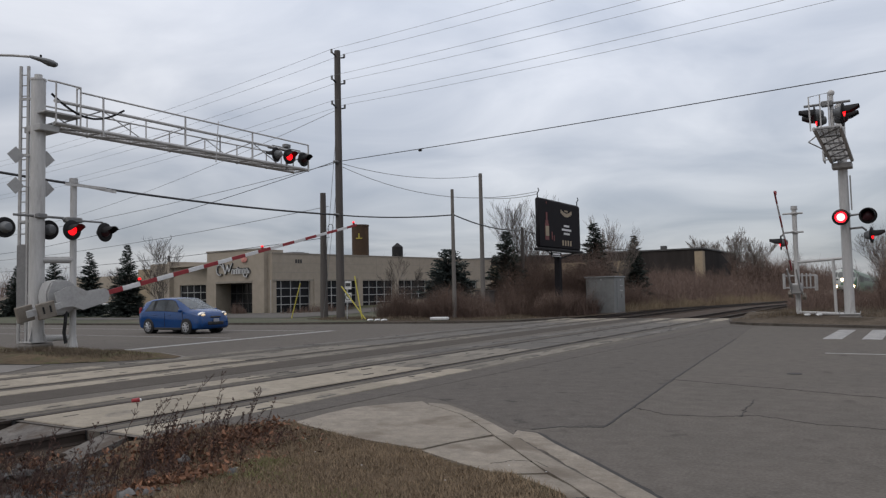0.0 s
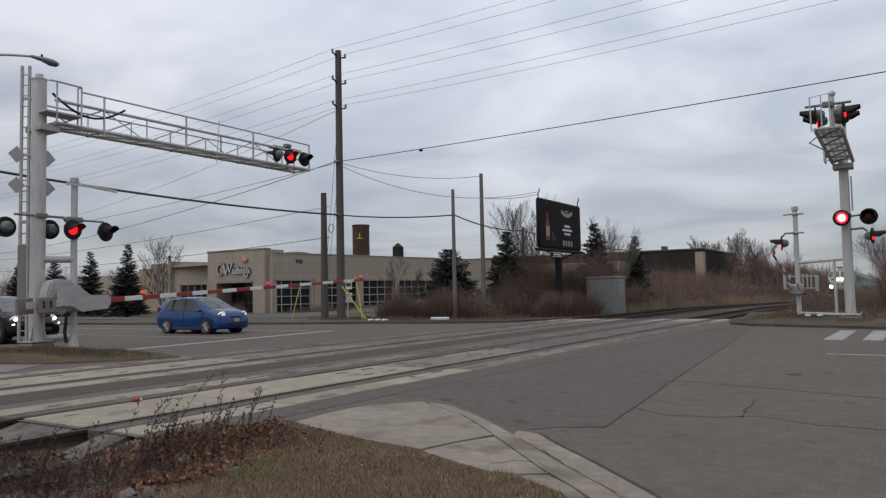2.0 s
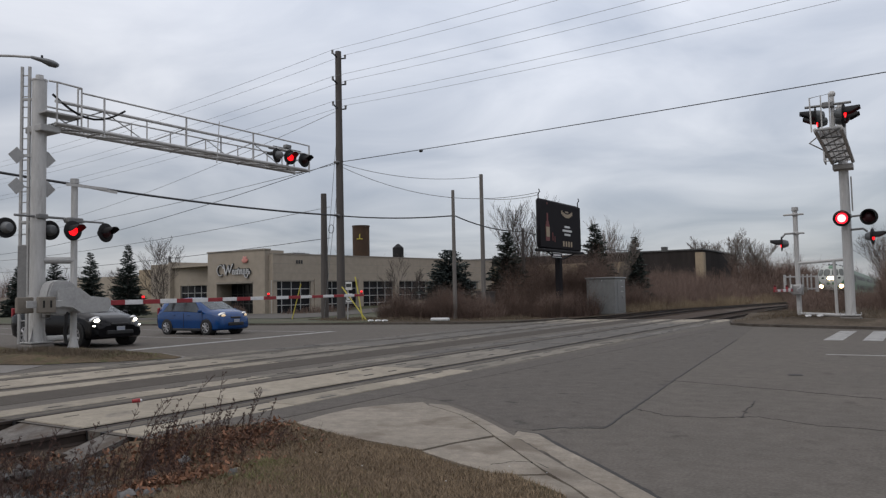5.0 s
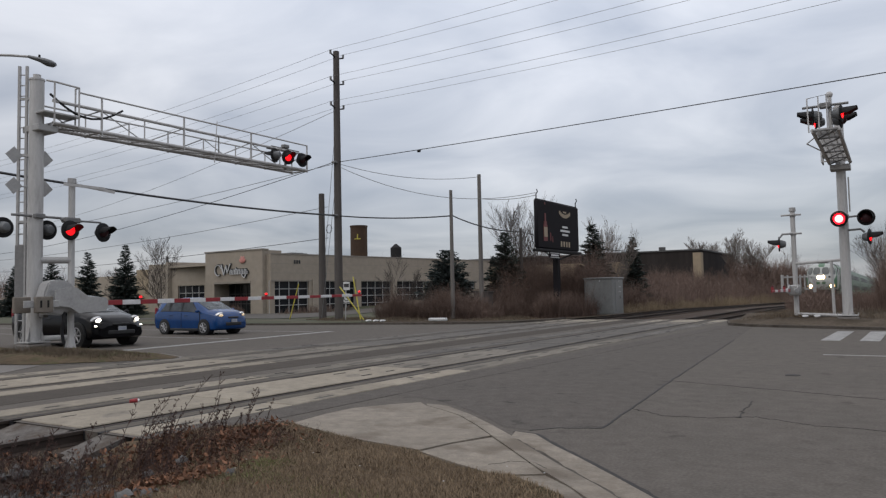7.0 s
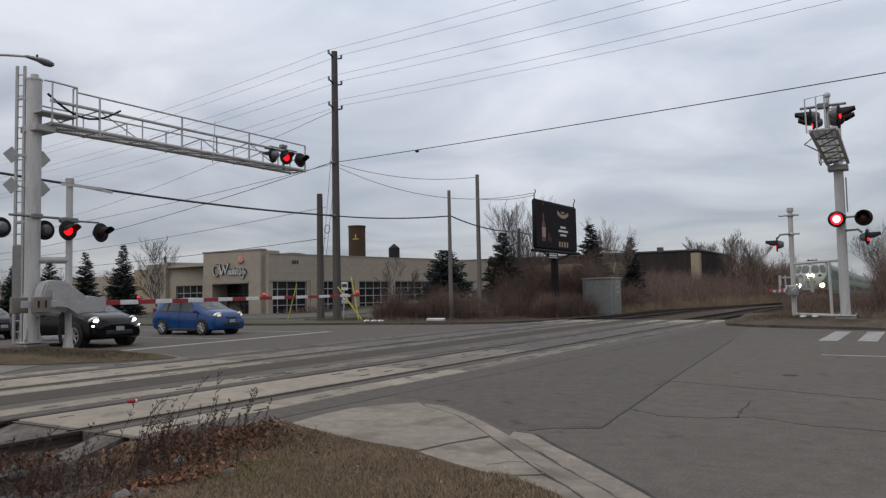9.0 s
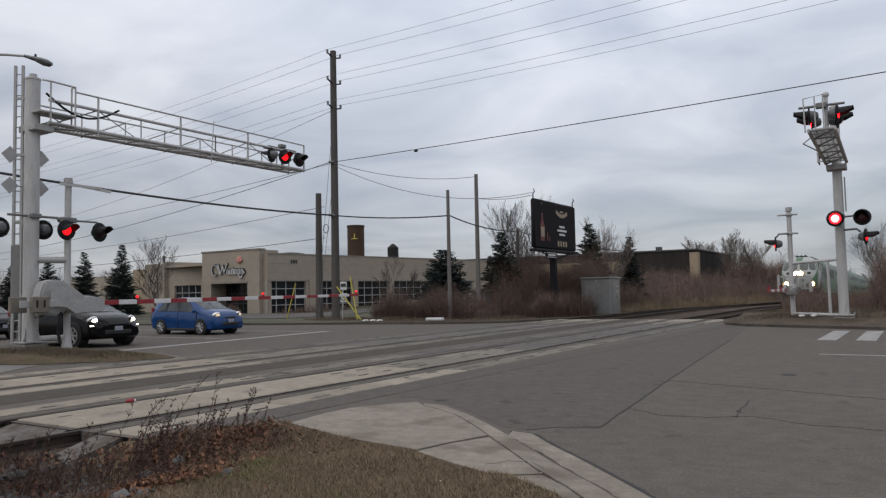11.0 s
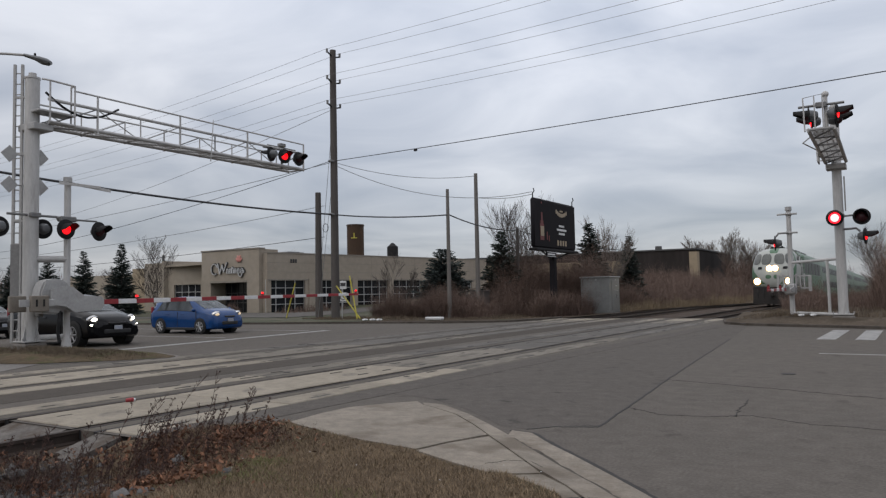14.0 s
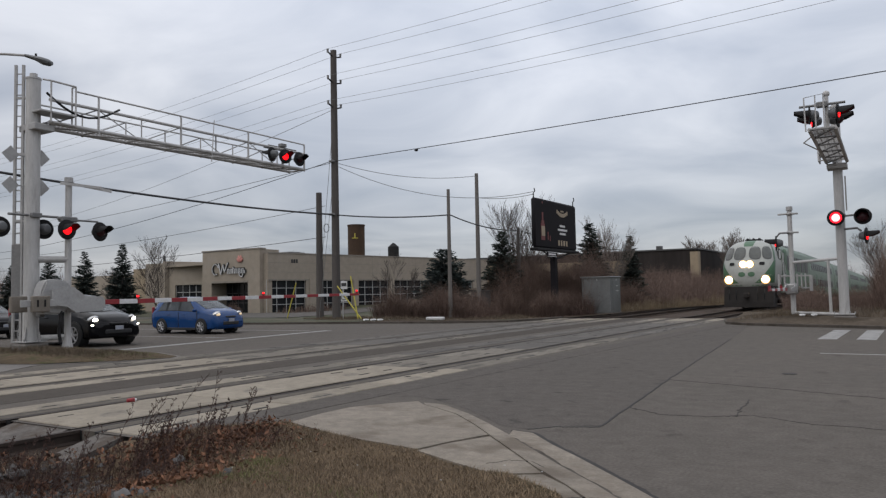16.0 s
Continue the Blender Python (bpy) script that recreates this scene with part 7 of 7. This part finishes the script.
brush("bank_brush", "leafless brown brush on the railway bank", [(-21, 62, 4.0, 9, 5), (-22, 78, 5, 12, 5), (-24, 96, 7, 14, 5), (-23, 118, 7, 16, 4), (-19.5, 140, 3, 30, 3), (-30, 88, 8, 16, 3)], 15000, 1.3, 3.0, "twig", 3, lie, .015, .5, 8)
brush("reed_grass", "pale dry reed grass beside the track", [(-17.5, 62, 1.0, 12, 5), (-17.6, 84, 1.1, 16, 5), (-17.4, 112, 1.3, 20, 3), (-18.5, 52.5, 1.0, 1.5, 1)], 13000, .5, 1.25, "reed", 4, lie, .012, .25, 2, "grass")
brush("side_brush", "leafless brown brush beyond the signal", [(-1.0, 62, 4.0, 14, 4), (3.5, 50, 4, 8, 3), (-4.4, 84, 1.6, 22, 3), (-3.6, 120, 2.0, 30, 2), (-5.0, 50, 1.2, 8, 3)], 10000, .7, 1.9, "twig", 5, lie, .013, .5, 7)
brush("side_grass", "rough dry grass round the signal posts", [(-3.5, 36.5, 3.0, 3.4, 4), (1.5, 34, 4, 4.5, 3), (-5.6, 43, 1.2, 8, 3), (-4, 33.2, 2.6, .9, 2)], 9000, .10, .34, "dullgrass", 6, verge_right_z, .008, .5, 1, "grass")
brush("hedge_grass", "dry grass at the foot of the shrubs", [(-24, 33.5, 5.5, 2.3, 3), (-19, 36.5, 1.6, 4, 3), (-29.5, 35.5, 2.6, 1.6, 3)], 9000, .08, .30, "dullgrass", 7, verge_far_z, .009, .5, 1, "grass")
brush("far_trees", "distant leafless tree line", [(-150, 140, 60, 12, 3), (-230, 120, 60, 30, 3), (-18, 330, 14, 60, 2), (30, 260, 40, 60, 3), (-60, 280, 60, 10, 2), (40, 120, 20, 40, 3)], 5000, 5, 9.5, "twig", 8, lie, .08, .25, 6, "trees")
brush("entrance_shrubs", "low clipped brown shrubs by the entrance", [(-68.5, 56.5, 2.2, .8, 3), (-62, 57.0, 1.0, .7, 1), (-55, 62, .8, 6, 2)], 1500, .6, 1.3, "twig", 9, verge_far_z, .02)

brush("green_tufts", "patches of still green grass", [(-4.95, 4.75, .4, .3, 4), (-4.6, 4.35, .6, .35, 3), (-3.6, 4.2, .6, .3, 1), (-18.0, 12.4, 1.9, .7, 3), (-20, 12.6, 1.8, .6, 3)], 14000, .03, .11, "green", 14, lambda x, y: verge_near_z(x, y) if x > -10 else island_z(x, y), .0035, .8, 1, "grass")
brush("island_grass", "trampled dry grass on the island", [(-18.5, 11.6, 2.6, 1.0, 3), (-21.5, 12.0, 2.5, 1.0, 2)], 11000, .05, .20, "dullgrass", 15, lambda x, y: island_z(x, y) if inside(ISLAND, x, y) else -.3, .007, .7, 1, "grass")
brush("side_saplings", "thicket of fine leafless saplings by the line", [(-0.7, 52, 1.3, 5, 4), (-1.3, 66, 1.3, 6, 3), (1.2, 47, 1.5, 3, 3), (-1.4, 84, 1.4, 10, 2)], 900, 2.2, 5.0, "twig", 16, lie, .014, .22, 22, "brush")
brush("bank_saplings", "fine leafless saplings on the railway bank", [(-20.5, 112, 2.4, 6, 4), (-20.5, 98, 2, 5, 1), (-19.0, 128, 2.0, 12, 4), (-33, 132, 3, 3, 1)], 220, 1.8, 3.8, "twig", 17, lie, .026, .25, 20, "brush")
# near verge: blades, leaves, weeds, stones
brush("ballast_weeds", "dead stems and grass on the ballast edge", [(-7.4, 3.8, .9, .7, 4), (-9.0, 3.6, 1.2, .8, 2), (-6.9, 4.4, .4, .6, 2)], 1900, .08, .36, "weed", 10, lambda x, y: verge_near_z(x, y) if x > -7.3 else -.17, .003, .7, 3, "grass")
brush("near_reeds", "pale dry grass tufts in the weeds", [(-6.0, 4.2, .8, .9, 3), (-5.3, 5.2, .7, .6, 2), (-7.4, 4.0, .8, .7, 2), (-5.5, 4.5, .8, .7, 3)], 3200, .07, .28, "reed", 13, lambda x, y: verge_near_z(x, y) if x > -7.3 else -.17, .0025, .6, 1, "grass")
brush("grass_clumps", "tufts of longer bleached grass in the lawn", [(-4.3, 4.9, 1.2, .7, 4), (-3.0, 4.4, 1.1, .7, 3), (-2.2, 4.0, .8, .7, 2), (-5.2, 5.5, .6, .4, 3)], 5200, .025, .075, "reed", 18, lambda x, y: verge_near_z(x, y) if inside(near_plan, x, y) else -.3, .003, 1.1, 1, "grass")
brush("dark_thatch", "dark matted dead grass in the lawn", [(-4.6, 5.2, .9, .5, 3), (-3.4, 4.7, .9, .5, 2), (-2.4, 3.9, .7, .6, 2), (-4.2, 4.2, .8, .5, 3)], 7000, .015, .05, "weed", 19, lambda x, y: verge_near_z(x, y) if inside(near_plan, x, y) else -.3, .004, 1.4, 1, "grass")
V, F = [], []
rnd = random.Random(11)
for _ in range(150000):
    x, y = rnd.uniform(-6.8, -0.9), rnd.uniform(2.6, 6.6)
    if not inside(near_plan, x, y):
        continue
    z = verge_near_z(x, y) - .004
    a, h = rnd.uniform(0, 2 * math.pi), rnd.uniform(.015, .05)
    l = rnd.uniform(.01, .05)
    w = rnd.uniform(.0015, .0035)
    k = len(V)
    V.extend([(x - w * math.sin(a), y + w * math.cos(a), z), (x + w * math.sin(a), y - w * math.cos(a), z), (x + l * math.cos(a), y + l * math.sin(a), z + h)])
    F.append((k, k + 1, k + 2))
tagged(new("lawn_blades", pydata("lawn_blades", V, F, M["blade"])), "short dormant brown grass blades", "grass", kind="stuff")
V, F = [], []
for _ in range(3600):
    x, y = rnd.gauss(-5.95, .5), rnd.gauss(4.6, .8)
    if _ % 4 == 0:
        x, y = rnd.uniform(-9.4, -5.4), rnd.uniform(2.6, 4.9)
    elif not inside(near_plan, x, y) or x > -3.9:
        continue
    z = (verge_near_z(x, y) if x > -7.3 else -.15) + rnd.uniform(.0, .05)
    s = rnd.uniform(.011, .032)
    m = Euler((rnd.uniform(-.9, .9), rnd.uniform(-.9, .9), rnd.uniform(0, 6.3))).to_matrix()
    k = len(V)
    for px, py, pz in ((-1, 0, 0), (-.2, -.55, .15), (1, 0, 0), (-.2, .55, .15)):
        v = m @ Vector((px * s, py * s, pz * s))
        V.append((x + v.x, y + v.y, z + v.z))
    F.extend([(k, k + 1, k + 2), (k, k + 2, k + 3)])
for cx, cy, rx, ry, n in ((-5.9, 5.35, .30, .22, 190), (-6.35, 4.85, .38, .16, 160), (-5.35, 4.25, .5, .32, 170), (-5.75, 4.75, .5, .35, 150), (-7.6, 4.25, .5, .2, 130), (-5.4, 4.0, .5, .3, 90), (-6.75, 5.2, .25, .35, 160), (-7.1, 4.7, .2, .3, 90),
                           (-6.43, 4.96, .30, .20, 220), (-6.01, 5.65, .28, .22, 260), (-6.85, 3.95, .35, .2, 160), (-5.4, 3.8, .4, .25, 160), (-5.1, 4.25, .35, .2, 120), (-5.65, 4.25, .35, .25, 160), (-6.17, 6.1, .2, .15, 90)):
    for _ in range(n):
        x, y = rnd.gauss(cx, rx * .55), rnd.gauss(cy, ry * .6)
        if x > -7.3 and not inside(near_plan, x, y):
            continue
        z = (verge_near_z(x, y) if x > -7.3 else -.15) + rnd.uniform(.01, .09)
        s = rnd.uniform(.014, .038)
        m = Euler((rnd.uniform(-1.1, 1.1), rnd.uniform(-1.1, 1.1), rnd.uniform(0, 6.3))).to_matrix()
        k = len(V)
        for px, py, pz in ((-1, 0, .1), (-.25, -.5, .22), (.35, -.35, .1), (1, 0, .25), (.35, .4, .05), (-.25, .55, .25)):
            v = m @ Vector((px * s, py * s, pz * s))
            V.append((x + v.x, y + v.y, z + v.z))
        F.extend([(k, k + 1, k + 2), (k, k + 2, k + 3), (k, k + 3, k + 4), (k, k + 4, k + 5)])
tagged(new("dead_leaves", pydata("dead_leaves", V, F, M["deadleaf"])), "curled rust-brown dead leaves", "leaves", kind="stuff")


def weed(x, y, z, h, seed):
    """A wiry stalk that leans with the wind and carries short upright twigs of seed heads towards its tip."""
    r = random.Random(seed)
    V, F = [], []
    wind = Vector((.85, .53, 0))
    p, d = Vector((0, 0, -.05)), (Vector((r.uniform(-.16, .16), r.uniform(-.16, .16), 1)) + wind * r.uniform(.0, .34)).normalized()
    n = 9
    for i in range(n):
        q = p + d * h / n
        tube_into(V, F, p, q, .0046 * (1 - .08 * i), .0046 * (1 - .08 * (i + 1)), 4)
        if i > 1:
            for _ in range(2 if i < n - 2 else 3):
                a = r.uniform(0, 6.28)
                e = q + (Vector((math.cos(a) * .7, math.sin(a) * .7, r.uniform(.6, 1.2))) + wind * .25) * h * r.uniform(.04, .11)
                tube_into(V, F, q, e, .0026, .0015, 3)
                for s in range(9):
                    c = q.lerp(e, r.uniform(.25, 1.05))
                    k = len(V)
                    o = Vector((r.uniform(-1, 1), r.uniform(-1, 1), r.uniform(-1, 1))) * .011
                    o2 = Vector((r.uniform(-1, 1), r.uniform(-1, 1), r.uniform(-1, 1))) * .011
                    V.extend([tuple(c), tuple(c + o), tuple(c + o2)])
                    F.append((k, k + 1, k + 2))
        p = q
        d = (d + Vector((r.uniform(-.12, .12), r.uniform(-.12, .12), 0)) + wind * .05 * r.random()).normalized()
    o = new("weed", pydata("weed", V, F, M["weed"]))
    o.matrix_basis = pose(x, y, z)
    return tagged(o, "tall dry brown weed stalk with seed heads", "weed", group="dry weeds")


for i in range(84):
    k = i % 6
    if k == 0:
        x, y = rnd.gauss(-6.95, .2), rnd.gauss(4.1, .35)
    elif k in (1, 2):
        x, y = rnd.gauss(-6.45, .28), rnd.gauss(4.9, .3)
    elif k == 3:
        x, y = rnd.gauss(-6.35, .16), rnd.gauss(5.75, .22)
    else:
        x, y = rnd.gauss(-6.0, .45), rnd.gauss(4.3, .45)
    if not inside(near_plan, x, y):
        x, y = -6.3 + .2 * math.sin(i * 3), 4.6 + .6 * math.sin(i * 7)
    weed(x, y, verge_near_z(x, y), rnd.uniform(.22, .55) if i % 4 else rnd.uniform(.5, .82), 300 + i)
brush("undergrowth", "tangle of thin dead stems and grass", [(-6.0, 4.4, .85, .95, 4), (-5.7, 5.5, .7, .6, 2), (-6.5, 5.3, .35, .6, 2)], 1700, .06, .26, "weed", 12, verge_near_z, .0028, .8, 3, "grass")

V, F = [], []
for _ in range(5200):
    x, y = rnd.uniform(-16.0, -5.2), rnd.uniform(1.8, 4.9)
    if x > -7.1 and (y > 4.3 or rnd.random() < .45):
        continue
    z = verge_near_z(x, y) if x > -7.3 else -.165
    s = rnd.uniform(.018, .05)
    if _ % 7 == 0:
        x, y, s = rnd.gauss(-6.75, .33), rnd.gauss(3.95, .25), rnd.uniform(.03, .075)
        z = verge_near_z(x, y) if x > -7.3 else -.15
    k = len(V)
    m = Euler((rnd.uniform(0, 6), rnd.uniform(0, 6), rnd.uniform(0, 6))).to_matrix()
    for q in ((1, 0, 0), (-.9, .1, 0), (0, .8, .1), (.1, -.9, 0), (0, .1, .7), (.1, 0, -.6)):
        v = m @ Vector(q) * s
        V.append((x + v.x, y + v.y, z + v.z * .7))
    F.extend([(k + a, k + b, k + c) for a, b, c in ((0, 2, 4), (2, 1, 4), (1, 3, 4), (3, 0, 4), (2, 0, 5), (1, 2, 5), (3, 1, 5), (0, 3, 5))])
tagged(new("loose_ballast", pydata("loose_ballast", V, F, M["stone"])), "loose grey and brown ballast stones", "stones", kind="stuff")
bm = bmesh.new()
bmesh.ops.create_icosphere(bm, subdivisions=2, radius=1.0)
for v in bm.verts:
    v.co *= 1 + .55 * noise.noise(v.co * 1.1) + .25 * noise.noise(v.co * 3.1)
stone = finish("stone", bm, M["stone"])
for i in range(46):
    x, y = rnd.gauss(-5.75, .6), rnd.gauss(3.75, .35)
    if i > 60:
        x, y = rnd.uniform(-8.2, -6.8), rnd.uniform(2.5, 4.4)
    s = rnd.uniform(.015, .05) if i % 9 else rnd.uniform(.045, .07)
    if i < 20:
        x, y, s = ((-6.45, 3.75), (-6.1, 3.45), (-6.75, 3.8), (-5.35, 3.72), (-6.3, 4.8))[i % 5] + (rnd.uniform(.04, .10),)
        x, y = x + rnd.gauss(0, .17), y + rnd.gauss(0, .12)
    z = verge_near_z(x, y) if x > -7.3 else -.16
    o = new("stone", stone)
    o.matrix_basis = Matrix.LocRotScale((x, y, z + s * .15), Euler((rnd.uniform(0, 6), rnd.uniform(0, 6), rnd.uniform(0, 6))), (s, s * .8, s * .6))
    tagged(o, "rough grey ballast stone", "stone", group="loose stones")
for i in range(9):
    bm = bmesh.new()
    bmesh.ops.create_icosphere(bm, subdivisions=1, radius=.006)
    x, y = rnd.uniform(-5.4, -2.4), rnd.uniform(4.4, 5.7)
    solo("paper_scrap", bm, M["litter"], "tiny white paper scrap in the grass", "litter", group="paper scraps", m=pose(x, y, verge_near_z(x, y) + .03) @ Matrix.Diagonal((1.6, .8, .5, 1)))
# small red drink can between the rails
th = thing("drink_can", "crushed red and white drink can", "litter", pose(-9.62, 6.9, .04, 0, 90, 70))
bm = bmesh.new()
rod(bm, (0, 0, -.07), (0, 0, .03), .026, .036, 12)
part("shell", bm, M["armred"], th, smooth=True)
bm = bmesh.new()
rod(bm, (0, 0, .03), (0, 0, .06), .026, .02, 12)
part("rim", bm, M["sign_white"], th, smooth=True)


# ================= what moves =================
def at_time(rows, t):
    if t <= rows[0][0]:
        return rows[0][1]
    for i in range(len(rows) - 1):
        (t0, v0), (t1, v1) = rows[i], rows[i + 1]
        if t <= t1:
            m0 = (v1 - rows[i - 1][1]) / (t1 - rows[i - 1][0]) if i > 0 else (v1 - v0) / (t1 - t0)
            m1 = (rows[i + 2][1] - v0) / (rows[i + 2][0] - t0) if i + 2 < len(rows) else (v1 - v0) / (t1 - t0)
            if v1 == v0:
                m0 = m1 = 0
            s = (t - t0) / (t1 - t0)
            d = t1 - t0
            return (2 * s ** 3 - 3 * s ** 2 + 1) * v0 + (s ** 3 - 2 * s ** 2 + s) * d * m0 + (-2 * s ** 3 + 3 * s ** 2) * v1 + (s ** 3 - s ** 2) * d * m1
    return rows[-1][1]


def drive(th, wheels, rows, y, z=0.0):
    times = [round(.1 * i, 1) for i in range(161)]
    xs = {t: at_time(rows, t) for t in times}
    stop = rows[-2][0]
    used = [t for t in times if t <= stop + .05] + [16.0]
    walk(th, [(t, pose(xs[t], y, z)) for t in used])
    x_end = xs[16.0]
    for w, wx, wy, r in wheels:
        walk(w, [(t, pose(wx, wy, r, 0, math.degrees((xs[t] - x_end) / r), 0)) for t in used])


def motions():
    drive(blue_car, blue_wheels, [(0, -25.72), (.5, -25.04), (1.0, -24.65), (1.5, -24.56), (2.0, -24.54), (16, -24.54)], 21.62)
    drive(black_suv, black_wheels, [(0, -35.2), (.5, -33.0), (1, -31.0), (1.5, -29.2), (2, -27.4), (2.5, -25.95), (3, -25.0), (3.5, -24.28), (4, -23.6), (4.6, -22.95), (5.3, -22.6), (6.0, -22.5), (16, -22.5)], 15.0)
    drive(grey_suv, grey_wheels, [(0, -48.5), (1, -44.8), (2, -41.4), (3, -38.4), (4, -35.7), (5, -33.8), (6, -32.8), (6.8, -32.6), (16, -32.6)], 21.6)
    drive(dark_sedan, sedan_wheels, [(0, -72), (4, -52), (6.5, -40.5), (7.5, -36.4), (8.2, -33.5), (8.7, -32.1), (9.2, -31.5), (9.8, -31.4), (16, -31.4)], 16.2)

    lift = [(0, 13.4), (.5, 9.9), (1, 7.0), (1.5, 4.5), (2, 2.8), (2.5, 1.4), (3, .7), (3.5, .25), (4.2, 0), (16, 0)]
    lift2 = [(0, 38), (.5, 31.5), (1, 23.5), (1.5, 17.5), (2, 12.5), (2.5, 8.5), (3, 5.2), (3.5, 2.6), (4.2, .5), (5.0, 0), (16, 0)]
    for arm, piv, rows, turn, level in ((arm_left, PIVOT, lift, -4.0, 0.4), (arm_right, PIVOT2, lift2, 180.0, 0.0)):
        times = [round(.1 * i, 1) for i in range(53)] + [16.0]
        walk(arm, [(t, pose(*piv, 0, 0, turn) @ pose(0, 0, 0, at_time(rows, t) + level, 0, 0)) for t in times])

    # added lids imitate the flash of each pair: one rolls back as the other closes
    beat, swap = .99, .16
    for lid, turn in LIDS:
        open_now = turn == 0
        rows = [(0.0, 180.0 if open_now else 0.0)]
        for t in (swap + beat * .5 * k for k in range(32)):
            a, b = (180.0, 0.0) if open_now else (0.0, 180.0)
            rows += [(t, a), (t + .034, a + (b - a) / 3), (t + .067, a + (b - a) * 2 / 3), (t + .1, b)]
            open_now = not open_now
        rows.append((16.0, rows[-1][1]))
        walk(lid, [(t, pose(.012, 0, 0, 0, -a, 0)) for t, a in rows])

    run = [(0, 126.5), (2, 118.0), (4, 109.3), (6.5, 98.4), (8.5, 89.8), (10, 83.3), (11.5, 76.8), (12.5, 71.6), (13.5, 66.0), (14.5, 60.4), (15.25, 56.2), (16, 51.9)]
    times = [round(.5 * i, 1) for i in range(33)]

    def rail_pose(y, length):
        z0, z1 = fall(y), fall(y + length)
        return pose(TRACK, y, z0, 0, 0, -90) @ pose(0, 0, 0, 0, math.degrees(math.atan2(z1 - z0, length)), 0)

    walk(loco, [(t, rail_pose(at_time(run, t), 20.6)) for t in times])
    for i, c in enumerate(coaches):
        walk(c, [(t, rail_pose(at_time(run, t) + 21.3 + 26.2 * i, 25.6)) for t in times])


motions()
